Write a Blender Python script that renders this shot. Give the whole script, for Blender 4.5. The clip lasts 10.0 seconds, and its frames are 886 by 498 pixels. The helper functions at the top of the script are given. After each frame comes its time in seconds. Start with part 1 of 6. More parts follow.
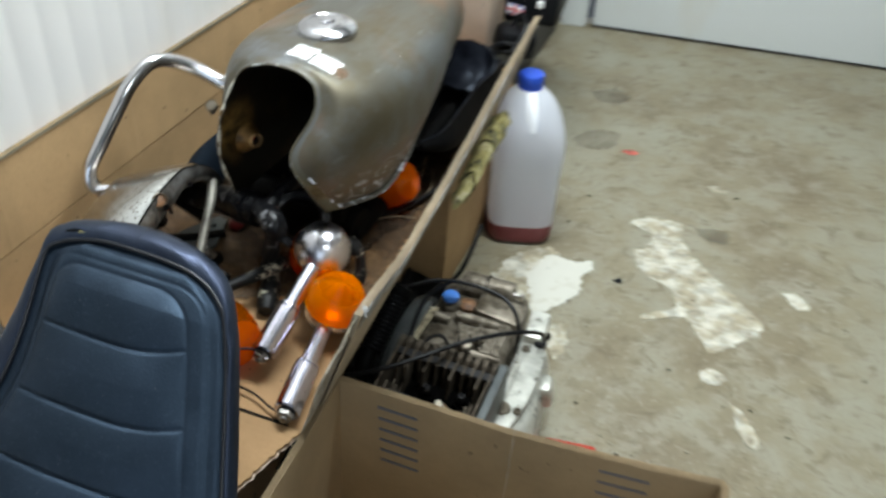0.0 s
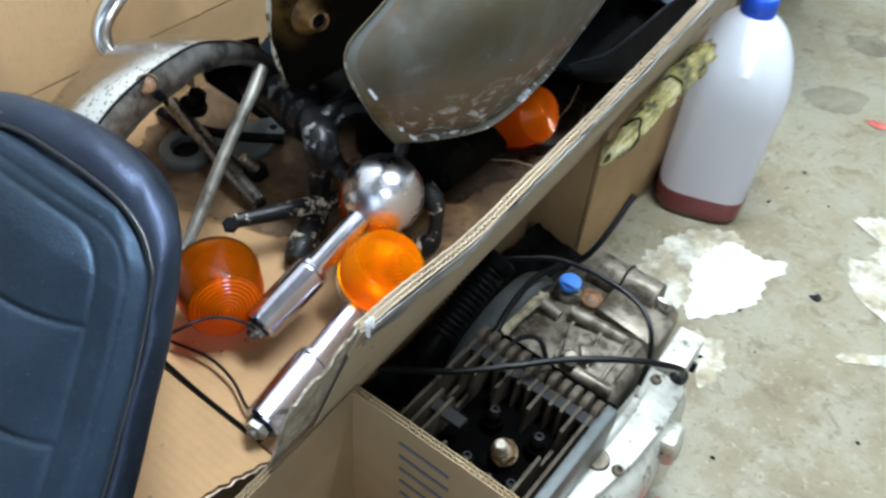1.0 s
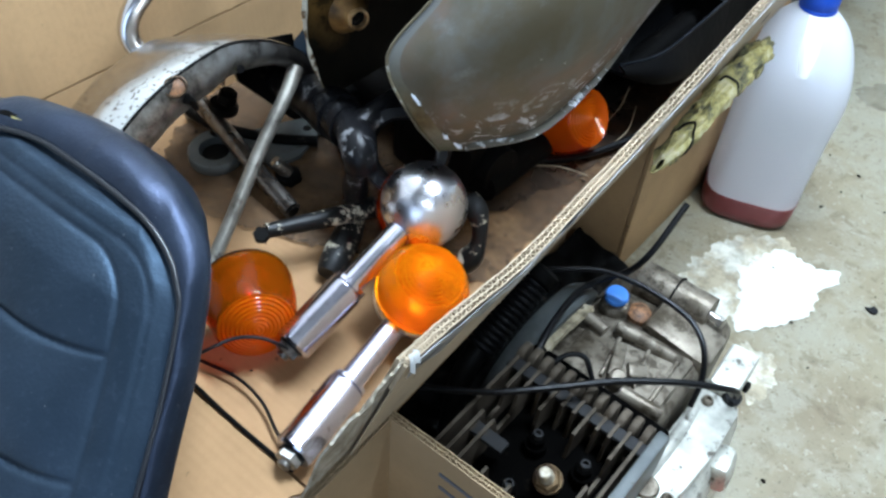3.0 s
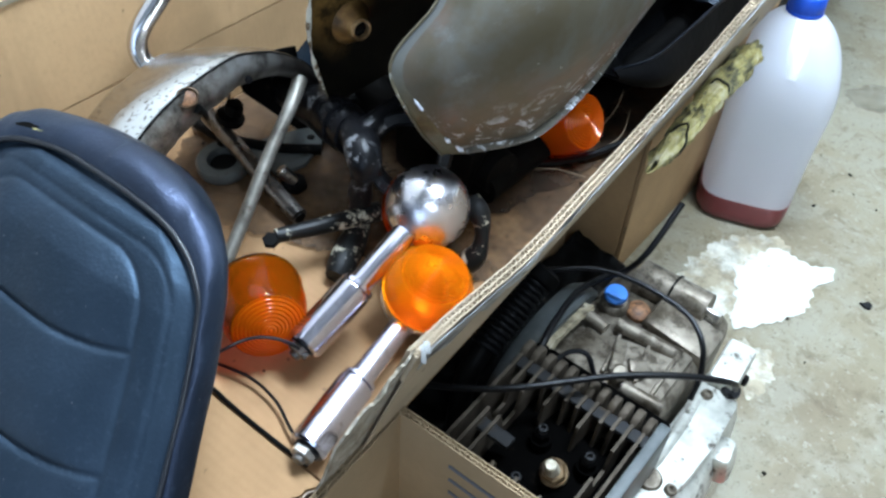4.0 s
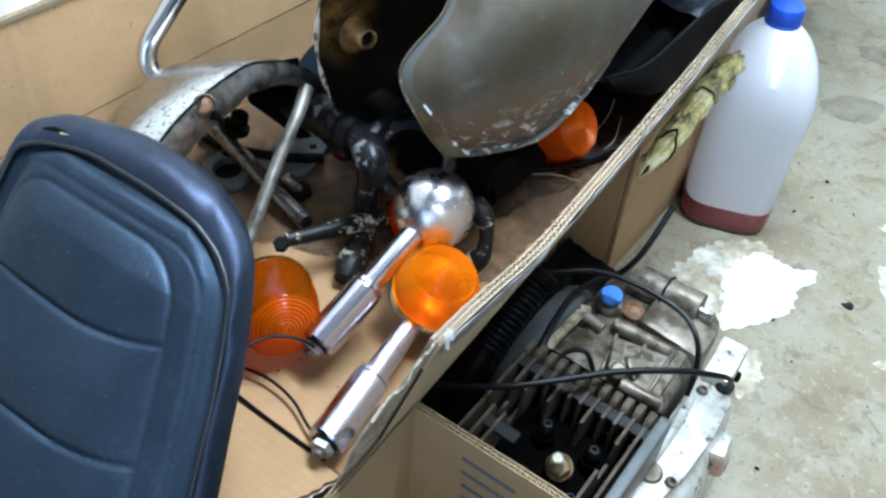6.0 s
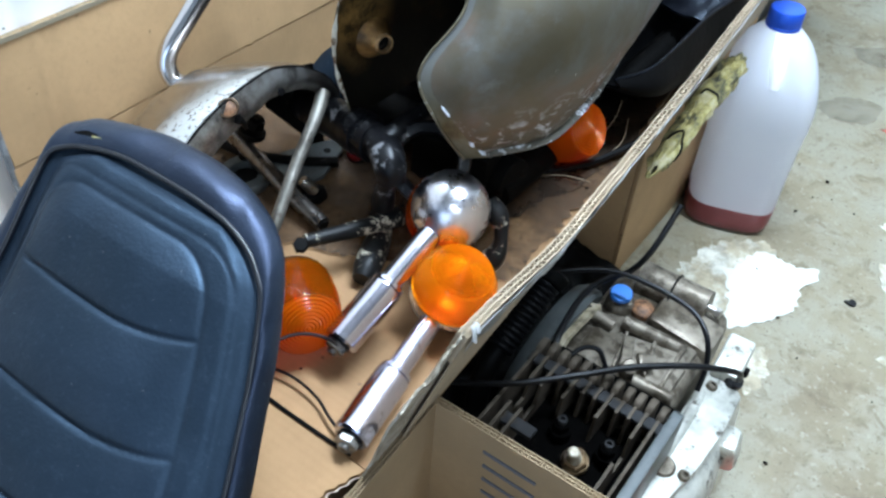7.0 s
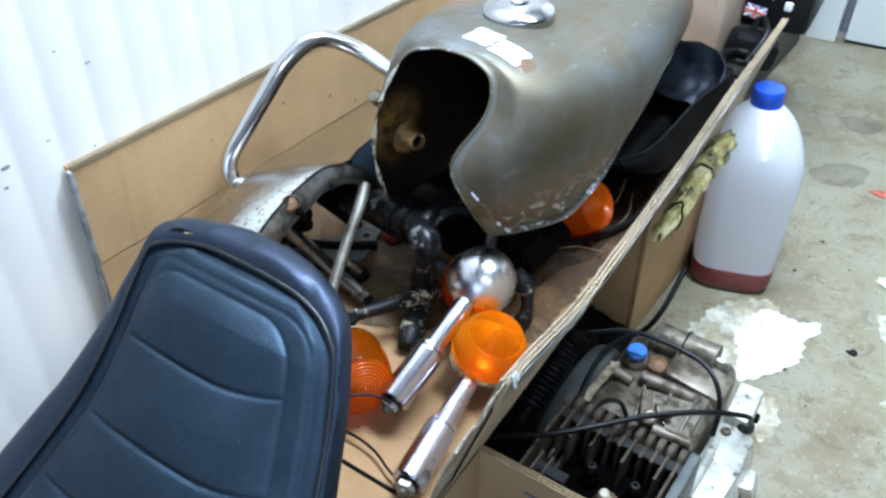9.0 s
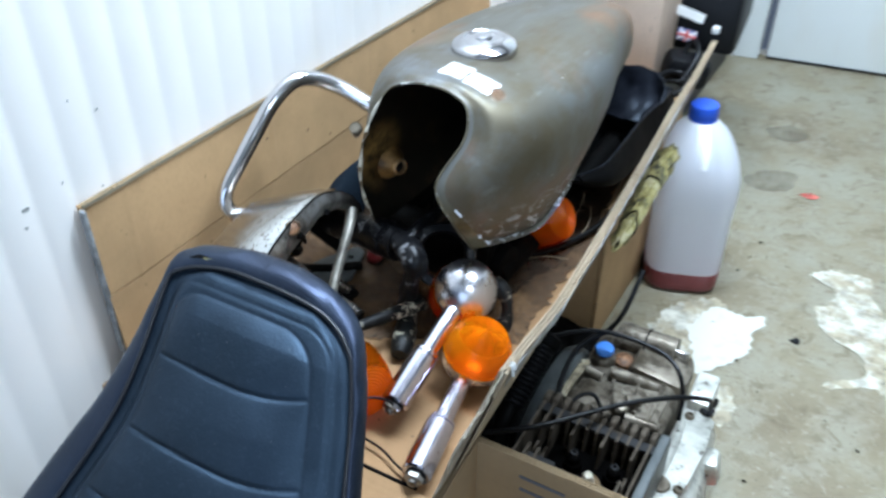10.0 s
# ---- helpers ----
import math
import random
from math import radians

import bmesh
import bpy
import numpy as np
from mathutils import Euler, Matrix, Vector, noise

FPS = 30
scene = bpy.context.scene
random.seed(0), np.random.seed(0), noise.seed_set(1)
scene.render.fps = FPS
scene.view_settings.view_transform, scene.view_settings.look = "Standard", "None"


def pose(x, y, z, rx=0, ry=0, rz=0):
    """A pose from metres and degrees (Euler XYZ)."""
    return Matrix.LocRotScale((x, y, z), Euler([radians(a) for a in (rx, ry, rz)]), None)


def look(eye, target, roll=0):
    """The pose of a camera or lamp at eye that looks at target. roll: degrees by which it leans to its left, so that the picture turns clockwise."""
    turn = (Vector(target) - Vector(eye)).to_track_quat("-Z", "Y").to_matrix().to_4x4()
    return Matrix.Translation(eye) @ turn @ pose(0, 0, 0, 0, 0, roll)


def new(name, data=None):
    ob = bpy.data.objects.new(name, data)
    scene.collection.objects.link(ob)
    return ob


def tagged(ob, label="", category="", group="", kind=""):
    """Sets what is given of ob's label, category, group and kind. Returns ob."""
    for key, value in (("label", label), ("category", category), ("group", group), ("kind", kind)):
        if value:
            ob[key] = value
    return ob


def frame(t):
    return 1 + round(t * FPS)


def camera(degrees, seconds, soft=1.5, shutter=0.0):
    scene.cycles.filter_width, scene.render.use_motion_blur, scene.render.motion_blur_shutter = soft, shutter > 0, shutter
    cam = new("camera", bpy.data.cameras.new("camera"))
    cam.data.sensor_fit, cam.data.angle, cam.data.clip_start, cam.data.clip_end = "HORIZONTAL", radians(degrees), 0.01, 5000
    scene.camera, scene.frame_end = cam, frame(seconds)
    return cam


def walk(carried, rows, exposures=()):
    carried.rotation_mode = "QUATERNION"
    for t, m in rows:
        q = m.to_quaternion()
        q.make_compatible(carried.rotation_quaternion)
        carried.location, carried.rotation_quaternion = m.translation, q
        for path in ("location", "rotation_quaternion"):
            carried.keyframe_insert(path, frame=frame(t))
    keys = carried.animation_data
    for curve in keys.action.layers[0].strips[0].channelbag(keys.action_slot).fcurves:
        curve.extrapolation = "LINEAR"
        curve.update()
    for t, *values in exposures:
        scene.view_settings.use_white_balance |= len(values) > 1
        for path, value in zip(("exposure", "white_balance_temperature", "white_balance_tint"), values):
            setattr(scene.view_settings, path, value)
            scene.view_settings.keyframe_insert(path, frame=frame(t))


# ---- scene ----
from mathutils.bvhtree import BVHTree

cam = camera(55.0, 10.0, soft=2.6, shutter=0.5)
PATH = [
    (0, (0.143, -0.037, 0.992), (-0.347, 1.453, -0.249), 4.5),
    (0.5, (0.127, 0.164, 0.905), (-0.603, 1.446, -0.446), 5.2),
    (1, (0.098, 0.265, 0.832), (-0.683, 1.421, -0.602), 6.0),
    (1.5, (0.061, 0.305, 0.794), (-0.779, 1.384, -0.666), 4.6),
    (2, (0.059, 0.3, 0.812), (-0.757, 1.388, -0.655), 6.0),
    (2.5, (0.058, 0.297, 0.813), (-0.751, 1.385, -0.657), 5.3),
    (3.8, (0.065, 0.277, 0.818), (-0.758, 1.408, -0.612), 4.7),
    (4, (0.068, 0.272, 0.822), (-0.754, 1.396, -0.614), 4.0),
    (4.5, (0.068, 0.268, 0.82), (-0.747, 1.407, -0.608), 4.2),
    (5, (0.071, 0.263, 0.817), (-0.733, 1.412, -0.609), 3.7),
    (5.5, (0.068, 0.251, 0.822), (-0.739, 1.424, -0.582), 3.7),
    (6, (0.064, 0.234, 0.824), (-0.734, 1.422, -0.572), 4.7),
    (7.3, (0.058, 0.205, 0.834), (-0.734, 1.421, -0.542), 3.9),
    (7.5, (0.062, 0.201, 0.843), (-0.725, 1.428, -0.526), 3.2),
    (8, (0.078, 0.179, 0.859), (-0.749, 1.43, -0.464), 1.0),
    (8.5, (0.087, 0.154, 0.876), (-0.781, 1.42, -0.407), 0.6),
    (9, (0.088, 0.13, 0.889), (-0.807, 1.418, -0.352), 0.7),
    (9.5, (0.08, 0.132, 0.878), (-0.824, 1.417, -0.359), 0.6),
    (10, (0.092, 0.045, 0.928), (-0.713, 1.438, -0.26), 0.3),
]
walk(cam, [(t, look(eye, target, roll)) for t, eye, target, roll in PATH],
     exposures=[(0.0, -0.62, 6950, 10), (0.5, -0.26, 6600, 10), (1.0, -0.02, 6350, 10), (2.5, 0.03, 6000, 10), (4.5, 0.05, 5900, 10), (8.5, 0.03, 5850, 10), (10.0, -0.16, 5900, 10)])

# ---- light ----
world = bpy.data.worlds.new("world")
scene.world = world
world.use_nodes = True
world.node_tree.nodes["Background"].inputs["Color"].default_value = (0.75, 0.85, 1.0, 1)
world.node_tree.nodes["Background"].inputs["Strength"].default_value = 0.03
scene.view_settings.exposure = 0.0


def lamp(name, m, sx, sy, watts, colour):
    data = bpy.data.lights.new(name, "AREA")
    data.shape, data.size, data.size_y, data.energy, data.color = "RECTANGLE", sx, sy, watts, colour
    ob = new(name, data)
    ob.matrix_world = m
    return ob


# ceiling fluorescent; second one and garage-door daylight behind the camera: unseen, added as fill
for x, y, down, up in ((-0.12, 1.08, 113, 2.5), (1.3, -0.5, 22, 1)):
    lamp("ceiling_lamp", look((x, y, 2.14), (x, y + 0.01, 0)), 1.2, 0.20, down, (0.78, 0.90, 1.0))
    lamp("ceiling_lamp", look((x, y, 2.20), (x, y + 0.01, 3)), 1.2, 0.20, up, (0.78, 0.90, 1.0))
lamp("daylight_fill", look((0.9, -2.65, 1.2), (0.2, 1.0, 0.6)), 2.2, 1.9, 40, (0.62, 0.79, 1.0))

# ---- materials ----


class Mat:
    """A node material with a Principled shader and a few short-hands."""

    def __init__(self, name, colour=(0.5, 0.5, 0.5), rough=0.6, metal=0.0):
        self.m = bpy.data.materials.new(name)
        self.m.use_nodes = True
        self.t = self.m.node_tree
        self.b = self.t.nodes["Principled BSDF"]
        self.set("Base Color", (*colour, 1))
        self.set("Roughness", rough)
        self.set("Metallic", metal)
        self.co = self.add("ShaderNodeTexCoord").outputs["Object"]
        self.height = None

    def add(self, kind):
        return self.t.nodes.new(kind)

    def set(self, key, value):
        self.b.inputs[key].default_value = value

    def link(self, a, b):
        self.t.links.new(a, b)

    def noise(self, scale, detail=4, rough=0.6, stretch=None, distort=0.0):
        n = self.add("ShaderNodeTexNoise")
        n.inputs["Scale"].default_value, n.inputs["Detail"].default_value = scale, detail
        n.inputs["Roughness"].default_value, n.inputs["Distortion"].default_value = rough, distort
        v = self.co
        if stretch:
            mp = self.add("ShaderNodeMapping")
            mp.inputs["Scale"].default_value = stretch
            self.link(v, mp.inputs["Vector"])
            v = mp.outputs["Vector"]
        self.link(v, n.inputs["Vector"])
        return n.outputs["Fac"]

    def wave(self, scale, direction="X", distort=1.0):
        n = self.add("ShaderNodeTexWave")
        n.bands_direction = direction
        n.inputs["Scale"].default_value, n.inputs["Distortion"].default_value = scale, distort
        self.link(self.co, n.inputs["Vector"])
        return n.outputs["Fac"]

    def voronoi(self, scale):
        n = self.add("ShaderNodeTexVoronoi")
        n.inputs["Scale"].default_value = scale
        self.link(self.co, n.inputs["Vector"])
        return n.outputs["Distance"]

    def ramp(self, fac, *stops):
        r = self.add("ShaderNodeValToRGB")
        stops = sorted(stops, key=lambda q: q[0])
        els = r.color_ramp.elements
        while len(els) < len(stops):
            els.new(0.5)
        for e, (p, c) in zip(els, stops):
            e.position, e.color = p, (*c, 1) if len(c) == 3 else c
        self.link(fac, r.inputs["Fac"])
        return r.outputs["Color"]

    def grey(self, fac, a, b, lo=0.0, hi=1.0):
        return self.ramp(fac, (a, (lo, lo, lo)), (b, (hi, hi, hi)))

    def mix(self, fac, a, b, mode="MIX"):
        n = self.add("ShaderNodeMix")
        n.data_type, n.blend_type = "RGBA", mode
        for key, v in (("Factor", fac), ("A", a), ("B", b)):
            s = [i for i in n.inputs if i.name == key and (i.type == "RGBA" or key == "Factor") and (key != "Factor" or i.type == "VALUE")][0]
            if isinstance(v, (int, float)):
                s.default_value = v
            elif isinstance(v, tuple):
                s.default_value = (*v, 1)
            else:
                self.link(v, s)
        return [o for o in n.outputs if o.type == "RGBA"][0]

    def colour(self, out):
        self.link(out, self.b.inputs["Base Color"])
        return self

    def rough(self, out):
        self.link(out, self.b.inputs["Roughness"])
        return self

    def metal(self, out):
        self.link(out, self.b.inputs["Metallic"])
        return self

    def bump(self, fac, strength=0.3, dist=0.001):
        n = self.add("ShaderNodeBump")
        n.inputs["Strength"].default_value, n.inputs["Distance"].default_value = strength, dist
        self.link(fac, n.inputs["Height"])
        if self.height:
            self.link(self.height, n.inputs["Normal"])
        self.height = n.outputs["Normal"]
        self.link(self.height, self.b.inputs["Normal"])
        return self


def cardboard(name, tint, flute="Y"):
    k = Mat(name, tint, 0.78)
    k.set("Specular IOR Level", 0.3)
    stain = k.noise(6, 5, 0.6)
    fine = k.noise(170, 4, 0.7)
    c = k.mix(k.grey(stain, 0.36, 0.62), tuple(v * 0.80 for v in tint), tuple(min(1, v * 1.08) for v in tint))
    c = k.mix(k.grey(fine, 0.45, 0.75, 0, 0.35), c, tuple(v * 0.75 for v in tint))
    spots = k.noise(75, 2, 0.5)
    c = k.mix(k.grey(spots, 0.72, 0.77, 0, 0.7), c, (0.05, 0.035, 0.02))
    k.colour(c)
    k.bump(k.wave(48, flute, 0.4), 0.10, 0.0006).bump(fine, 0.12, 0.0004).bump(stain, 0.25, 0.004)
    return k.m


CARD = cardboard("cardboard", (0.45, 0.287, 0.142))
CARD_FLOOR = cardboard("cardboard_floor", (0.335, 0.195, 0.092))
CARD_OLD = cardboard("cardboard_old", (0.34, 0.245, 0.14), "X")
CARD_PALE = cardboard("cardboard_pale", (0.60, 0.47, 0.37), "X")
CARD_GREY = cardboard("cardboard_frayed", (0.27, 0.225, 0.15))
TORN = Mat("torn_board", (0.3, 0.27, 0.22), 0.85)
TORN.colour(TORN.ramp(TORN.noise(75, 5, 0.7, (1, 1, 0.5), 0.6), (0.32, (0.14, 0.115, 0.08)), (0.46, (0.33, 0.285, 0.21)), (0.62, (0.52, 0.48, 0.40))))
TORN.bump(TORN.noise(160, 5, 0.7), 0.6, 0.002)
TORN = TORN.m
CARD_FRONT = cardboard("cardboard_front", (0.315, 0.187, 0.088))
CARD_EDGE = cardboard("cardboard_edge", (0.44, 0.35, 0.24))
CARD_DARK = cardboard("cardboard_dark", (0.24, 0.15, 0.075))


def concrete():
    k = Mat("concrete", (0.180, 0.147, 0.085), 0.55)
    big, mid, fine = k.noise(2.2, 5, 0.62), k.noise(14, 6, 0.65), k.noise(160, 4, 0.7)
    c = k.ramp(big, (0.38, (0.165, 0.129, 0.075)), (0.50, (0.219, 0.187, 0.117)), (0.60, (0.259, 0.242, 0.177)))
    c = k.mix(k.grey(mid, 0.46, 0.60, 0, 0.8), c, (0.264, 0.244, 0.179))
    c = k.mix(k.grey(k.noise(26, 6, 0.72, None, 0.8), 0.53, 0.64, 0, 0.75), c, (0.135, 0.103, 0.056))
    c = k.mix(k.grey(k.noise(90, 4, 0.7), 0.57, 0.66, 0, 0.7), c, (0.309, 0.288, 0.217))
    c = k.mix(k.grey(k.noise(130, 3, 0.7), 0.61, 0.68, 0, 0.8), c, (0.099, 0.078, 0.042))
    c = k.mix(k.grey(k.voronoi(30), 0.05, 0.025, 0, 0.9), c, (0.039, 0.030, 0.017))
    c = k.mix(k.grey(k.noise(420, 2, 0.6), 0.66, 0.72, 0, 0.7), c, (0.064, 0.055, 0.041))
    k.colour(c)
    k.rough(k.grey(mid, 0.3, 0.7, 0.42, 0.68))
    k.bump(mid, 0.18, 0.003).bump(fine, 0.25, 0.0006)
    return k.m


CONCRETE = concrete()


def white_wall(name, tint):
    k = Mat(name, tint, 0.42)
    smear = k.noise(5, 4, 0.6, (1, 1, 0.3))
    k.colour(k.mix(k.grey(smear, 0.55, 0.8, 0, 0.5), tint, (0.66, 0.58, 0.44)))
    k.bump(k.noise(90, 2), 0.06, 0.0008)
    return k.m


WALL = white_wall("painted_sheet", (0.93, 0.90, 0.86))
DOOR = white_wall("painted_door", (0.74, 0.77, 0.75))
# greys of the unseen ceiling and walls, chosen to hold back fill light
CEIL = white_wall("painted_ceiling", (0.30, 0.30, 0.30))
UNSEEN_GREY = white_wall("unseen_wall_grey", (0.26, 0.26, 0.25))
CHIP = Mat("bare_mark", (0.30, 0.31, 0.29), 0.6).m


def vinyl(name, tint, smooth, rough):
    k = Mat(name, (0.012, 0.018, 0.028), 0.42)
    k.set("Specular IOR Level", 0.57)
    k.set("Specular Tint", tint + (1,))
    grain, fold = k.voronoi(420), k.noise(55, 4, 0.7, (1, 0.5, 1))
    wear = k.noise(9, 5, 0.65)
    c = k.mix(k.grey(wear, 0.40, 0.68), (0.0035, 0.0055, 0.0088), (0.0100, 0.0150, 0.0230))
    c = k.mix(k.grey(k.noise(230, 4, 0.7), 0.55, 0.72, 0, 0.45), c, (0.026, 0.036, 0.050))
    k.colour(k.mix(k.grey(k.noise(300, 2, 0.6), 0.735, 0.76, 0, 0.6), c, (0.10, 0.10, 0.10)))
    k.rough(k.grey(k.noise(26, 5, 0.7), 0.34, 0.66, smooth, rough))
    k.bump(grain, 0.20, 0.0006).bump(fold, 0.22, 0.0012).bump(k.noise(16, 3), 0.16, 0.003)
    return k.m


VINYL = vinyl("vinyl", (0.46, 0.70, 1.0), 0.41, 0.58)
VINYL_SMOOTH = vinyl("smooth_vinyl", (0.54, 0.65, 1.0), 0.33, 0.50)
PIPING = Mat("vinyl_piping", (0.004, 0.005, 0.008), 0.34).m


def chrome(name, pit=0.0, tint=(0.80, 0.79, 0.80), dull=0.0):
    k = Mat(name, tint, 0.07, 1.0)
    fine, big = k.noise(140, 4, 0.7), k.noise(22, 5, 0.65)
    k.rough(k.grey(big, 0.35, 0.8, 0.05 + dull, 0.22 + dull * 0.7))
    c = k.mix(k.grey(fine, 0.60, 0.72, 0, 0.35 + pit), tint, (0.20, 0.15, 0.12))
    k.colour(k.mix(k.grey(big, 0.62, 0.78, 0, pit), c, (0.30, 0.22, 0.16)))
    k.bump(fine, 0.04, 0.0006)
    return k.m


CHROME_SOFT = Mat("chrome_soft", (0.80, 0.79, 0.82), 0.22, 1.0)
CHROME_SOFT.rough(CHROME_SOFT.grey(CHROME_SOFT.noise(30, 5, 0.65), 0.36, 0.64, 0.22, 0.35))
CHROME_SOFT.colour(CHROME_SOFT.mix(CHROME_SOFT.grey(CHROME_SOFT.noise(170, 4, 0.7), 0.60, 0.72, 0, 0.6), (0.66, 0.65, 0.69), (0.22, 0.19, 0.20)))
CHROME_SOFT = CHROME_SOFT.m
CHROME_STEM = chrome("chrome_stem", 0.3, (0.56, 0.545, 0.62), 0.11)
CHROME_RAIL = chrome("chrome_rail", 0.15, (0.66, 0.65, 0.66), 0.09)


def fender_chrome():
    """Chrome, still bright on the crown, bloomed white and speckled with rust nearer the lip."""
    k = Mat("chrome_worn", (0.6, 0.6, 0.58), 0.25, 1.0)
    big, fine, spk = k.noise(11, 5, 0.65), k.noise(120, 5, 0.75), k.noise(240, 2, 0.6)
    sep = k.add("ShaderNodeSeparateXYZ")
    k.link(k.co, sep.inputs["Vector"])
    tilt = k.add("ShaderNodeMath")
    tilt.operation = "MULTIPLY_ADD"
    tilt.inputs[1].default_value = -0.42
    k.link(sep.outputs["Y"], tilt.inputs[0])
    k.link(sep.outputs["X"], tilt.inputs[2])
    side = k.add("ShaderNodeMath")
    side.operation = "MULTIPLY_ADD"
    side.inputs[1].default_value = 0.040
    k.link(big, side.inputs[0])
    k.link(tilt.outputs[0], side.inputs[2])
    bloom = k.grey(side.outputs[0], 0.070, 0.096)
    c = k.mix(bloom, (0.40, 0.37, 0.325), (0.50, 0.50, 0.475))
    c = k.mix(k.grey(fine, 0.56, 0.66, 0, 0.85), c, (0.15, 0.105, 0.065))
    c = k.mix(k.grey(spk, 0.585, 0.64, 0, 0.85), c, (0.10, 0.070, 0.05))
    k.colour(c)
    k.metal(k.grey(bloom, 0.0, 1.0, 0.97, 0.50))
    k.rough(k.grey(bloom, 0.0, 1.0, 0.20, 0.60))
    k.bump(fine, 0.2, 0.0006)
    return k.m


FENDER = fender_chrome()


def tank_steel():
    k = Mat("bare_steel", (0.3, 0.3, 0.28), 0.3, 1.0)
    big, mid, fine = k.noise(5.0, 3, 0.5, (1.0, 0.5, 1.4), 0.5), k.noise(18, 5, 0.65, (1.3, 0.4, 1)), k.noise(230, 4, 0.7, (1, 0.3, 1))
    c = k.ramp(big, (0.36, (0.170, 0.176, 0.180)), (0.50, (0.142, 0.136, 0.116)), (0.64, (0.120, 0.100, 0.064)))
    c = k.mix(k.grey(mid, 0.47, 0.66, 0, 0.55), c, (0.120, 0.090, 0.046))
    c = k.mix(k.grey(k.noise(34, 5, 0.7, (1.6, 0.35, 1.6)), 0.58, 0.70, 0, 0.30), c, (0.30, 0.31, 0.31))
    rust = k.grey(k.noise(8, 6, 0.62, (1.3, 0.7, 1.3), 0.4), 0.525, 0.66, 0, 0.80)
    c = k.mix(rust, c, (0.150, 0.072, 0.026))
    c = k.mix(k.grey(k.noise(110, 3, 0.6), 0.72, 0.75, 0, 0.9), c, (0.62, 0.63, 0.62))
    # scraped band along the lower seam
    sep = k.add("ShaderNodeSeparateXYZ")
    k.link(k.co, sep.inputs["Vector"])
    low = k.grey(sep.outputs["Z"], 0.058, 0.016)
    scr = k.grey(k.noise(80, 5, 0.72, (1.2, 0.6, 1.4), 0.7), 0.565, 0.600)
    both = k.add("ShaderNodeMath")
    both.operation = "MULTIPLY"
    k.link(low, both.inputs[0])
    k.link(scr, both.inputs[1])
    c = k.mix(both.outputs[0], c, (0.66, 0.67, 0.70))
    band = k.grey(sep.outputs["Y"], -0.168, -0.200)
    tan = k.add("ShaderNodeMath")
    tan.operation = "MULTIPLY"
    k.link(band, tan.inputs[0])
    k.link(k.grey(k.noise(26, 4, 0.6), 0.44, 0.60, 0, 0.6), tan.inputs[1])
    c = k.mix(tan.outputs[0], c, (0.115, 0.092, 0.050))
    k.colour(c)
    bare = k.add("ShaderNodeMath")
    bare.operation, bare.use_clamp = "ADD", True
    k.link(rust, bare.inputs[0])
    k.link(both.outputs[0], bare.inputs[1])
    k.metal(k.grey(bare.outputs[0], 0.0, 1.0, 0.82, 0.10))
    k.rough(k.grey(mid, 0.3, 0.75, 0.48, 0.66))
    k.bump(fine, 0.10, 0.0004).bump(mid, 0.06, 0.002)
    return k.m


TANK = tank_steel()


def shaded_rusty_inside():
    k = Mat("shaded_rust", (0.10, 0.07, 0.03), 0.42)
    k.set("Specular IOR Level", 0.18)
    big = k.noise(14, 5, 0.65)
    # near-black base: the tunnel's shade is put into the colour
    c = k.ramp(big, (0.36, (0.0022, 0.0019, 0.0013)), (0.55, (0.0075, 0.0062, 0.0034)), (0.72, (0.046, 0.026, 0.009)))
    # rust halo round the mounting boss
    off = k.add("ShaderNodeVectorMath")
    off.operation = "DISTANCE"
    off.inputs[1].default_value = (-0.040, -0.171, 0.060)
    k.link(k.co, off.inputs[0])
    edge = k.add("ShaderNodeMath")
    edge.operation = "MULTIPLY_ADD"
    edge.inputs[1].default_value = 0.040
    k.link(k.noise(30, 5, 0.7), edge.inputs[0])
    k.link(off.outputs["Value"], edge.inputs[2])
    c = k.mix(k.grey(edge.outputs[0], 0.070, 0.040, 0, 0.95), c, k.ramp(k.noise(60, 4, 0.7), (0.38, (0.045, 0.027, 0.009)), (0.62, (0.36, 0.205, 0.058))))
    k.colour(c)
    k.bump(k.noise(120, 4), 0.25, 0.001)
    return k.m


TUNNEL = shaded_rusty_inside()
BOSS = Mat("brassy_rust", (0.24, 0.125, 0.04), 0.42, 0.5)
BOSS.colour(BOSS.ramp(BOSS.noise(45, 3, 0.5), (0.38, (0.05, 0.026, 0.008)), (0.54, (0.17, 0.088, 0.024)), (0.70, (0.38, 0.23, 0.075))))
BOSS = BOSS.m
PLUG = Mat("plug_rust", (0.2, 0.1, 0.04), 0.45, 0.5)
PLUG.colour(PLUG.ramp(PLUG.noise(60, 3, 0.5), (0.38, (0.030, 0.017, 0.008)), (0.54, (0.085, 0.050, 0.022)), (0.70, (0.19, 0.125, 0.06))))
PLUG = PLUG.m
BRASS = Mat("stained_brass", (0.62, 0.40, 0.18), 0.34, 0.75)
BRASS.colour(BRASS.ramp(BRASS.noise(90, 4, 0.6), (0.36, (0.26, 0.13, 0.045)), (0.60, (0.66, 0.46, 0.24))))
BRASS = BRASS.m


def chipped(name, base, under, amount=0.60, rough=0.38, spec=0.2):
    k = Mat(name, base, rough)
    k.set("Specular IOR Level", spec)
    n, f = k.noise(48, 5, 0.7), k.noise(15, 4, 0.6)
    c = k.mix(k.grey(f, 0.50, 0.65, 0, 0.6), base, tuple(v * 1.6 for v in base))
    k.colour(k.mix(k.grey(n, amount, amount + 0.05), c, under))
    k.rough(k.grey(f, 0.3, 0.7, rough - 0.08, rough + 0.22))
    k.bump(n, 0.35, 0.0012)
    return k.m


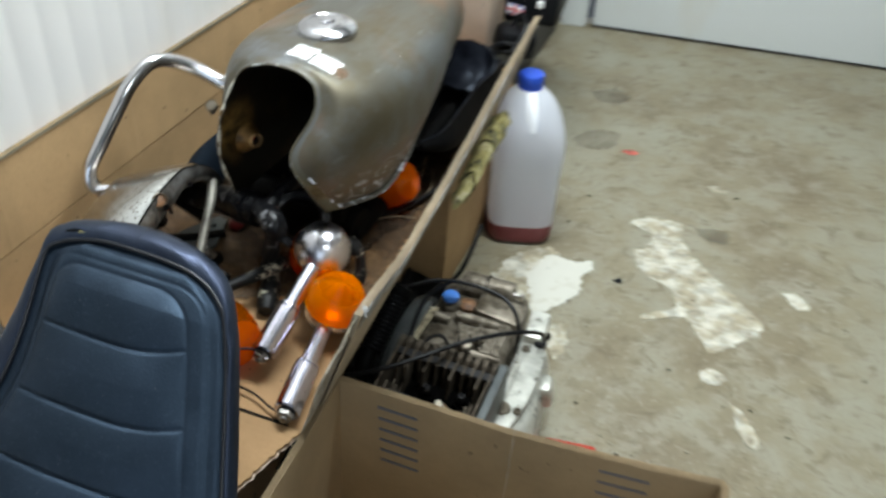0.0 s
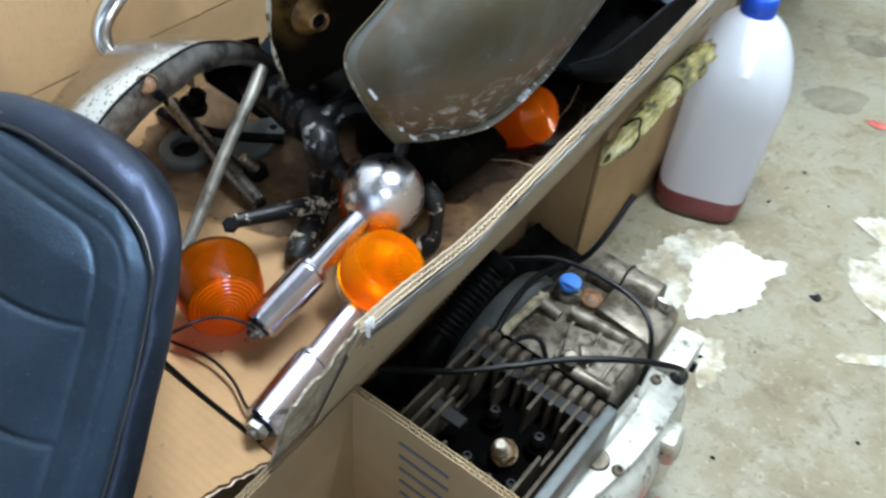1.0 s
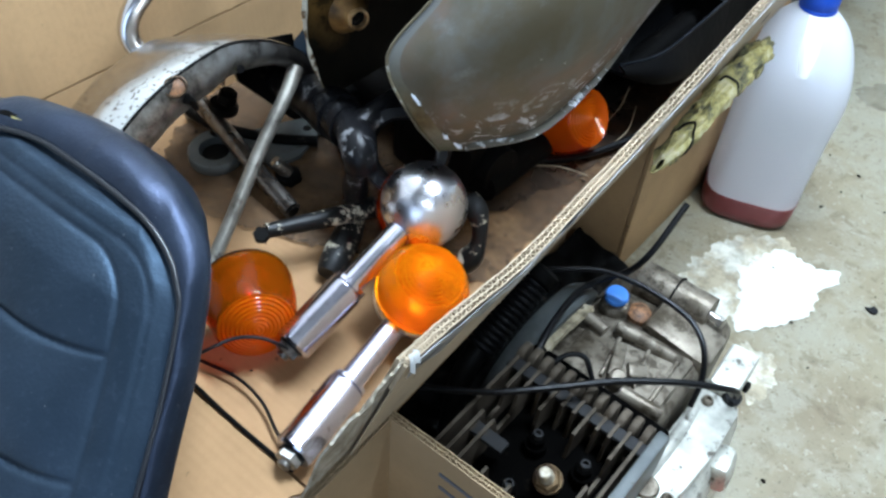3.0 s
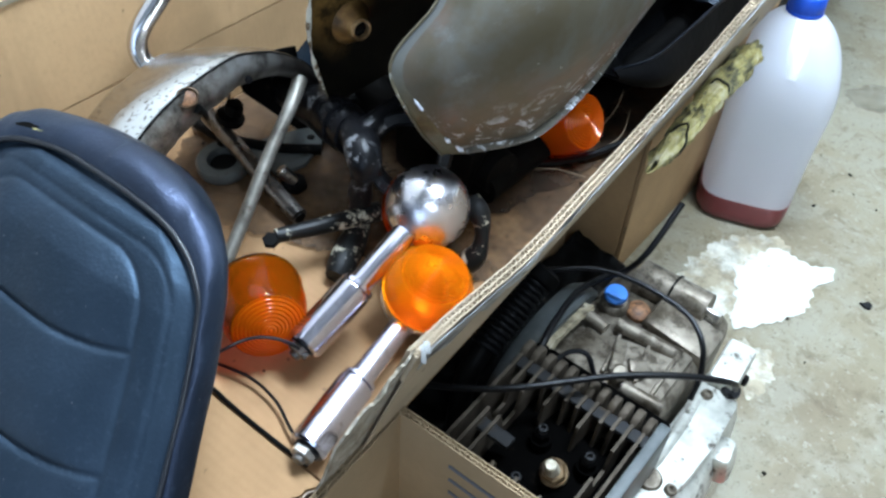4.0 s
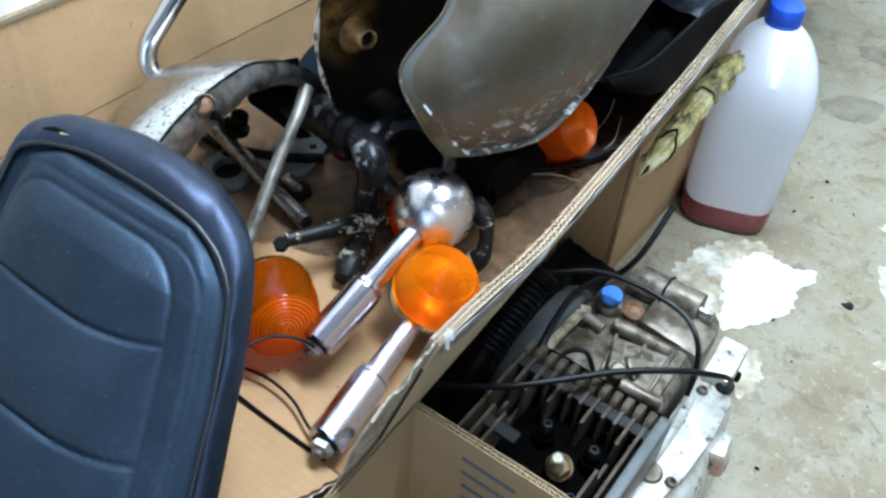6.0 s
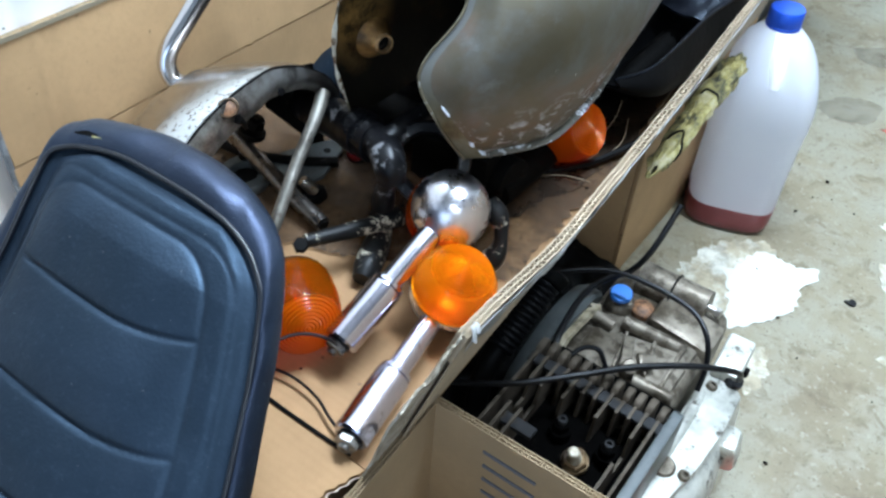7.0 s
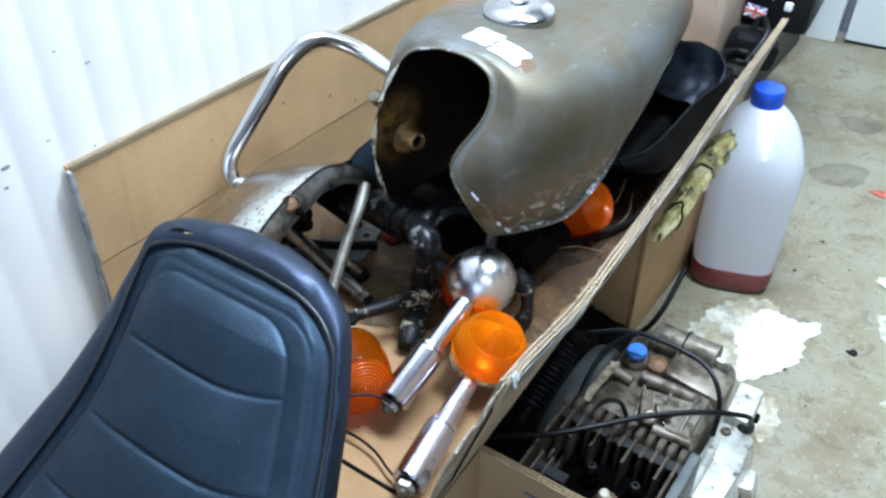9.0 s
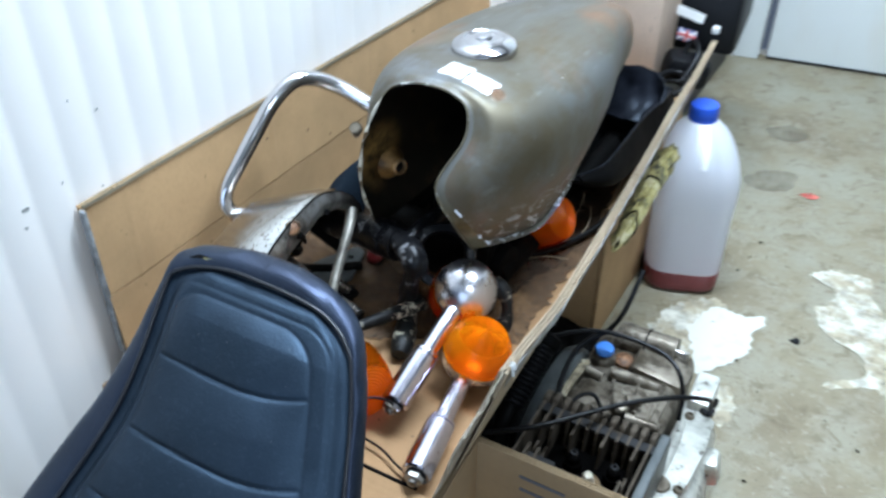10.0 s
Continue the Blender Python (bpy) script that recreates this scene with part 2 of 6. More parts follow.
BLACK_METAL = chipped("black_enamel", (0.006, 0.006, 0.007), (0.17, 0.17, 0.175), 0.585, 0.32)
BLACK_CHIPPED = chipped("black_enamel_flaked", (0.006, 0.006, 0.006), (0.52, 0.47, 0.36), 0.545)
# black of greasy parts, and of fillers that stand in for shade
GREASE_SHADE = chipped("oily_shaded_black", (0.0030, 0.0028, 0.0026), (0.030, 0.024, 0.019), 0.62, 0.5, 0.07)


def lip_metal():
    """Tarnished chrome at the front end, black towards the rear."""
    k = Mat("tarnished_lip", (0.2, 0.2, 0.2), 0.38, 0.9)
    sep = k.add("ShaderNodeSeparateXYZ")
    k.link(k.co, sep.inputs["Vector"])
    big, fine = k.noise(32, 5, 0.7), k.noise(140, 4, 0.7)
    place = k.add("ShaderNodeMath")
    place.operation = "MULTIPLY_ADD"
    place.inputs[1].default_value = 0.10
    k.link(big, place.inputs[0])
    k.link(sep.outputs["Y"], place.inputs[2])
    old = k.grey(place.outputs[0], 0.060, 0.135)
    c = k.ramp(big, (0.36, (0.06, 0.055, 0.05)), (0.50, (0.30, 0.29, 0.265)), (0.64, (0.50, 0.50, 0.48)))
    c = k.mix(old, c, k.ramp(fine, (0.40, (0.010, 0.009, 0.008)), (0.62, (0.034, 0.030, 0.027)), (0.70, (0.16, 0.145, 0.125))))
    k.colour(c)
    k.metal(k.grey(old, 0.0, 1.0, 0.85, 0.25))
    k.rough(k.grey(fine, 0.35, 0.7, 0.30, 0.52))
    k.bump(fine, 0.25, 0.0008)
    return k.m


LIP = lip_metal()
RUST_INNER = Mat("rust_inner", (0.20, 0.085, 0.03), 0.6)
RUST_INNER.colour(RUST_INNER.ramp(RUST_INNER.noise(160, 4, 0.7), (0.38, (0.06, 0.025, 0.010)), (0.62, (0.27, 0.125, 0.05))))
RUST_INNER = RUST_INNER.m
SCRAPED = chipped("scraped_seam", (0.11, 0.10, 0.08), (0.72, 0.74, 0.76), 0.565, 0.4)
VARNISHED_STEEL = Mat("varnished_steel", (0.2, 0.16, 0.07), 0.34, 0.55)
VS = VARNISHED_STEEL
VS_AT = VS.add("ShaderNodeSeparateXYZ")
VS.link(VS.co, VS_AT.inputs["Vector"])
VS.colour(VS.mix(VS.grey(VS_AT.outputs["Z"], 0.095, 0.035), (0.150, 0.148, 0.135), VS.ramp(VS.noise(30, 5, 0.65), (0.34, (0.055, 0.042, 0.018)), (0.48, (0.135, 0.112, 0.050)), (0.60, (0.20, 0.180, 0.110)), (0.72, (0.10, 0.05, 0.022)))))
VS.rough(VS.grey(VS.noise(30, 4), 0.3, 0.7, 0.38, 0.55))
VARNISHED_STEEL.bump(VARNISHED_STEEL.noise(120, 4), 0.15, 0.0008)
VARNISHED_STEEL = VARNISHED_STEEL.m
VARNISH = chipped("varnished_lip", (0.10, 0.085, 0.055), (0.50, 0.50, 0.47), 0.57, 0.35)
SCRAPE_PALE = chipped("pale_scrape", (0.60, 0.63, 0.68), (0.16, 0.15, 0.13), 0.55, 0.4)
LIPWHITE = chipped("flaking_white", (0.58, 0.55, 0.45), (0.12, 0.07, 0.03), 0.52, 0.5)


def cast(name, lo, hi, grime=0.56, metal=0.85, rough=0.42):
    k = Mat(name, hi, rough, metal)
    k.set("Specular IOR Level", 0.3 if metal > 0.25 else 0.06)
    n, f, g = k.noise(28, 5, 0.65), k.noise(300, 3, 0.6), k.noise(70, 4, 0.7)
    c = k.mix(k.grey(n, 0.32, 0.68), lo, hi)
    c = k.mix(k.grey(g, grime, grime + 0.12, 0, 0.9), c, (0.05, 0.038, 0.025))
    k.colour(c)
    k.rough(k.grey(n, 0.3, 0.7, rough - 0.1, rough + 0.18))
    k.bump(f, 0.25, 0.0007).bump(g, 0.15, 0.001)
    return k.m


STAY = cast("grey_stay", (0.12, 0.11, 0.09), (0.32, 0.30, 0.26), 0.58, 0.6, 0.40)
ALU_DIRTY = cast("cast_alloy_dirty", (0.085, 0.068, 0.046), (0.28, 0.243, 0.190), 0.48, 0.45, 0.42)
ALU_BRIGHT = cast("cast_alloy_bright", (0.34, 0.335, 0.29), (0.64, 0.635, 0.57), 0.555, 0.35, 0.34)
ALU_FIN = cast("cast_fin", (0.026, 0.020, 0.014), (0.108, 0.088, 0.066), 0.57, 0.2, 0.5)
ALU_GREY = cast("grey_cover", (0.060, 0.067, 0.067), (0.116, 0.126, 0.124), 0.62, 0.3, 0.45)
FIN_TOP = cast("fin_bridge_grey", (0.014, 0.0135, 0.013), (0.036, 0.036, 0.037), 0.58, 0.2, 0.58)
# near black without gloss: the deep shade between the fins, as a colour
FIN_SHADE = chipped("fin_shade_black", (0.0018, 0.0017, 0.0016), (0.006, 0.005, 0.004), 0.64, 0.75)
FIN_SHADE.node_tree.nodes["Principled BSDF"].inputs["Specular IOR Level"].default_value = 0.0
PORCELAIN = Mat("grimy_porcelain", (0.46, 0.40, 0.29), 0.35)
PORCELAIN.colour(PORCELAIN.ramp(PORCELAIN.noise(160, 3, 0.6), (0.36, (0.20, 0.15, 0.09)), (0.52, (0.46, 0.40, 0.29)), (0.66, (0.60, 0.56, 0.46))))
PORCELAIN = PORCELAIN.m
GASKET = Mat("gasket_cream", (0.30, 0.25, 0.16), 0.7)
GASKET.colour(GASKET.ramp(GASKET.noise(70, 5, 0.65), (0.36, (0.10, 0.08, 0.05)), (0.50, (0.30, 0.25, 0.16)), (0.66, (0.44, 0.38, 0.27))))
GASKET = GASKET.m
STEEL = cast("plated_steel", (0.36, 0.33, 0.29), (0.55, 0.53, 0.50), 0.62, 0.95, 0.28)
DULL_STEEL = cast("dull_steel", (0.24, 0.20, 0.15), (0.42, 0.38, 0.31), 0.60, 0.8, 0.42)
SPINDLE = cast("worn_spindle", (0.07, 0.062, 0.056), (0.24, 0.22, 0.20), 0.56, 0.9, 0.24)
NUT = cast("dirty_nut", (0.12, 0.115, 0.105), (0.40, 0.38, 0.35), 0.55, 0.85, 0.3)
RUBBER = Mat("rubber", (0.0035, 0.0035, 0.004), 0.42).m
RUBBER.node_tree.nodes["Principled BSDF"].inputs["Specular IOR Level"].default_value = 0.17
BLUE = Mat("blue_plastic", (0.014, 0.078, 0.52), 0.38).m
BLUE_PALE = Mat("faded_blue_plastic", (0.045, 0.20, 0.62), 0.45).m
REFLECT = Mat("dark_red_plastic", (0.16, 0.006, 0.006), 0.3).m
PAPER = Mat("paper_white", (0.82, 0.82, 0.80), 0.6).m
SCRAP = Mat("crumpled_paper", (0.36, 0.36, 0.35), 0.35).m
TAPE = Mat("silvery_tape", (0.30, 0.30, 0.29), 0.35)
TAPE.colour(TAPE.ramp(TAPE.noise(60, 5, 0.7, (1, 0.35, 1), 0.8), (0.36, (0.03, 0.03, 0.032)), (0.46, (0.22, 0.21, 0.19)), (0.58, (0.55, 0.55, 0.54))))
TAPE = TAPE.m
WORN_EDGE = Mat("worn_grey_edge", (0.24, 0.25, 0.255), 0.7)
WORN_EDGE.colour(WORN_EDGE.ramp(WORN_EDGE.noise(70, 5, 0.7), (0.35, (0.10, 0.10, 0.10)), (0.65, (0.34, 0.35, 0.35))))
WORN_EDGE = WORN_EDGE.m
GREY_PRINT = Mat("grey_print", (0.11, 0.12, 0.15), 0.7).m


def amber(name, g, body=1.0, clear=0.64):
    k = Mat(name, (body, g * body, 0.002), 0.10)
    k.set("Coat Weight", 0.6)
    k.set("Coat Roughness", 0.06)
    k.rough(k.grey(k.noise(40, 4), 0.3, 0.8, 0.04, 0.16))
    tl, tp, m1, m2 = k.add("ShaderNodeBsdfTranslucent"), k.add("ShaderNodeBsdfTransparent"), k.add("ShaderNodeMixShader"), k.add("ShaderNodeMixShader")
    tl.inputs["Color"].default_value, tp.inputs["Color"].default_value = (body, g * 1.15 * body, 0.003, 1), (0.55 + 0.45 * body, (0.12 + g) * (0.5 + 0.5 * body), 0.020, 1)
    m1.inputs["Fac"].default_value, m2.inputs["Fac"].default_value = 0.36, clear
    k.link(k.b.outputs["BSDF"], m1.inputs[1])
    k.link(tl.outputs["BSDF"], m1.inputs[2])
    k.link(m1.outputs["Shader"], m2.inputs[1])
    k.link(tp.outputs["BSDF"], m2.inputs[2])
    k.link(m2.outputs["Shader"], [n for n in k.t.nodes if n.type == "OUTPUT_MATERIAL"][0].inputs["Surface"])
    return k.m


SILVERED = Mat("silvered_reflector", (0.88, 0.88, 0.86), 0.34, 0.85).m
AMBER = amber("amber_plastic", 0.44, 1.0, 0.68)
AMBER_CLEAR = amber("clear_amber_plastic", 0.48, 1.0, 0.72)
# darker copies of the amber: the shade on these lenses is coloured in
AMBER_SHADED = amber("shaded_amber_plastic", 0.21, 0.92)
AMBER_SHADED_BROWN = amber("shaded_brown_plastic", 0.25, 0.55, 0.74)
AMBER_FACE = amber("ridged_amber_plastic", 0.27, 0.92, 0.60)


def jug_plastic():
    k = Mat("milky_plastic", (0.91, 0.94, 1.0), 0.24)
    k.bump(k.noise(26, 3), 0.12, 0.003)
    tl, tp, m1, m2 = k.add("ShaderNodeBsdfTranslucent"), k.add("ShaderNodeBsdfTransparent"), k.add("ShaderNodeMixShader"), k.add("ShaderNodeMixShader")
    tl.inputs["Color"].default_value, tp.inputs["Color"].default_value = (0.93, 0.94, 0.98, 1), (0.95, 0.95, 0.97, 1)
    m1.inputs["Fac"].default_value, m2.inputs["Fac"].default_value = 0.45, 0.16
    k.link(k.b.outputs["BSDF"], m1.inputs[1])
    k.link(tl.outputs["BSDF"], m1.inputs[2])
    k.link(m1.outputs["Shader"], m2.inputs[1])
    k.link(tp.outputs["BSDF"], m2.inputs[2])
    k.link(m2.outputs["Shader"], [n for n in k.t.nodes if n.type == "OUTPUT_MATERIAL"][0].inputs["Surface"])
    return k.m


JUG = jug_plastic()
# opaque white for the highlight on the bottle's neck
JUG_GLINT = Mat("white_glint_plastic", (0.94, 0.95, 0.97), 0.3).m
COOLANT = Mat("red_coolant", (0.17, 0.030, 0.036), 0.28)
COOLANT.colour(COOLANT.ramp(COOLANT.noise(14, 3), (0.3, (0.14, 0.020, 0.024)), (0.7, (0.20, 0.040, 0.046))))
COOLANT = COOLANT.m


def glove_cloth():
    k = Mat("yellow_glove", (0.46, 0.40, 0.17), 0.8)
    n = k.noise(35, 5, 0.65)
    k.colour(k.ramp(n, (0.36, (0.030, 0.028, 0.016)), (0.44, (0.17, 0.155, 0.075)), (0.54, (0.42, 0.36, 0.13)), (0.68, (0.58, 0.53, 0.34))))
    k.bump(n, 0.5, 0.004)
    return k.m


GLOVE = glove_cloth()
SPILL = Mat("dried_paint", (0.74, 0.73, 0.65), 0.5)
SPILL.colour(SPILL.mix(SPILL.grey(SPILL.noise(30, 5, 0.65), 0.52, 0.72, 0, 0.6), (0.57, 0.555, 0.48), (0.40, 0.36, 0.26)))
SPILL.bump(SPILL.noise(90, 4), 0.2, 0.001)
SPILL = SPILL.m
SPILL_THIN = Mat("thin_paint", (0.62, 0.60, 0.51), 0.5)
SPILL_THIN.colour(SPILL_THIN.mix(SPILL_THIN.grey(SPILL_THIN.noise(22, 6, 0.7), 0.40, 0.58), (0.60, 0.58, 0.49), (0.36, 0.31, 0.21)))
SPILL_THIN.link(SPILL_THIN.grey(SPILL_THIN.noise(34, 6, 0.7), 0.38, 0.56, 0.62, 1.0), SPILL_THIN.b.inputs["Alpha"])
SPILL_THIN = SPILL_THIN.m


def stain(name, colour, alpha):
    k = Mat(name, colour, 0.5)
    a = k.grey(k.noise(26, 5, 0.65), 0.36, 0.62, alpha * 0.45, alpha)
    k.link(a, k.b.inputs["Alpha"])
    return k.m


RED_FLOOR = stain("red_paint", (0.56, 0.12, 0.09), 1.0)
OIL = stain("oil_stain", (0.205, 0.178, 0.13), 0.24)
RUST_STAIN = stain("rust_stain", (0.24, 0.105, 0.032), 0.75)
CHROME_CAP = chrome("chrome_cap", 0.5, (0.46, 0.455, 0.47), 0.05)
OIL_FAINT = stain("faint_stain", (0.235, 0.202, 0.145), 0.17)
CASE_BLACK = Mat("black_moulding", (0.0035, 0.0037, 0.0045), 0.46)
CASE_BLACK.set("Specular IOR Level", 0.22)
CASE_BLACK.bump(CASE_BLACK.noise(22, 4), 0.25, 0.003)
CASE_BLACK = CASE_BLACK.m
BIN_GREY = Mat("dark_grey_plastic", (0.052, 0.050, 0.047), 0.6)
BIN_GREY.colour(BIN_GREY.mix(BIN_GREY.grey(BIN_GREY.noise(8, 4), 0.4, 0.7), (0.030, 0.029, 0.028), (0.058, 0.054, 0.050)))
BIN_GREY = BIN_GREY.m
FLAG_RED = Mat("flag_red", (0.62, 0.10, 0.11), 0.5).m
FLAG_BLUE = Mat("flag_blue", (0.10, 0.12, 0.35), 0.5).m
TWIG = Mat("dry_straw", (0.22, 0.17, 0.11), 0.8).m
RED_TIN = chipped("red_enamel", (0.36, 0.022, 0.014), (0.45, 0.30, 0.12), 0.70, 0.4)

# ---- mesh tools ----


def V(*a):
    return Vector(a)


def bm_box(c, s, bev=0.002, m=None, segs=2):
    """A bevelled box with its centre at c and size s, turned by m about c."""
    bm = bmesh.new()
    bmesh.ops.create_cube(bm, size=1.0)
    bmesh.ops.scale(bm, vec=s, verts=bm.verts)
    if bev:
        bmesh.ops.bevel(bm, geom=bm.edges[:], offset=bev, segments=segs, profile=0.5, affect="EDGES", clamp_overlap=True)
    if m:
        bmesh.ops.transform(bm, matrix=m, verts=bm.verts)
    bmesh.ops.translate(bm, vec=c, verts=bm.verts)
    return bm


def bm_rings(rings, caps=(True, True), around=True):
    """Skin over rings of equally many points."""
    bm = bmesh.new()
    vs = [[bm.verts.new(p) for p in r] for r in rings]
    n = len(rings[0])
    for a, b in zip(vs, vs[1:]):
        for i in range(n if around else n - 1):
            j = (i + 1) % n
            bm.faces.new((a[i], a[j], b[j], b[i]))
    if caps[0]:
        bm.faces.new(vs[0][::-1])
    if caps[1]:
        bm.faces.new(vs[-1])
    bmesh.ops.recalc_face_normals(bm, faces=bm.faces)
    return bm


def turn_to(axis):
    """A turn that takes z to the axis."""
    return Vector(axis).to_track_quat("Z", "Y").to_matrix().to_4x4()


def bm_lathe(profile, base, axis=(0, 0, 1), seg=32, caps=(True, True), wobble=None):
    """A turned body: (radius, height) pairs about an axis from base."""
    m = Matrix.Translation(base) @ turn_to(axis)
    rings = []
    for r, h in profile:
        ring = []
        for i in range(seg):
            a = 2 * math.pi * i / seg
            k = wobble(a, h) if wobble else 1.0
            ring.append(m @ V(r * k * math.cos(a), r * k * math.sin(a), h))
        rings.append(ring)
    return bm_rings(rings, caps)


def curve_through(pts, n=8):
    """Points of a smooth curve through pts."""
    p = [Vector(q) for q in pts]
    p = [2 * p[0] - p[1]] + p + [2 * p[-1] - p[-2]]
    out = []
    for i in range(1, len(p) - 2):
        for k in range(n):
            t = k / n
            a, b, c, d = p[i - 1:i + 3]
            out.append(0.5 * (2 * b + (c - a) * t + (2 * a - 5 * b + 4 * c - d) * t * t + (3 * b - 3 * c + d - a) * t ** 3))
    return out + [p[-2]]


def bm_tube(pts, r, seg=12, smooth=8, caps=(True, True)):
    """A round tube along a smooth curve; r is a radius or a function of the share of the way."""
    p = curve_through(pts, smooth) if smooth else [Vector(q) for q in pts]
    up, rings = None, []
    for i, q in enumerate(p):
        d = (p[min(i + 1, len(p) - 1)] - p[max(i - 1, 0)]).normalized()
        if up is None:
            up = d.orthogonal().normalized()
        up = (up - d * up.dot(d)).normalized()
        side = d.cross(up)
        rad = r(i / (len(p) - 1)) if callable(r) else r
        rings.append([q + rad * (math.cos(a) * up + math.sin(a) * side) for a in [2 * math.pi * k / seg for k in range(seg)]])
    return bm_rings(rings, caps)


def bm_sheet(f, nu, nv, thick=0.0, inward=None):
    """A sheet of points f(u, v); with a thickness it is closed."""
    bm = bmesh.new()
    g = [[bm.verts.new(f(i / nu, j / nv)) for j in range(nv + 1)] for i in range(nu + 1)]
    for i in range(nu):
        for j in range(nv):
            bm.faces.new((g[i][j], g[i + 1][j], g[i + 1][j + 1], g[i][j + 1]))
    bm.normal_update()
    if thick:
        bmesh.ops.solidify(bm, geom=bm.faces[:], thickness=thick)
    bmesh.ops.recalc_face_normals(bm, faces=bm.faces)
    return bm


def bm_plate(outline, z, depth, m=None):
    """A flat plate: an outline of (x, y) pairs between z and z + depth."""
    bm = bmesh.new()
    lo = [bm.verts.new((x, y, z)) for x, y in outline]
    hi = [bm.verts.new((x, y, z + depth)) for x, y in outline]
    n = len(lo)
    bm.faces.new(hi)
    bm.faces.new(lo[::-1])
    for i in range(n):
        j = (i + 1) % n
        bm.faces.new((lo[i], lo[j], hi[j], hi[i]))
    bmesh.ops.recalc_face_normals(bm, faces=bm.faces)
    if m:
        bmesh.ops.transform(bm, matrix=m, verts=bm.verts)
    return bm


def join(*bms):
    out = bmesh.new()
    for b in bms:
        me = bpy.data.meshes.new("piece")
        b.to_mesh(me)
        out.from_mesh(me)
        bpy.data.meshes.remove(me)
        b.free()
    return out


def moved(bm, m):
    bmesh.ops.transform(bm, matrix=m, verts=bm.verts)
    return bm


def thing(name, at, label, category, group="", kind=""):
    """A thing's Empty at its base."""
    ob = new(name)
    ob.empty_display_size = 0.02
    ob.location = at
    return tagged(ob, label, category, group, kind)


def part(name, bm, material, parent=None, label="", sharp=38):
    """One mesh object out of a bmesh in world places, under a thing or a part."""
    at = Vector((0, 0, 0))
    o = parent
    while o is not None:
        at += o.location
        o = o.parent
    bmesh.ops.translate(bm, vec=-at, verts=bm.verts)
    me = bpy.data.meshes.new(name)
    bm.to_mesh(me)
    bm.free()
    me.materials.append(material)
    for p in me.polygons:
        p.use_smooth = True
    me.set_sharp_from_angle(angle=radians(sharp))
    ob = new(name, me)
    if parent is not None:
        ob.parent = parent
    return tagged(ob, label)


def hexagon(base, axis, r, h, seg=6):
    return bm_lathe([(r * 0.86, 0), (r, h * 0.12), (r, h * 0.88), (r * 0.86, h)], base, axis, seg)


rnd = random.Random(7)


def bumpy(p, scale, amount):
    return noise.noise(Vector(p) * scale) * amount


# ---- the room ----
def structure(name, bm, material, label, sharp=30):
    return tagged(part(name, bm, material, None, label, sharp), label, name.split("_")[0], "", "structure")


def ground_sheet():
    bm = bmesh.new()
    bmesh.ops.create_grid(bm, x_segments=60, y_segments=60, size=3.0)
    bmesh.ops.translate(bm, vec=(1.9, 0, 0), verts=bm.verts)
    for v in bm.verts:
        v.co.z = bumpy((v.co.x, v.co.y, 0), 1.6, 0.0012)
    return bm


structure("floor", ground_sheet(), CONCRETE, "bare concrete floor with stains and old paint spills")


def ribbed_wall():
    """Sheet wall with shallow upright ribs."""
    pitch, depth, x0 = 0.0435, 0.0013, -0.572
    prof = []
    y = -3.0
    while y < 2.27:
        prof += [(y, 0), (y + pitch * 0.66, 0), (y + pitch * 0.76, -depth), (y + pitch * 0.90, -depth)]
        y += pitch
    rings = [[V(x0 + d, yy, z) for yy, d in prof] for z in (0.0, 0.8, 1.6, 2.4)]
    bm = bm_rings(rings, (False, False), False)
    return join(bm, bm_box((-0.60, -0.36, 1.2), (0.03, 5.28, 2.4), 0))


structure("wall_left", ribbed_wall(), WALL, "white painted wall of ribbed sheet with small scuffs")
turned = pose(0, 0, 0, 0, 0, 8.4)
structure("wall_far", moved(bm_box((1.6, 2.358, 1.25), (5.2, 0.05, 2.5), 0), turned), WALL, "white painted far wall")
# unseen walls and ceiling, added in grey to keep the bounce low
structure("wall_right", bm_box((4.2, 0, 1.25), (0.06, 6.4, 2.5), 0), UNSEEN_GREY, "unseen right wall, grey to cut bounced light")
structure("wall_back", join(bm_box((-0.45, -2.8, 1.2), (0.5, 0.06, 2.4), 0), bm_box((3.15, -2.8, 1.2), (2.1, 0.06, 2.4), 0),
                            bm_box((0.95, -2.8, 2.28), (2.3, 0.06, 0.24), 0)), UNSEEN_GREY, "unseen back wall round an assumed door opening, grey to cut bounced light")
structure("ceiling", bm_box((1.8, 0, 2.44), (5.2, 6.4, 0.06), 0), CEIL, "unseen ceiling, grey to cut bounced light")


def spill(name, pts, material, label, z=0.0016, jag=0.006, seed=1, thick=0.0005):
    """A flat dried spill with a ragged outline round a few corners."""
    c = curve_through(list(pts) + [pts[0]], 22)[:-1]
    out = []
    for i, p in enumerate(c):
        q = V(p[0], p[1], 0)
        k = noise.noise(V(p[0] * 90, p[1] * 90, seed)) * jag * 0.9 + noise.noise(V(p[0] * 170, p[1] * 170, seed)) * jag * 0.3 + noise.noise(V(p[0] * 420, p[1] * 420, seed)) * jag * 0.12
        mid = sum((Vector((*b[:2], 0)) for b in pts), V(0, 0, 0)) / len(pts)
        d = (q - mid).normalized()
        out.append((q.x + d.x * k, q.y + d.y * k))
    bm = bmesh.new()
    lo = [bm.verts.new((x, y, z)) for x, y in out]
    f = bm.faces.new(lo)
    bmesh.ops.triangulate(bm, faces=[f])
    bmesh.ops.solidify(bm, geom=bm.faces[:], thickness=0.0003 if material is SPILL_THIN else thick)
    bmesh.ops.recalc_face_normals(bm, faces=bm.faces)
    return tagged(part(name, bm, material), label, "stain", "", "structure")


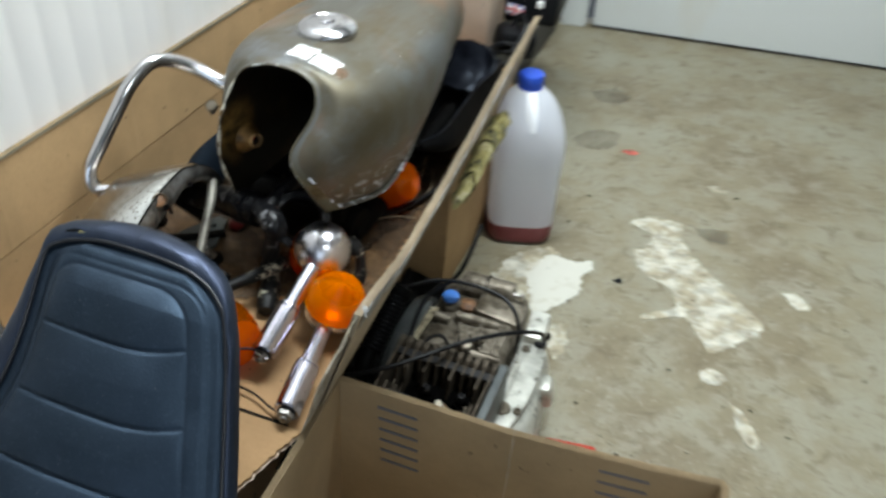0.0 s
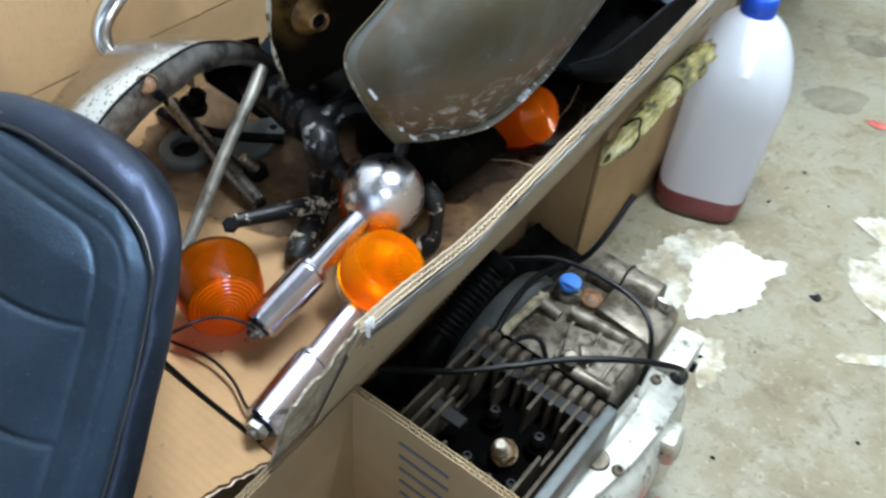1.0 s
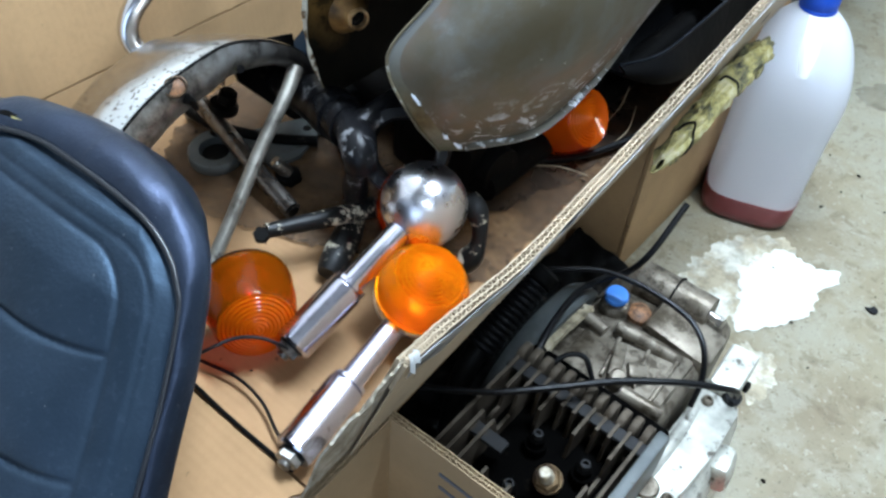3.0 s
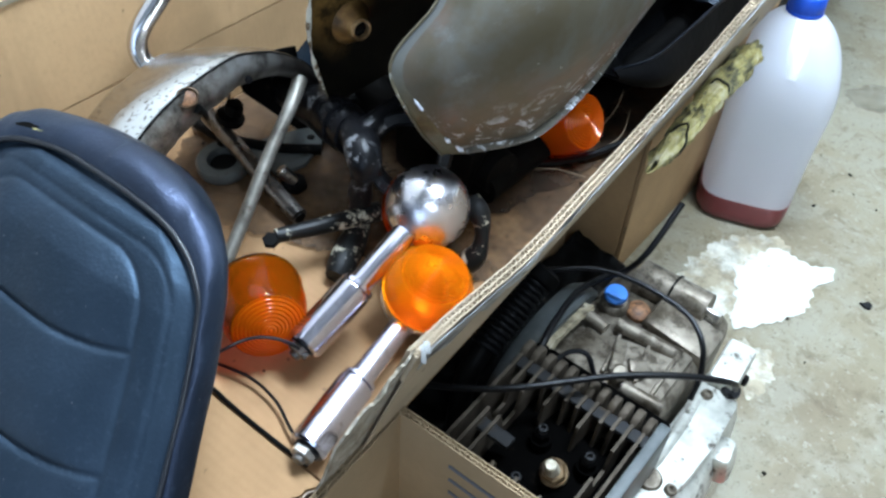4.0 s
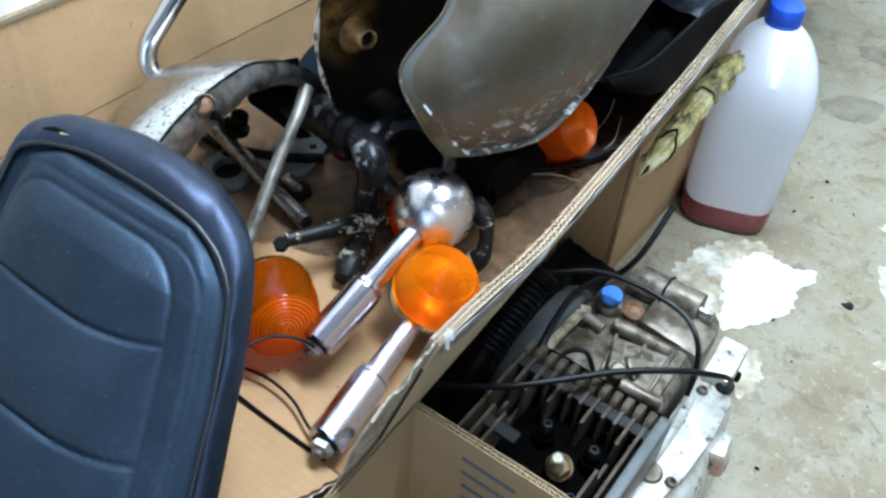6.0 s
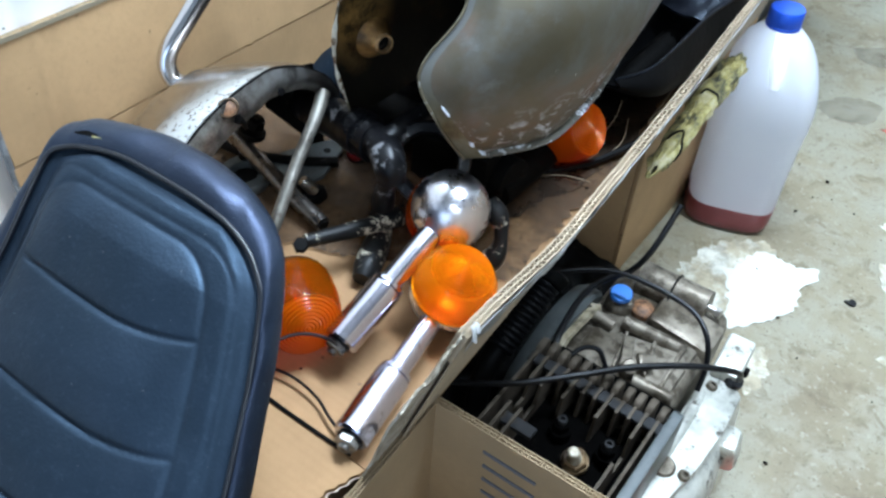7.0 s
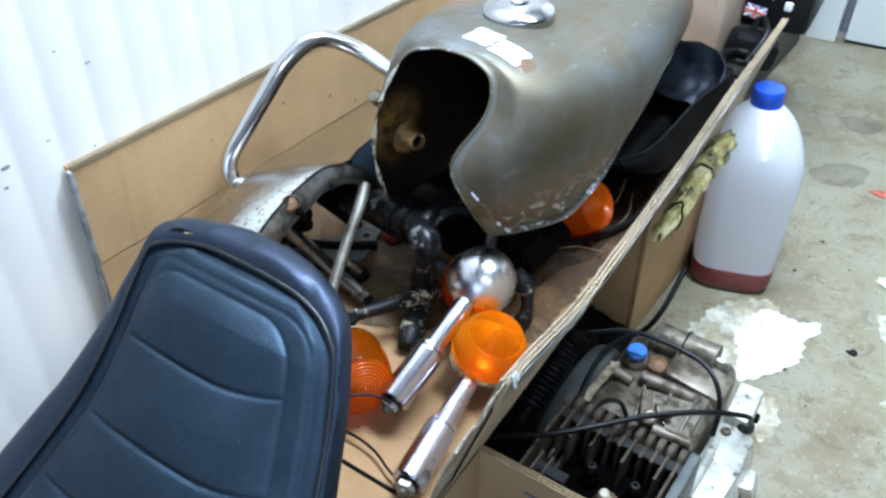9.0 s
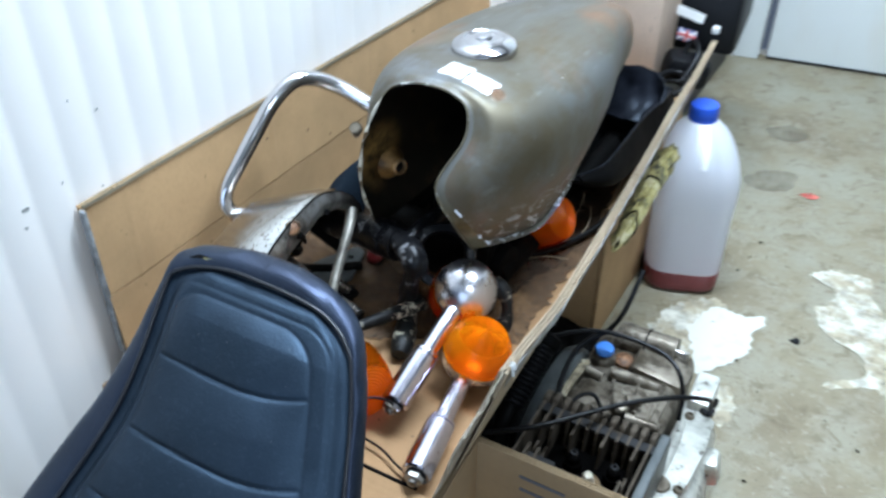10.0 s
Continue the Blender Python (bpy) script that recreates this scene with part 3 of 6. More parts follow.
def far_door():
    """The white sheet door in the far wall."""
    d = thing("door_1", turned @ V(0.86, 2.32, 0), "white sheet door standing shut in the far wall", "door", "", "structure")
    part("door_leaf", moved(bm_box((0.86, 2.321, 1.050), (1.50, 0.03, 2.09), 0.003), turned), DOOR, d)
    part("door_jamb", moved(bm_box((0.055, 2.316, 1.05), (0.070, 0.045, 2.1), 0.004), turned), DOOR, d, "white painted jamb")
    part("gap_seal", moved(bm_box((0.100, 2.331, 1.05), (0.016, 0.02, 2.06), 0), turned), GREY_PRINT, d, "dark gap between jamb and leaf")
    part("door_seal", moved(bm_box((0.86, 2.314, 0.006), (1.50, 0.02, 0.004), 0), turned), CASE_BLACK, d, "dark rubber strip")


far_door()
for y, z, w, h in ((0.419, 0.486, 0.006, 0.016), (0.414, 0.468, 0.005, 0.008), (0.505, 0.466, 0.0035, 0.005), (0.492, 0.566, 0.0025, 0.005), (0.463, 0.492, 0.0022, 0.006), (0.520, 0.545, 0.0016, 0.010)):
    tagged(part("wall_scuff", bm_lathe([(w * 0.32, 0), (w * 0.28, 0.0004)], (-0.5722, y, z), (1, 0, 0), 9, (True, True), lambda a, q, h=h, w=w: 1 + (h / w - 1) * abs(math.cos(a)) ** 3), CHIP), "small dark scuff on the white wall", "scuff", "", "structure")

spill("paint_spill", [(-0.085, 1.145), (-0.070, 1.20), (-0.055, 1.225), (-0.015, 1.222), (0.016, 1.236), (0.024, 1.214), (0.012, 1.185), (0.018, 1.14),
                      (-0.005, 1.095), (-0.030, 1.060), (-0.048, 1.055), (-0.062, 1.10)], SPILL, "dried white paint spill on the concrete", 0.0016, 0.008, 1)
spill("paint_spill", [(-0.14, 1.13), (-0.11, 1.21), (-0.05, 1.24), (-0.03, 1.17), (-0.05, 1.08), (-0.08, 1.03), (-0.13, 1.05)], SPILL_THIN,
      "thin worn white paint on the concrete", 0.0006, 0.014, 2)
spill("paint_spill", [(-0.025, 1.045), (-0.008, 1.04), (0.012, 1.045), (0.030, 1.00), (0.022, 0.965), (0.000, 0.985), (-0.022, 1.01)], SPILL_THIN,
      "faint patch of worn white paint", 0.0008, 0.010, 3)
spill("paint_spill", [(0.057, 1.395), (0.10, 1.43), (0.158, 1.43), (0.165, 1.385), (0.185, 1.345), (0.150, 1.335), (0.105, 1.325), (0.110, 1.365)], SPILL_THIN,
      "dried white paint spill on the concrete", 0.0016, 0.010, 4)
spill("paint_spill", [(0.085, 1.30), (0.13, 1.34), (0.19, 1.335), (0.25, 1.28), (0.30, 1.23), (0.335, 1.18), (0.30, 1.13), (0.26, 1.085), (0.235, 1.115),
                      (0.20, 1.155), (0.14, 1.118), (0.138, 1.135), (0.185, 1.175), (0.17, 1.22), (0.115, 1.245)], SPILL_THIN,
      "long streak of thin white paint on the concrete", 0.0012, 0.010, 5)
spill("paint_spill", [(0.245, 1.03), (0.265, 1.048), (0.285, 1.035), (0.275, 1.012), (0.255, 1.015)], SPILL_THIN, "small splash of white paint", 0.0016, 0.004, 6)
spill("paint_spill", [(0.30, 0.985), (0.325, 0.965), (0.350, 0.92), (0.335, 0.905), (0.318, 0.930)], SPILL_THIN, "small streak of white paint", 0.0016, 0.005, 7)
spill("paint_spill", [(0.36, 1.30), (0.39, 1.305), (0.41, 1.275), (0.385, 1.265)], SPILL_THIN, "small faint splash of white paint", 0.0014, 0.006, 8)
spill("paint_spill", [(0.19, 1.60), (0.215, 1.61), (0.23, 1.59), (0.20, 1.585)], SPILL_THIN, "small splash of white paint", 0.0014, 0.004, 9)
spill("red_mark", [(-0.012, 1.657), (0.010, 1.672), (0.026, 1.662), (0.012, 1.648)], RED_FLOOR, "bright red paint mark on the floor", 0.0014, 0.003, 10)
spill("oil_mark", [(-0.135, 1.905), (-0.09, 1.945), (-0.045, 1.92), (-0.06, 1.875), (-0.11, 1.87)], OIL, "dark round oil stain on the floor", 0.0010, 0.004, 11)
spill("oil_mark", [(-0.13, 1.66), (-0.09, 1.72), (-0.03, 1.73), (-0.035, 1.66), (-0.09, 1.635)], OIL_FAINT, "faint damp stain on the floor", 0.0008, 0.008, 12)
spill("oil_mark", [(0.067, 1.200), (0.075, 1.209), (0.083, 1.203), (0.077, 1.197)], CASE_BLACK, "small black blot on the floor", 0.0012, 0.003, 13, 0.0025)
spill("oil_mark", [(0.19, 1.43), (0.24, 1.45), (0.25, 1.41), (0.21, 1.40)], OIL, "greyish oil stain on the floor", 0.0008, 0.008, 14)

# ---- cardboard ----


def card_wall(name, top, bottom, material, parent, label="", thick=0.0072, layers=2, flute_from=0.80, period=0.0068, rag=0.0012, push=1.0):
    """Corrugated board between a lower and an upper line: paper liners with waved paper between, open at the upper edge."""
    n = max(10, int((Vector(top[-1]) - Vector(top[0])).length / 0.008))
    tp, bt = curve_through(top, 24), curve_through(bottom, 24)

    def on(c, s):
        f = s * (len(c) - 1)
        i = min(int(f), len(c) - 2)
        return c[i].lerp(c[i + 1], f - i)

    def normal(s):
        d = on(tp, min(1, s + 0.01)) - on(tp, max(0, s - 0.01))
        return Vector((d.y, -d.x, 0)).normalized() * push

    def at(s, h, off):
        p = on(bt, s).lerp(on(tp, s), h)
        return p + normal(s) * off + V(0, 0, h * rag * (noise.noise(V(s * 60, off * 300, 3)) + 0.6 * noise.noise(V(s * 190, off * 300, 8))))

    bms = []
    for k in range(layers + 1):
        off = thick * (k / layers - 0.5)
        t = 0.0007

        def slab(u, v, off=off):
            return at(u, v, off)
        bms.append(bm_sheet(slab, n, 10, t))
    flat = bms
    bms = []
    length = sum((tp[i + 1] - tp[i]).length for i in range(len(tp) - 1))
    m = int(length / period) * 6
    for k in range(layers):
        lo = thick * (k / layers - 0.5)

        def ripple(u, v, lo=lo):
            w = 0.5 + 0.46 * math.sin(2 * math.pi * u * length / period)
            return at(u, flute_from + (0.997 - flute_from) * v, lo + thick / layers * w)
        bms.append(bm_sheet(ripple, m, 1, 0.0005))
    ob = part(name, flat[-1], material, parent, label, 50)
    for b in flat[:-1]:
        part("liner", b, material, ob, "", 50)
    for b in bms:
        part("fluting", b, material, ob, "", 50)
    return ob


def tray():
    t = thing("cardboard_tray", (-0.35, 0.85, 0.274), "large brown cardboard tray with a torn side wall, holding parts", "cardboard box")

    def base(u, v):
        x, y = -0.552 + 0.394 * u, 0.466 + 0.93 * v
        return V(x - 0.05 * v * u, y, 0.277 + bumpy((x, y, 0), 7, 0.0035))
    part("base_panel", bm_sheet(base, 30, 60, 0.006), CARD_FLOOR, t, "oil-stained bottom")

    def tear_line(v):
        return -0.160 - 0.030 * v ** 0.9 + 0.003 * noise.noise(V(v * 14, 3, 1)) + 0.0014 * noise.noise(V(v * 50, 3, 1))

    def apron(u, v):
        x, y = -0.50 + (tear_line(v) + 0.50) * u, 0.462 - 0.085 * v
        return V(x, y, 0.279 + bumpy((x, y, 3), 9, 0.006) - 0.012 * v)
    flap = part("front_flap", bm_sheet(apron, 40, 40, 0.006), CARD_FRONT, t, "creased front flap with a torn corner")
    lipline = [apron(1.0, k / 30) + V(0.0004, 0, 0.0012) for k in range(31)]
    part("torn_edge", bm_tube(lipline, lambda f: 0.0007 + 0.0012 * abs(noise.noise(V(f * 22, 1, 6))), 6, 0), CARD_PALE, flap, "pale torn paper edge")
    ridge = [(0.500, -0.1095), (0.600, -0.1075), (0.700, -0.1150), (0.850, -0.1275), (1.050, -0.1470), (1.200, -0.1585), (1.340, -0.1710)]

    def brink(y):
        """The wall's upper edge, torn down towards its near end."""
        k = 0
        while k < len(ridge) - 2 and y > ridge[k + 1][0]:
            k += 1
        (a, xa), (b, xb) = ridge[k], ridge[k + 1]
        dip = max(0.0, 0.50 - y)
        return xa + (xb - xa) * max(0.0, (y - a) / (b - a)) - 0.27 * dip, 0.447 - 0.048 * (y - 0.5) - 1.05 * dip
    ys = [0.425, 0.46, 0.495, 0.53, 0.60, 0.68, 0.75, 0.90, 1.05, 1.20, 1.34]
    top, bot = [], []
    for y in ys:
        top.append((brink(y)[0], y, brink(y)[1]))
        bot.append((-0.162 - 0.050 * (y - 0.5), y, 0.277))
    side = card_wall("side_wall", top[2:], bot[2:], CARD_EDGE, t, "torn corrugated side wall with an open fluted edge")

    def torn(u, v):
        y = 0.452 + 0.045 * u
        (tx, tz), bx = brink(y), -0.162 - 0.050 * (y - 0.5)
        h = v * (1 - 0.10 * abs(noise.noise(V(u * 3, 2, 2))) - 0.02 * abs(noise.noise(V(u * 11, 5, 2))))
        return V(bx + (tx - bx) * h + 0.0040 * v * noise.noise(V(u * 3, v * 2, 7)) + 0.0007 * noise.noise(V(u * 12, v * 7, 3)), y, 0.277 + (tz - 0.277) * h)
    part("torn_end", bm_sheet(torn, 60, 24, 0.0016), TORN, side, "ragged torn end")
    # torn paper and tape along the near end of the wall

    def tape(u, v):
        y = 0.502 + 0.62 * u
        tx, tz = brink(y)
        h = 1 - (0.02 + (0.15 + 0.16 * noise.noise(V(u * 30, 1, 1))) * v) * (1.0 - 0.4 * u)
        bx, bz = -0.162 - 0.050 * (y - 0.5), 0.277
        return V(bx + (tx - bx) * h + 0.0052 + 0.0018 * noise.noise(V(u * 14, v * 6, 2)), y, bz + (tz - bz) * h)
    part("torn_tape", bm_sheet(tape, 110, 6, 0.0005), TAPE, side, "torn strip of silvery tape")

    def rag(u, v):
        y = 0.482 + 0.022 * u
        return V(-0.1075 + 0.0045 * v + 0.0015 * math.sin(7 * u), 0.497 + 0.007 * u - 0.004 * v, 0.4500 - 0.006 * v * v + 0.002 * math.sin(5 * u + 3 * v))
    part("torn_paper", bm_sheet(rag, 8, 8, 0.0006), SCRAP, side, "curled scrap of white paper")

    def low(u, v):
        y = 0.466 + 0.86 * u
        return V(-0.5545 + 0.004 * (1 - v), y, 0.277 + 0.077 * v)
    part("rear_wall", bm_sheet(low, 40, 6, 0.005), CARD, t)

    def flap(u, v):
        y = 0.468 + 0.86 * u
        fold = sum(d * math.exp(-((y - c - 0.012 * v) / 0.0028) ** 2) for c, d in ((0.512, 0.0012), (0.742, 0.0016), (0.955, 0.0010)))
        return V(-0.5545 - 0.010 * v + bumpy((y, v * 0.4, 0), 4, 0.0016) + fold, y, 0.356 + 0.108 * v - 0.012 * u * v)
    part("upright_flap", bm_sheet(flap, 300, 14, 0.005), CARD, t, "raised flap creased along its foot")
    ft = [(-0.5645, 0.470, 0.4645), (-0.5645, 0.75, 0.4608), (-0.5645, 1.05, 0.4568), (-0.5645, 1.328, 0.4530)]
    fb = [(-0.5645, p[1], p[2] - 0.004) for p in ft]
    card_wall("flap_edge", ft, fb, CARD_GREY, t, "cut fluted edge", 0.0046, 1, 0.1, 0.0068, 0.0006)
    part("flap_side_edge", bm_box((-0.5585, 0.4655, 0.370), (0.008, 0.004, 0.185), 0.001), WORN_EDGE, t, "grey worn side edge")
    return t


tray()


def front_box():
    b = thing("cardboard_box", (0.05, 0.35, 0), "open brown cardboard box with printed bars inside its wall", "cardboard box")
    far_t = [(-0.155, 0.537, 0.297), (-0.05, 0.541, 0.296), (0.046, 0.543, 0.296)]
    far_u = [(0.047, 0.543, 0.296), (0.16, 0.556, 0.294), (0.262, 0.571, 0.292)]
    w = card_wall("far_wall", far_t, [(x, y, 0.0) for x, y, _ in far_t], CARD_OLD, b, "", 0.006, 2, 0.95, 0.0048)
    w2 = card_wall("far_wall", far_u, [(x, y, 0.0) for x, y, _ in far_u], CARD_OLD, b, "", 0.006, 2, 0.95, 0.0048)
    lt = [(-0.155, 0.537, 0.297), (-0.150, 0.42, 0.297), (-0.148, 0.25, 0.296)]
    card_wall("side_wall", lt, [(x, y, 0.0) for x, y, _ in lt], CARD_OLD, b, "", 0.006, 2, 0.95, 0.0048)
    rt = [(0.262, 0.571, 0.292), (0.270, 0.42, 0.292), (0.275, 0.27, 0.292)]
    card_wall("side_wall", rt, [(x, y, 0.0) for x, y, _ in rt], CARD_OLD, b, "", 0.006, 2, 0.95, 0.0048)
    nt = [(-0.148, 0.25, 0.296), (0.06, 0.26, 0.294), (0.275, 0.27, 0.292)]
    card_wall("near_wall", nt, [(x, y, 0.0) for x, y, _ in nt], CARD_OLD, b, "", 0.006, 2, 0.95, 0.0048)
    part("bottom", bm_box((0.06, 0.405, 0.006), (0.42, 0.29, 0.006), 0.001), CARD_OLD, b)
    for i in range(6):
        part("printed_bar", bm_box((-0.083 + 0.001 * i, 0.5362, 0.272 - i * 0.0175), (0.046, 0.0008, 0.0034), 0, pose(0, 0, 0, 0, 2, 2.2)), GREY_PRINT, w)
        part("printed_bar", bm_box((0.165 + 0.001 * i, 0.5535, 0.272 - i * 0.0175), (0.052, 0.0008, 0.0034), 0, pose(0, 0, 0, 0, 2, 7.2)), GREY_PRINT, w2)


front_box()


def plain_box(name, lo, hi, material, label, lid=True):
    c = [(a + b) / 2 for a, b in zip(lo, hi)]
    b = thing(name, (c[0], c[1], lo[2]), label, "cardboard box")
    th = 0.006
    sx, sy, sz = [q - p for p, q in zip(lo, hi)]
    part("side_panel", bm_box((lo[0] + th / 2, c[1], c[2]), (th, sy, sz), 0.001), material, b)
    part("side_panel", bm_box((hi[0] - th / 2, c[1], c[2]), (th, sy, sz), 0.001), material, b)
    part("end_panel", bm_box((c[0], lo[1] + th / 2, c[2]), (sx - 2.2 * th, th, sz), 0.001), material, b)
    part("end_panel", bm_box((c[0], hi[1] - th / 2, c[2]), (sx - 2.2 * th, th, sz), 0.001), material, b)
    part("top_panel", bm_box((c[0], c[1], hi[2] - th / 2), (sx - 2.2 * th, sy - 2.2 * th, th), 0.001), material, b)
    return b


sup = plain_box("cardboard_box", (-0.545, 1.035, 0.0), (-0.205, 1.36, 0.270), CARD, "brown cardboard box standing on the floor under the tray")
plain_box("cardboard_box", (-0.545, 0.42, 0.0), (-0.265, 0.99, 0.270), CARD_DARK, "dark brown cardboard box under the tray")

# ---- motorcycle seat ----


def seat():
    u = Vector((0.985, 0.095, -0.095)).normalized()
    v = Vector((0.36, -0.71, -0.605)).normalized()
    w = v.cross(u).normalized()
    o = Vector((-0.328, 0.443, 0.472))
    s = thing("motorcycle_saddle", (-0.32, 0.36, 0.285), "black padded vinyl motorcycle saddle with stitched rolls, leaning in the tray", "saddle")

    def place(a, b, c):
        return o + u * a + v * b + w * c
    length, start, brim = 0.34, -0.0125, -0.039

    def side(points):
        """Half width along the seat: a smooth line through (b, a) pairs."""
        c = curve_through([(b, a, 0) for b, a in points], 12)
        bs, ws = [q.x for q in c], [q.y for q in c]
        return lambda b: float(np.interp(b, bs, ws))
    right = side([(-0.0125, 0.012), (-0.0118, 0.038), (-0.0085, 0.066), (0.0000, 0.086), (0.0120, 0.0970), (0.0257, 0.1028), (0.0688, 0.1060), (0.112, 0.1055), (0.34, 0.100)])
    left = side([(-0.0125, 0.012), (-0.0115, -0.020), (-0.0040, -0.0510), (0.0040, -0.0680), (0.0128, -0.0775), (0.0367, -0.0840), (0.086, -0.0948), (0.139, -0.1110), (0.20, -0.1405), (0.34, -0.215)])
    far_right = side([(-0.039, 0.020), (-0.0385, 0.040), (-0.034, 0.066), (-0.027, 0.083), (-0.020, 0.0945), (-0.009, 0.1037), (0.0034, 0.1080), (0.021, 0.1110), (0.0769, 0.1142), (0.34, 0.112)])
    far_left = side([(-0.039, 0.020), (-0.0375, -0.004), (-0.0279, -0.0478), (-0.020, -0.0643), (-0.0047, -0.0809), (0.0569, -0.1039), (0.1322, -0.1354), (0.1762, -0.1604), (0.34, -0.250)])
    seams = [0.081, 0.150, 0.212, 0.276]

    def rolled(a, b, dr, dl, top):
        """How far a point lies inside a line drawn in from the piping, with rounded upper corners."""
        e = min(right(max(b, 0.05)) - dr - a, a - left(max(b, 0.04)) - dl)
        t = b - top
        r = 0.030
        return r - math.hypot(r - min(e, r), r - min(t, r)) if e < r and t < r else min(e, t)

    def top(a, b):
        """Height of the padding."""
        rim = min(right(b) - a, a - left(b), (b - start) * 1.6)
        h = 0.004 * (1 - math.exp(-max(0.0, rim) / 0.010)) - 0.0040 * math.exp(-((max(0.0, rim) - 0.007) / 0.008) ** 2)
        inner, outer = rolled(a, b, 0.036, 0.018, 0.017), rolled(a, b, 0.018, 0.010, 0.0085)
        if inner > 0:
            bend = 3.2 * a * a if a > 0 else 0.4 * a * a
            near = min(abs(b - q + bend) for q in seams)
            h += 0.0070 * (1 - math.exp(-near / 0.020)) * (1 - math.exp(-inner / 0.026))
            h -= 0.0018 * math.exp(-(near / 0.0020) ** 2) * min(1, inner / 0.004)
        h += 0.0010 * (1 - math.exp(-max(0.0, inner) / 0.012))
        h -= 0.0007 * math.exp(-(inner / 0.0022) ** 2) + 0.0006 * math.exp(-(outer / 0.0022) ** 2)
        mid, half = (right(b) + left(b)) / 2, (right(b) - left(b)) / 2
        crown = max(0.0, 1 - ((a - mid) / half) ** 2) * min(1.0, max(0.0, b - start) / 0.05)
        return h + 0.0080 * crown + 0.0016 * noise.noise(V(a * 22, b * 18, 3))

    def cover(p, q):
        b = start + (length - start) * (q ** 1.7)
        l, r = left(b), right(b)
        return place(l + (r - l) * p, b, top(l + (r - l) * p, b))
    part("cover", bm_sheet(cover, 170, 260), VINYL, s, "ribbed black vinyl top", 60)

    def rim_line(t, lines, first, drop):
        """A point on an outline, from the lower right round the upper end to the lower left."""
        f, line = (1 - t * 2, lines[0]) if t < 0.5 else (t * 2 - 1, lines[1])
        b = first + (length - first) * (f ** 2.2)
        return place(line(b), b, drop)
    pip = [rim_line(k / 200, (right, left), start, 0.0010) for k in range(201)]
    part("piping", bm_tube(pip, 0.0020, 10, 0), PIPING, s, "raised piping round the top")
    rows = [(0.0, -0.001), (0.3, -0.0005), (0.6, -0.003), (0.85, -0.008), (1.0, -0.016), (1.02, -0.030), (0.95, -0.048), (0.75, -0.066)]
    rows = curve_through([(x, y, 0) for x, y in rows], 4)

    def skirt(p, q):
        k = rows[round(q * (len(rows) - 1))]
        near, far = rim_line(p, (right, left), start, k.y), rim_line(p, (far_right, far_left), brim, k.y)
        tuck = max(0.0, -k.y - 0.012) * max(0.0, min(1.0, (0.5 - p) * 6))
        return near.lerp(far, k.x) - u * 0.8 * tuck + w * 0.0016 * noise.noise(V(p * 22, q * 3, 5))
    part("side_skirt", bm_sheet(skirt, 200, len(rows) - 1, 0.002), VINYL_SMOOTH, s, "smooth vinyl skirt", 60)
    part("underside", bm_sheet(lambda p, q: place(left(length * q) + (right(length * q) - 0.045 - left(length * q)) * p, length * q, -0.062), 6, 40, 0.003), CASE_BLACK, s, "black seat pan")

    def tear(p, q):
        a = -0.0600 + 0.018 * p
        return place(a, -0.0100 - 0.006 * p + 0.0042 * (q - 0.5) * math.sin(math.pi * max(0.08, min(0.92, p))), 0.0012)
    part("tear", bm_sheet(tear, 8, 3, 0.0006), GREASE_SHADE, s, "small torn hole")
    part("torn_edge", bm_sheet(lambda p, q: place(-0.046 + 0.016 * p, -0.0140 - 0.003 * p + 0.0026 * q * (1 - p), 0.0012), 6, 3, 0.0006), GLOVE, s, "pale frayed edge")
    return s


seat()

# ---- mudguard with its stays, grab rail ----


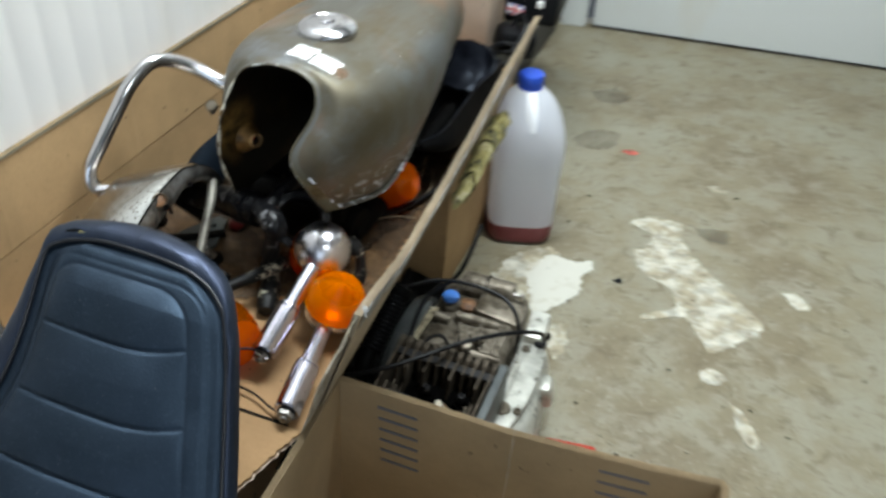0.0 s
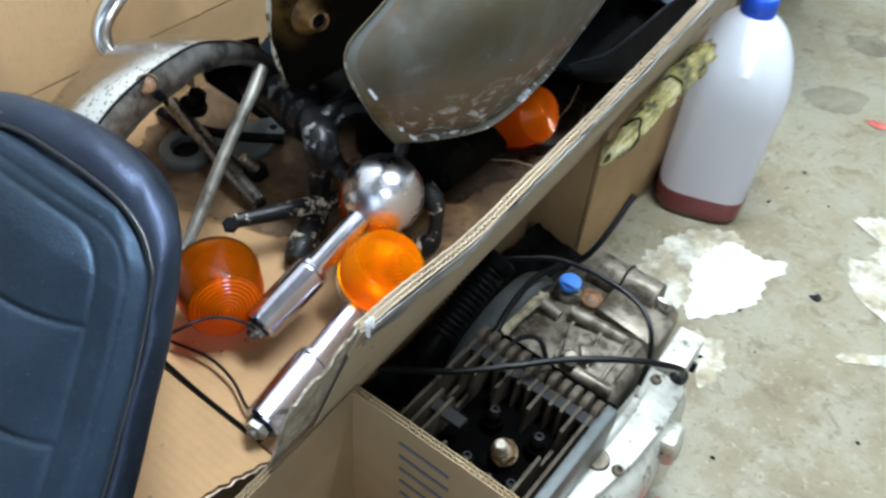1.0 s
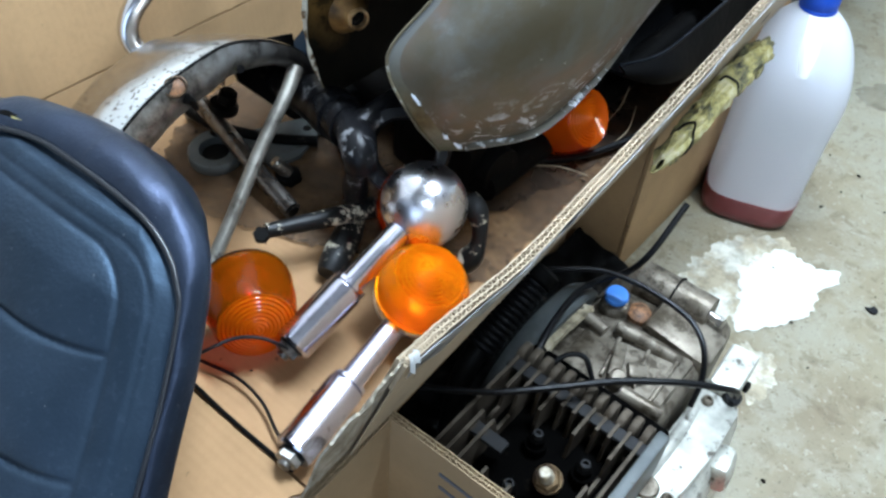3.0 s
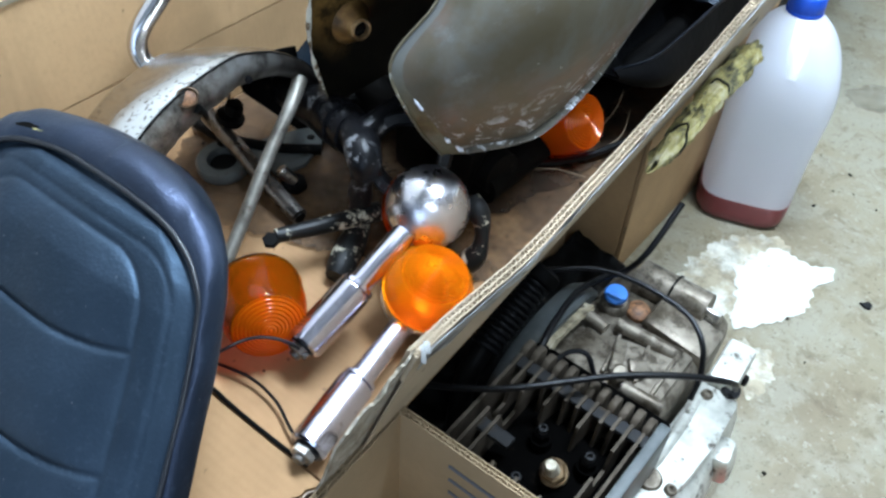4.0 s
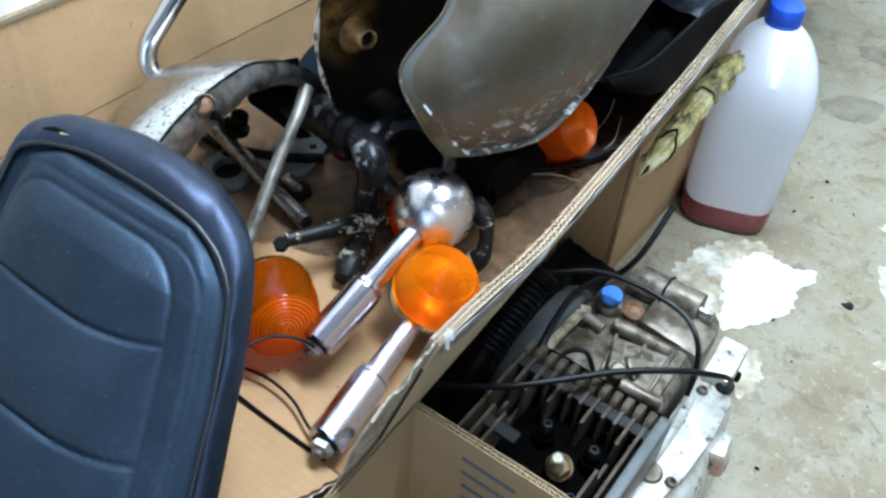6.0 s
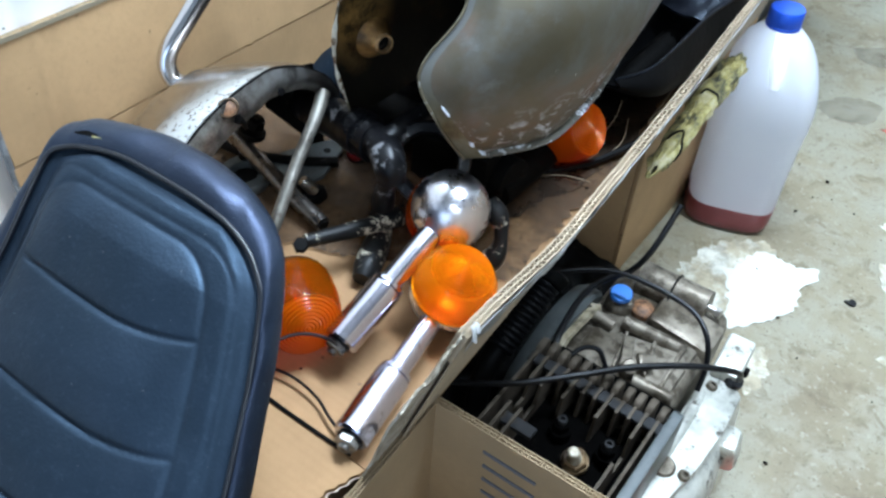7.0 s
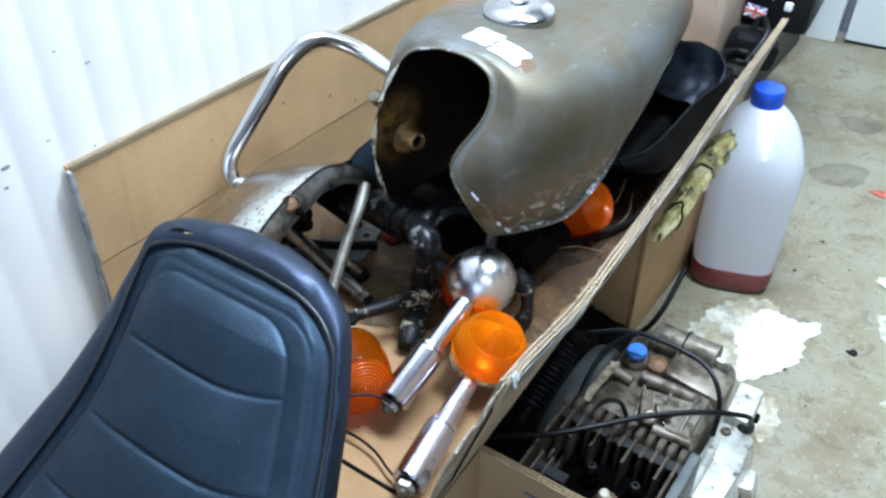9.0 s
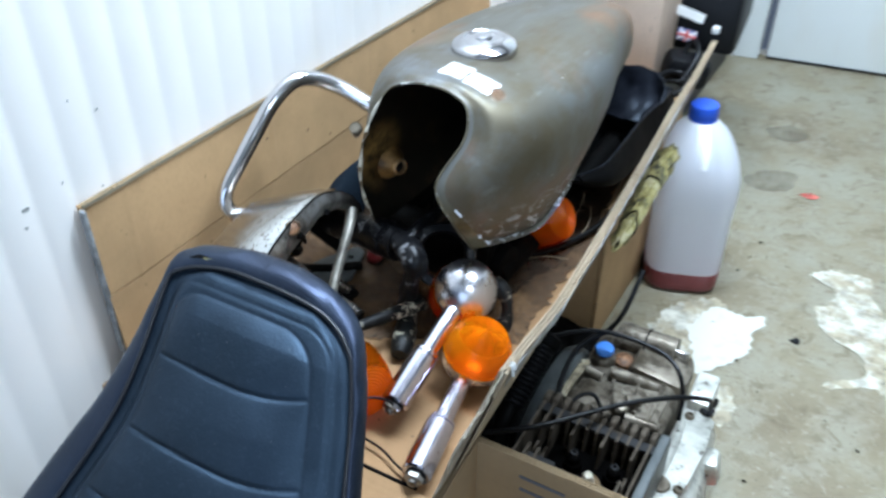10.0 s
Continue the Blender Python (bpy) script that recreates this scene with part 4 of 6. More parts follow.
def fender():
    f = thing("mudguard", (-0.44, 0.58, 0.29), "worn chrome motorcycle mudguard, rust-speckled, with a black inner lip", "mudguard")
    line = curve_through([(-0.366, 0.448, 0.398), (-0.366, 0.470, 0.420), (-0.367, 0.490, 0.435), (-0.369, 0.510, 0.447), (-0.370, 0.530, 0.4562), (-0.372, 0.552, 0.4612), (-0.374, 0.578, 0.4640), (-0.378, 0.606, 0.4612), (-0.385, 0.641, 0.4450), (-0.393, 0.668, 0.4250), (-0.401, 0.692, 0.4040), (-0.408, 0.715, 0.3760)], 8)

    def along(v):
        i = min(int(v * (len(line) - 1)), len(line) - 2)
        p = line[i].lerp(line[i + 1], v * (len(line) - 1) - i)
        d = (line[i + 1] - line[i]).normalized()
        return p, V(0, -d.z, d.y)
    across = curve_through([(0, 0, 0), (-0.010, -0.0016, 0), (-0.026, -0.0070, 0), (-0.048, -0.0165, 0), (-0.070, -0.0275, 0), (-0.088, -0.038, 0), (-0.100, -0.056, 0), (-0.103, -0.078, 0)], 5)

    def skin(u, v):
        p, up = along(v)
        q = across[round(u * (len(across) - 1))]
        return V(p.x + q.x, p.y, p.z + min(0.0, q.y + 0.030)) + up * max(q.y, -0.030)
    part("blade", bm_sheet(skin, len(across) - 1, 80, 0.0015), FENDER, f, "", 60)

    def lip(u, v):
        p, up = along(v)
        return V(p.x + 0.0015 + 0.0045 * math.sin(u * math.pi), p.y, p.z) + up * (0.0012 - (0.0305 - 0.012 * min(1.0, max(0.0, (v - 0.56) / 0.26))) * u + 0.0006 * noise.noise(V(v * 26, u * 3, 2)))
    part("side_lip", bm_sheet(lip, 8, 90, 0.002), LIP, f, "tarnished side lip, black towards the rear", 60)
    bead = [skin(0, k / 90) + V(0.0012, 0, 0.0008) for k in range(91)]
    part("lip_bead", bm_tube(bead, lambda q: 0.0010 + 0.0004 * noise.noise(V(q * 40, 1, 1)), 8, 0), GREASE_SHADE, f, "dark seam between blade and lip")

    def inner(u, v):
        y = 0.664 + 0.075 * v
        return V(-0.462 + 0.012 * u, y, 0.395 - 0.30 * (y - 0.66) - (0.030 + 0.075 * v) * u)
    part("inner_side", bm_sheet(inner, 6, 14, 0.002), GREASE_SHADE, f, "black inner side")
    hole = V(-0.3675, 0.5515, 0.4585)
    part("stay_hole", bm_lathe([(0.0082, -0.001), (0.0078, 0.0012), (0.0068, 0.0014), (0.0062, -0.001)], hole, (0.62, -0.35, 0.70), 24, (False, False), lambda a, h: 1 + 0.08 * math.sin(2 * a + 1)), PLUG, f, "flared mounting hole with a bright worn rim")
    part("hole_floor", bm_lathe([(0.0066, -0.0006), (0.0060, -0.0002)], hole, (0.62, -0.35, 0.70), 20), RUST_INNER, f, "rust-brown inside of the hole")
    part("hole_tear", bm_tube([hole + V(0.004, 0.004, -0.010), hole + V(0.005, 0.008, -0.015), hole + V(0.005, 0.010, -0.022)], lambda q: 0.0034 * (1 - 0.7 * q) + 0.0006, 8, 4), GREASE_SHADE, f, "dark torn slot below the hole")
    part("rivet_hole", bm_lathe([(0.0032, 0), (0.0032, 0.0012), (0.001, 0.0014)], (-0.3720, 0.6095, 0.4420), (1, -0.1, 0.2), 14), CASE_BLACK, f, "small black rivet hole")
    part("stay", bm_tube([(-0.394, 0.681, 0.396), (-0.384, 0.660, 0.386), (-0.373, 0.622, 0.362), (-0.353, 0.562, 0.322), (-0.345, 0.535, 0.305)], lambda q: 0.0068 - 0.0012 * min(1, q * 3), 14, 6), STAY, f, "bare steel stay rod")
    part("stay", bm_tube([(-0.415, 0.545, 0.415), (-0.420, 0.545, 0.36), (-0.424, 0.545, 0.285)], 0.005, 10, 4), STAY, f, "bare steel stay rod")
    return f


fender()


def grab_rail():
    g = thing("grab_rail", (-0.507, 0.61, 0.39), "bent chrome tube grab rail leaning on the mudguard", "grab rail")
    pts = [(-0.498, 0.612, 0.393), (-0.505, 0.607, 0.397), (-0.511, 0.606, 0.409), (-0.512, 0.613, 0.424), (-0.509, 0.633, 0.444), (-0.504, 0.662, 0.4725), (-0.499, 0.690, 0.4985),
           (-0.491, 0.720, 0.5135), (-0.478, 0.742, 0.510), (-0.455, 0.760, 0.496), (-0.428, 0.770, 0.480), (-0.395, 0.785, 0.462)]
    part("tube", bm_tube(pts, 0.0087, 18, 8), CHROME_RAIL, g)
    part("foot_strap", bm_tube([(-0.503, 0.603, 0.3985), (-0.492, 0.614, 0.3990), (-0.478, 0.629, 0.4010), (-0.464, 0.644, 0.4030)], lambda q: 0.0052 - 0.0034 * q, 12, 6), CHROME_RAIL, g, "flattened foot lying on the mudguard")
    part("bolt", join(bm_lathe([(0.0042, 0), (0.0042, 0.022)], (-0.441, 0.762, 0.440), (0.3, -0.6, 0.7), 14), hexagon((-0.436, 0.754, 0.451), (0.3, -0.6, 0.7), 0.0066, 0.006), bm_lathe([(0.0072, -0.002), (0.0076, 0.002), (0.0076, 0.004)], (-0.441, 0.762, 0.447), (0.3, -0.6, 0.7), 20)), DULL_STEEL, g, "plated clamp bolt")
    return g


grab_rail()

# ---- fuel tank ----


def tank():
    t = thing("fuel_tank", (-0.315, 0.88, 0.40), "bare steel motorcycle fuel tank, rust-stained, standing among the parts", "fuel tank")
    cx = lambda y: -0.306 - 0.028 * (y - 0.68)
    # half outlines from the lower flange up to the ridge: (half width, z, y)
    S = [
        [(0.066, 0.397, 0.684), (0.056, 0.436, 0.661), (0.036, 0.480, 0.656), (0.050, 0.520, 0.688), (0.044, 0.545, 0.705), (0.022, 0.554, 0.712), (0.0, 0.556, 0.713)],
        [(0.086, 0.407, 0.698), (0.090, 0.430, 0.682), (0.084, 0.480, 0.680), (0.084, 0.518, 0.700), (0.068, 0.545, 0.715), (0.036, 0.557, 0.725), (0.0, 0.559, 0.727)],
        [(0.110, 0.407, 0.745), (0.118, 0.430, 0.737), (0.118, 0.475, 0.737), (0.112, 0.515, 0.748), (0.090, 0.540, 0.758), (0.047, 0.553, 0.766), (0.0, 0.556, 0.768)],
        [(0.106, 0.404, 0.835), (0.120, 0.432, 0.83), (0.125, 0.475, 0.83), (0.118, 0.512, 0.836), (0.093, 0.534, 0.840), (0.050, 0.544, 0.842), (0.0, 0.547, 0.842)],
        [(0.085, 0.400, 0.950), (0.106, 0.435, 0.95), (0.114, 0.475, 0.95), (0.109, 0.510, 0.95), (0.086, 0.530, 0.95), (0.046, 0.538, 0.95), (0.0, 0.540, 0.95)],
        [(0.066, 0.398, 1.050), (0.084, 0.430, 1.05), (0.092, 0.465, 1.05), (0.088, 0.500, 1.05), (0.072, 0.520, 1.05), (0.040, 0.529, 1.05), (0.0, 0.531, 1.05)],
        [(0.056, 0.396, 1.140), (0.072, 0.430, 1.14), (0.078, 0.460, 1.14), (0.074, 0.488, 1.14), (0.060, 0.505, 1.14), (0.032, 0.513, 1.14), (0.0, 0.515, 1.14)],
        [(0.046, 0.400, 1.185), (0.056, 0.425, 1.19), (0.058, 0.450, 1.19), (0.054, 0.470, 1.19), (0.042, 0.482, 1.19), (0.020, 0.488, 1.19), (0.0, 0.489, 1.19)],
    ]
    # the left wing's front edge is less drawn in
    wing = {0: [(0.057, 0.379, 0.687), (0.074, 0.430, 0.684), (0.070, 0.480, 0.684), (0.060, 0.520, 0.694), (0.046, 0.545, 0.706), (0.022, 0.554, 0.712)],
            1: [(0.064, 0.384, 0.704), (0.082, 0.434, 0.701), (0.078, 0.480, 0.702), (0.074, 0.518, 0.708), (0.060, 0.546, 0.718), (0.034, 0.557, 0.725)],
            2: [(0.085, 0.398, 0.755), (0.098, 0.432, 0.755), (0.102, 0.476, 0.755), (0.098, 0.516, 0.756), (0.080, 0.542, 0.760), (0.045, 0.553, 0.766)]}
    full = []
    for i, half in enumerate(S):
        right = [V(cx(y) + w, y, z) for w, z, y in half]
        left = [V(cx(y) - w, y, z) for w, z, y in wing.get(i, half[:-1])[::-1]]
        full.append(curve_through(right + left, 6))
    # a flat varnished band runs round the mouth; the skin proper begins at a crease behind it
    brow = []
    for k, (a, b) in enumerate(zip(full[0], full[1])):
        low = max(0.0, min(1.0, (0.465 - a.z) / 0.06)) if k < len(full[0]) // 2 else 0.0
        brow.append(a.lerp(b, 0.16 + 0.56 * low) + V(0.0035, -0.0040, 0) * low)
    band = [[a.lerp(b, q) for a, b in zip(full[0], brow)] for q in (0.0, 0.35, 0.7, 1.0)]
    for k0, k1 in ((1, 3), (4, 5), (8, 9)):
        edge = [q + V(0.0006, -0.0003, 0) for q in brow[k0:k1 + 1]]
        part("scrape", bm_tube(edge, lambda f, k=k0: (0.0003 + 0.0011 * math.sin(math.pi * f)) * (1 + 0.9 * noise.noise(V(f * 9, k, 2))), 8, 6), SCRAPE_PALE, t, "pale scraped patch on the crease")
    part("front_band", bm_rings(band, (False, False), False), VARNISHED_STEEL, t, "yellow varnished band round the mouth", 70)
    cols = list(zip(*([brow] + full[1:])))
    cols = [curve_through(c, 8) for c in cols]
    back = list(zip(*cols))
    cap_end = bm_rings([back[-1]], (False, True), False)
    skin = join(bm_rings(back, (False, False), False), cap_end)
    tree = BVHTree.FromBMesh(skin)
    part("shell", skin, TANK, t, "", 70)
    rings = [full[0]] + back
    # the inside of the frame tunnel, from the lip back
    tun = []
    for j, back in enumerate((0.0, 0.012, 0.05, 0.12, 0.22, 0.34)):
        k = (1.0, 0.985, 0.96, 0.86, 0.70, 0.50)[j]
        zk = (1.0, 0.985, 0.94, 0.82, 0.66, 0.50)[j]
        tun.append([V(cx(p.y) + (p.x - cx(p.y)) * k, p.y + back, 0.40 + (p.z - 0.40) * zk) for p in rings[0]])
    part("tunnel", join(bm_rings(tun, (False, True), False)), TUNNEL, t, "inside of the frame tunnel, coloured near black for its shade, rusty round the boss", 60)
    lip = [V(p.x, p.y - 0.001, p.z) for p in rings[0]]
    part("lip", bm_tube(lip, 0.0011, 8, 0), VARNISH, t, "rolled front edge")
    half = len(lip) // 2
    for k, (f0, f1) in enumerate(((0.42, 0.56), (0.58, 0.66), (0.68, 0.84), (0.86, 0.95))):
        seg = lip[half + int(f0 * half):half + int(f1 * half) + 1]
        part("paint_flake", bm_tube([q + V(0.0012, -0.0012, 0) for q in seg], lambda f, k=k: (0.0006 + 0.0016 * math.sin(math.pi * f)) * (1 + 0.6 * noise.noise(V(f * 5, k * 3, 1))), 8, 4), LIPWHITE, t, "flaking white paint")
    for side in (0, -1):
        rim = [c[side] for c in rings]
        out = V(0.006 if side == 0 else -0.006, 0, -0.002)

        def flange(u, v, rim=rim, out=out):
            i = min(int(u * (len(rim) - 1)), len(rim) - 1)
            return rim[i] + out * v * min(1.0, i / 10) + V(0, 0, 0.0012 * noise.noise(V(u * 40, v, 4)))
        part("seam_flange", bm_sheet(flange, len(rim) - 1, 2, 0.0016), SCRAPED, t, "welded lower seam")
    bossat = V(-0.349, 0.704, 0.4560)
    ba = V(0.94, -0.30, 0.12).normalized()
    part("mount_boss", bm_lathe([(0.0175, -0.0075), (0.0150, -0.0030), (0.0118, 0.0010), (0.0094, 0.0040), (0.0084, 0.0075)], bossat, ba, 32, (False, False), lambda a, h: 1 + 0.06 * math.sin(2 * a)), BOSS, t, "rusty flared mounting boss")
    part("boss_sleeve", bm_lathe([(0.0084, 0.002), (0.0084, 0.0098), (0.0078, 0.0105), (0.0066, 0.0101), (0.0064, 0.002)], bossat, ba, 28, (False, False)), BRASS, t, "brassy steel sleeve with a bore")
    part("boss_hole", bm_lathe([(0.0065, 0.003), (0.0065, 0.0055)], bossat, ba, 20), GREASE_SHADE, t, "dark bore")
    cap = V(-0.311, 0.831, 0.542)
    k = part("filler_cap", bm_lathe([(0.033, -0.004), (0.0345, -0.002), (0.0345, 0.0012), (0.0315, 0.0022), (0.0315, 0.0036), (0.0350, 0.0046), (0.0358, 0.0060), (0.0358, 0.0135), (0.0352, 0.0150), (0.0330, 0.0166), (0.0290, 0.0188), (0.0250, 0.0206), (0.0230, 0.0212), (0.0222, 0.0204), (0.0208, 0.0200), (0.0190, 0.0206), (0.014, 0.0220), (0.010, 0.0226)], cap, (0, -0.04, 1), 56), CHROME_CAP, t, "round chrome filler cap")
    part("cap_button", bm_lathe([(0.0095, 0.0218), (0.0095, 0.0244), (0.0075, 0.0252), (0.0060, 0.0246), (0.0005, 0.0244)], cap, (0, -0.04, 1), 28, (True, False)), CHROME_CAP, k, "small raised lock button")

    def on_top(u, v, lift):
        """A point laid on the ridge behind the mouth."""
        x, y = -0.316 + 0.064 * u, 0.734 + 0.036 * v - 0.008 * u
        hit = tree.ray_cast(V(x, y, 0.7), V(0, 0, -1))[0]
        return V(x, y, (hit.z if hit else 0.558) + lift)
    for u0, u1, sd in ((0.0, 0.46, 1), (0.50, 1.0, 2)):
        def patch(u, v, u0=u0, u1=u1, sd=sd):
            j = 0.05 * noise.noise(V(u * 3, v * 3, sd * 9)) + 0.022 * noise.noise(V(u * 14, v * 14, sd * 5))
            return on_top(u0 + (u1 - u0) * u + j, v * (0.9 if sd == 1 else 0.8) + j + (0.1 if sd == 1 else 0), 0.0007)
        part("paper_remnant", bm_sheet(patch, 18, 18), PAPER, t, "torn white paper sticker")

    def rust(u, v):
        a, r = 2 * math.pi * u, v * (1 + 0.35 * noise.noise(V(math.cos(2 * math.pi * u) * 2, math.sin(2 * math.pi * u) * 2, 3)))
        return on_top(1.10 + 0.12 * r * math.cos(a), 0.34 + 0.26 * r * math.sin(a), 0.0004)
    part("rust_stain", bm_sheet(rust, 28, 5), RUST_STAIN, t, "rust-brown stain beside the paper")
    return t


tank()

# ---- direction indicators ----


def indicator(name, centre, axis, stem, label, length=0.125, bowl=CHROME_SOFT, stem_mat=CHROME_STEM, sleeve=True, R=0.0345, deep=1.0, lens=AMBER, D=0.040, face=None, shrink=0.13, liner=None, ridge=0.0009, dome=0.006):
    """A round indicator: bowl, amber lens with rings, stem with a sleeve, nut. The lens looks along the axis, the stem leaves along stem."""
    liner = liner or SILVERED
    c, a = Vector(centre), Vector(axis).normalized()
    s = Vector(stem)
    s = (s - a * s.dot(a)).normalized()
    g = thing(name, c, label, "indicator lamp", "loose indicators")
    prof = [(R * math.sin(q), -R * deep * math.cos(q)) for q in [math.pi / 2 * i / 14 for i in range(15)]]
    part("bowl", bm_lathe([(0.001, -R * deep)] + prof[1:] + [(R * 0.985, 0.003), (R * 0.96, 0.003), (R * 0.9, -0.004 * deep), (R * 0.5, -R * 0.75 * deep), (0.001, -R * 0.9 * deep)], c, a, 48, (False, False)), bowl, g, "", 60)
    out = [(R * 1.010, 0.0020), (R * 1.014, 0.0045), (R * 0.992, 0.0060)]
    top = D - 0.0050
    for i in range(11):
        q = i / 10
        w = 0.985 + 0.012 * math.sin(q * 2.2) - shrink * q ** 2.1
        h = 0.0070 + (top - 0.0070) * q
        out += [(R * w, h), (R * (w - 0.004), h + 0.0004)]
    w = 0.985 + 0.012 * math.sin(2.2) - shrink
    side = out + [(R * (w - 0.020), top + 0.0016), (R * (w - 0.045), top + 0.0026)]
    rim = w - 0.045
    front = []
    for i in range(9):
        r = rim * (1 - i / 9.4)
        z = top + 0.0026 + dome * (1 - (r / rim) ** 2)
        front += [(R * r, z), (R * (r - rim * 0.030), z + ridge), (R * (r - rim * 0.075), z - 0.0003)]
    front += [(0.0005, top + 0.0032 + dome)]

    def shelled(pr):
        return pr + [(max(0.0004, r - 0.0020), z - 0.0020) for r, z in reversed(pr)]
    part("lens", bm_lathe(shelled(side), c, a, 56, (False, False)), lens, g, "amber lens body", 25)
    part("lens_face", bm_lathe(shelled([(r, z + 0.0001) for r, z in front]), c, a, 56, (False, False)), face or lens, g, "ringed amber lens face", 20)
    part("reflector", bm_lathe([(R * 0.955, -0.001), (R * 0.86, -R * 0.36 * deep), (R * 0.60, -R * 0.66 * deep), (R * 0.25, -R * 0.80 * deep), (0.0005, -R * 0.82 * deep)], c, a, 40, (False, False)), liner, g, "silvered inside")
    if not length:
        part("bulb", bm_lathe([(0.0055, -0.012), (0.0060, 0.002), (0.0085, 0.008), (0.0085, 0.013), (0.005, 0.018), (0.0005, 0.019)], c, a, 20, (True, False)), STEEL, g, "small bulb")
    if length:
        b0 = c + s * (R * 0.90) - a * 0.008
        b1 = b0 + s * (length * 0.46)
        b2 = b0 + s * length
        part("stem", bm_lathe([(0.0098, 0), (0.0098, (b1 - b0).length)], b0, s, 28), stem_mat, g)
        if sleeve:
            L = (b2 - b1).length
            part("sleeve", bm_lathe([(0.0100, 0), (0.0136, 0.0006), (0.0138, 0.0040), (0.0122, 0.0046), (0.0124, 0.0058), (0.0146, 0.0064), (0.0146, L - 0.002), (0.0130, L), (0.006, L)], b1, s, 30), stem_mat, g)
            n = part("nut", join(hexagon(b2 + s * 0.0005, s, 0.0092, 0.007), bm_lathe([(0.0048, 0), (0.0048, 0.010), (0.004, 0.011)], b2, s, 14)), NUT, g, "plated end nut")
            part("washer", bm_lathe([(0.0098, -0.0002), (0.0098, 0.0016)], b2, s, 20), CASE_BLACK, n)
    return g


indicator("indicator_lamp", (-0.2010, 0.621, 0.317), (0.31, -0.02, 0.95), (0.09, -0.97, -0.24), "amber-lensed chrome indicator lying lens up against the tray wall", 0.122, R=0.0358, D=0.0325, lens=AMBER, face=AMBER_CLEAR, shrink=0.21, ridge=0.0011, dome=0.0115)
indicator("indicator_lamp", (-0.240, 0.668, 0.352), (-0.53, 0.29, -0.79), (-0.03, -0.95, -0.33), "chrome indicator lying with its round bowl up", 0.118, lens=AMBER_SHADED)
indicator("indicator_lamp", (-0.3035, 0.5370, 0.3130), (0.845, -0.485, 0.225), (-0.4, 0.2, 0.8), "amber indicator with a dark bowl lying on its side", 0.0, GREASE_SHADE, GREASE_SHADE, False, 0.0350, 0.25, AMBER_SHADED_BROWN, 0.050, AMBER_FACE, 0.16, RUST_INNER, 0.0004)
indicator("indicator_lamp", (-0.2530, 0.880, 0.3105), (0.84, -0.10, 0.52), (-0.3, -0.6, -0.1), "amber indicator lying under the fuel tank", 0.0, GREASE_SHADE, GREASE_SHADE, False, 0.0345, 0.25, AMBER_SHADED, 0.045, AMBER_FACE, 0.19, SILVERED, 0.0006)

# ---- steering yoke and small steel parts ----


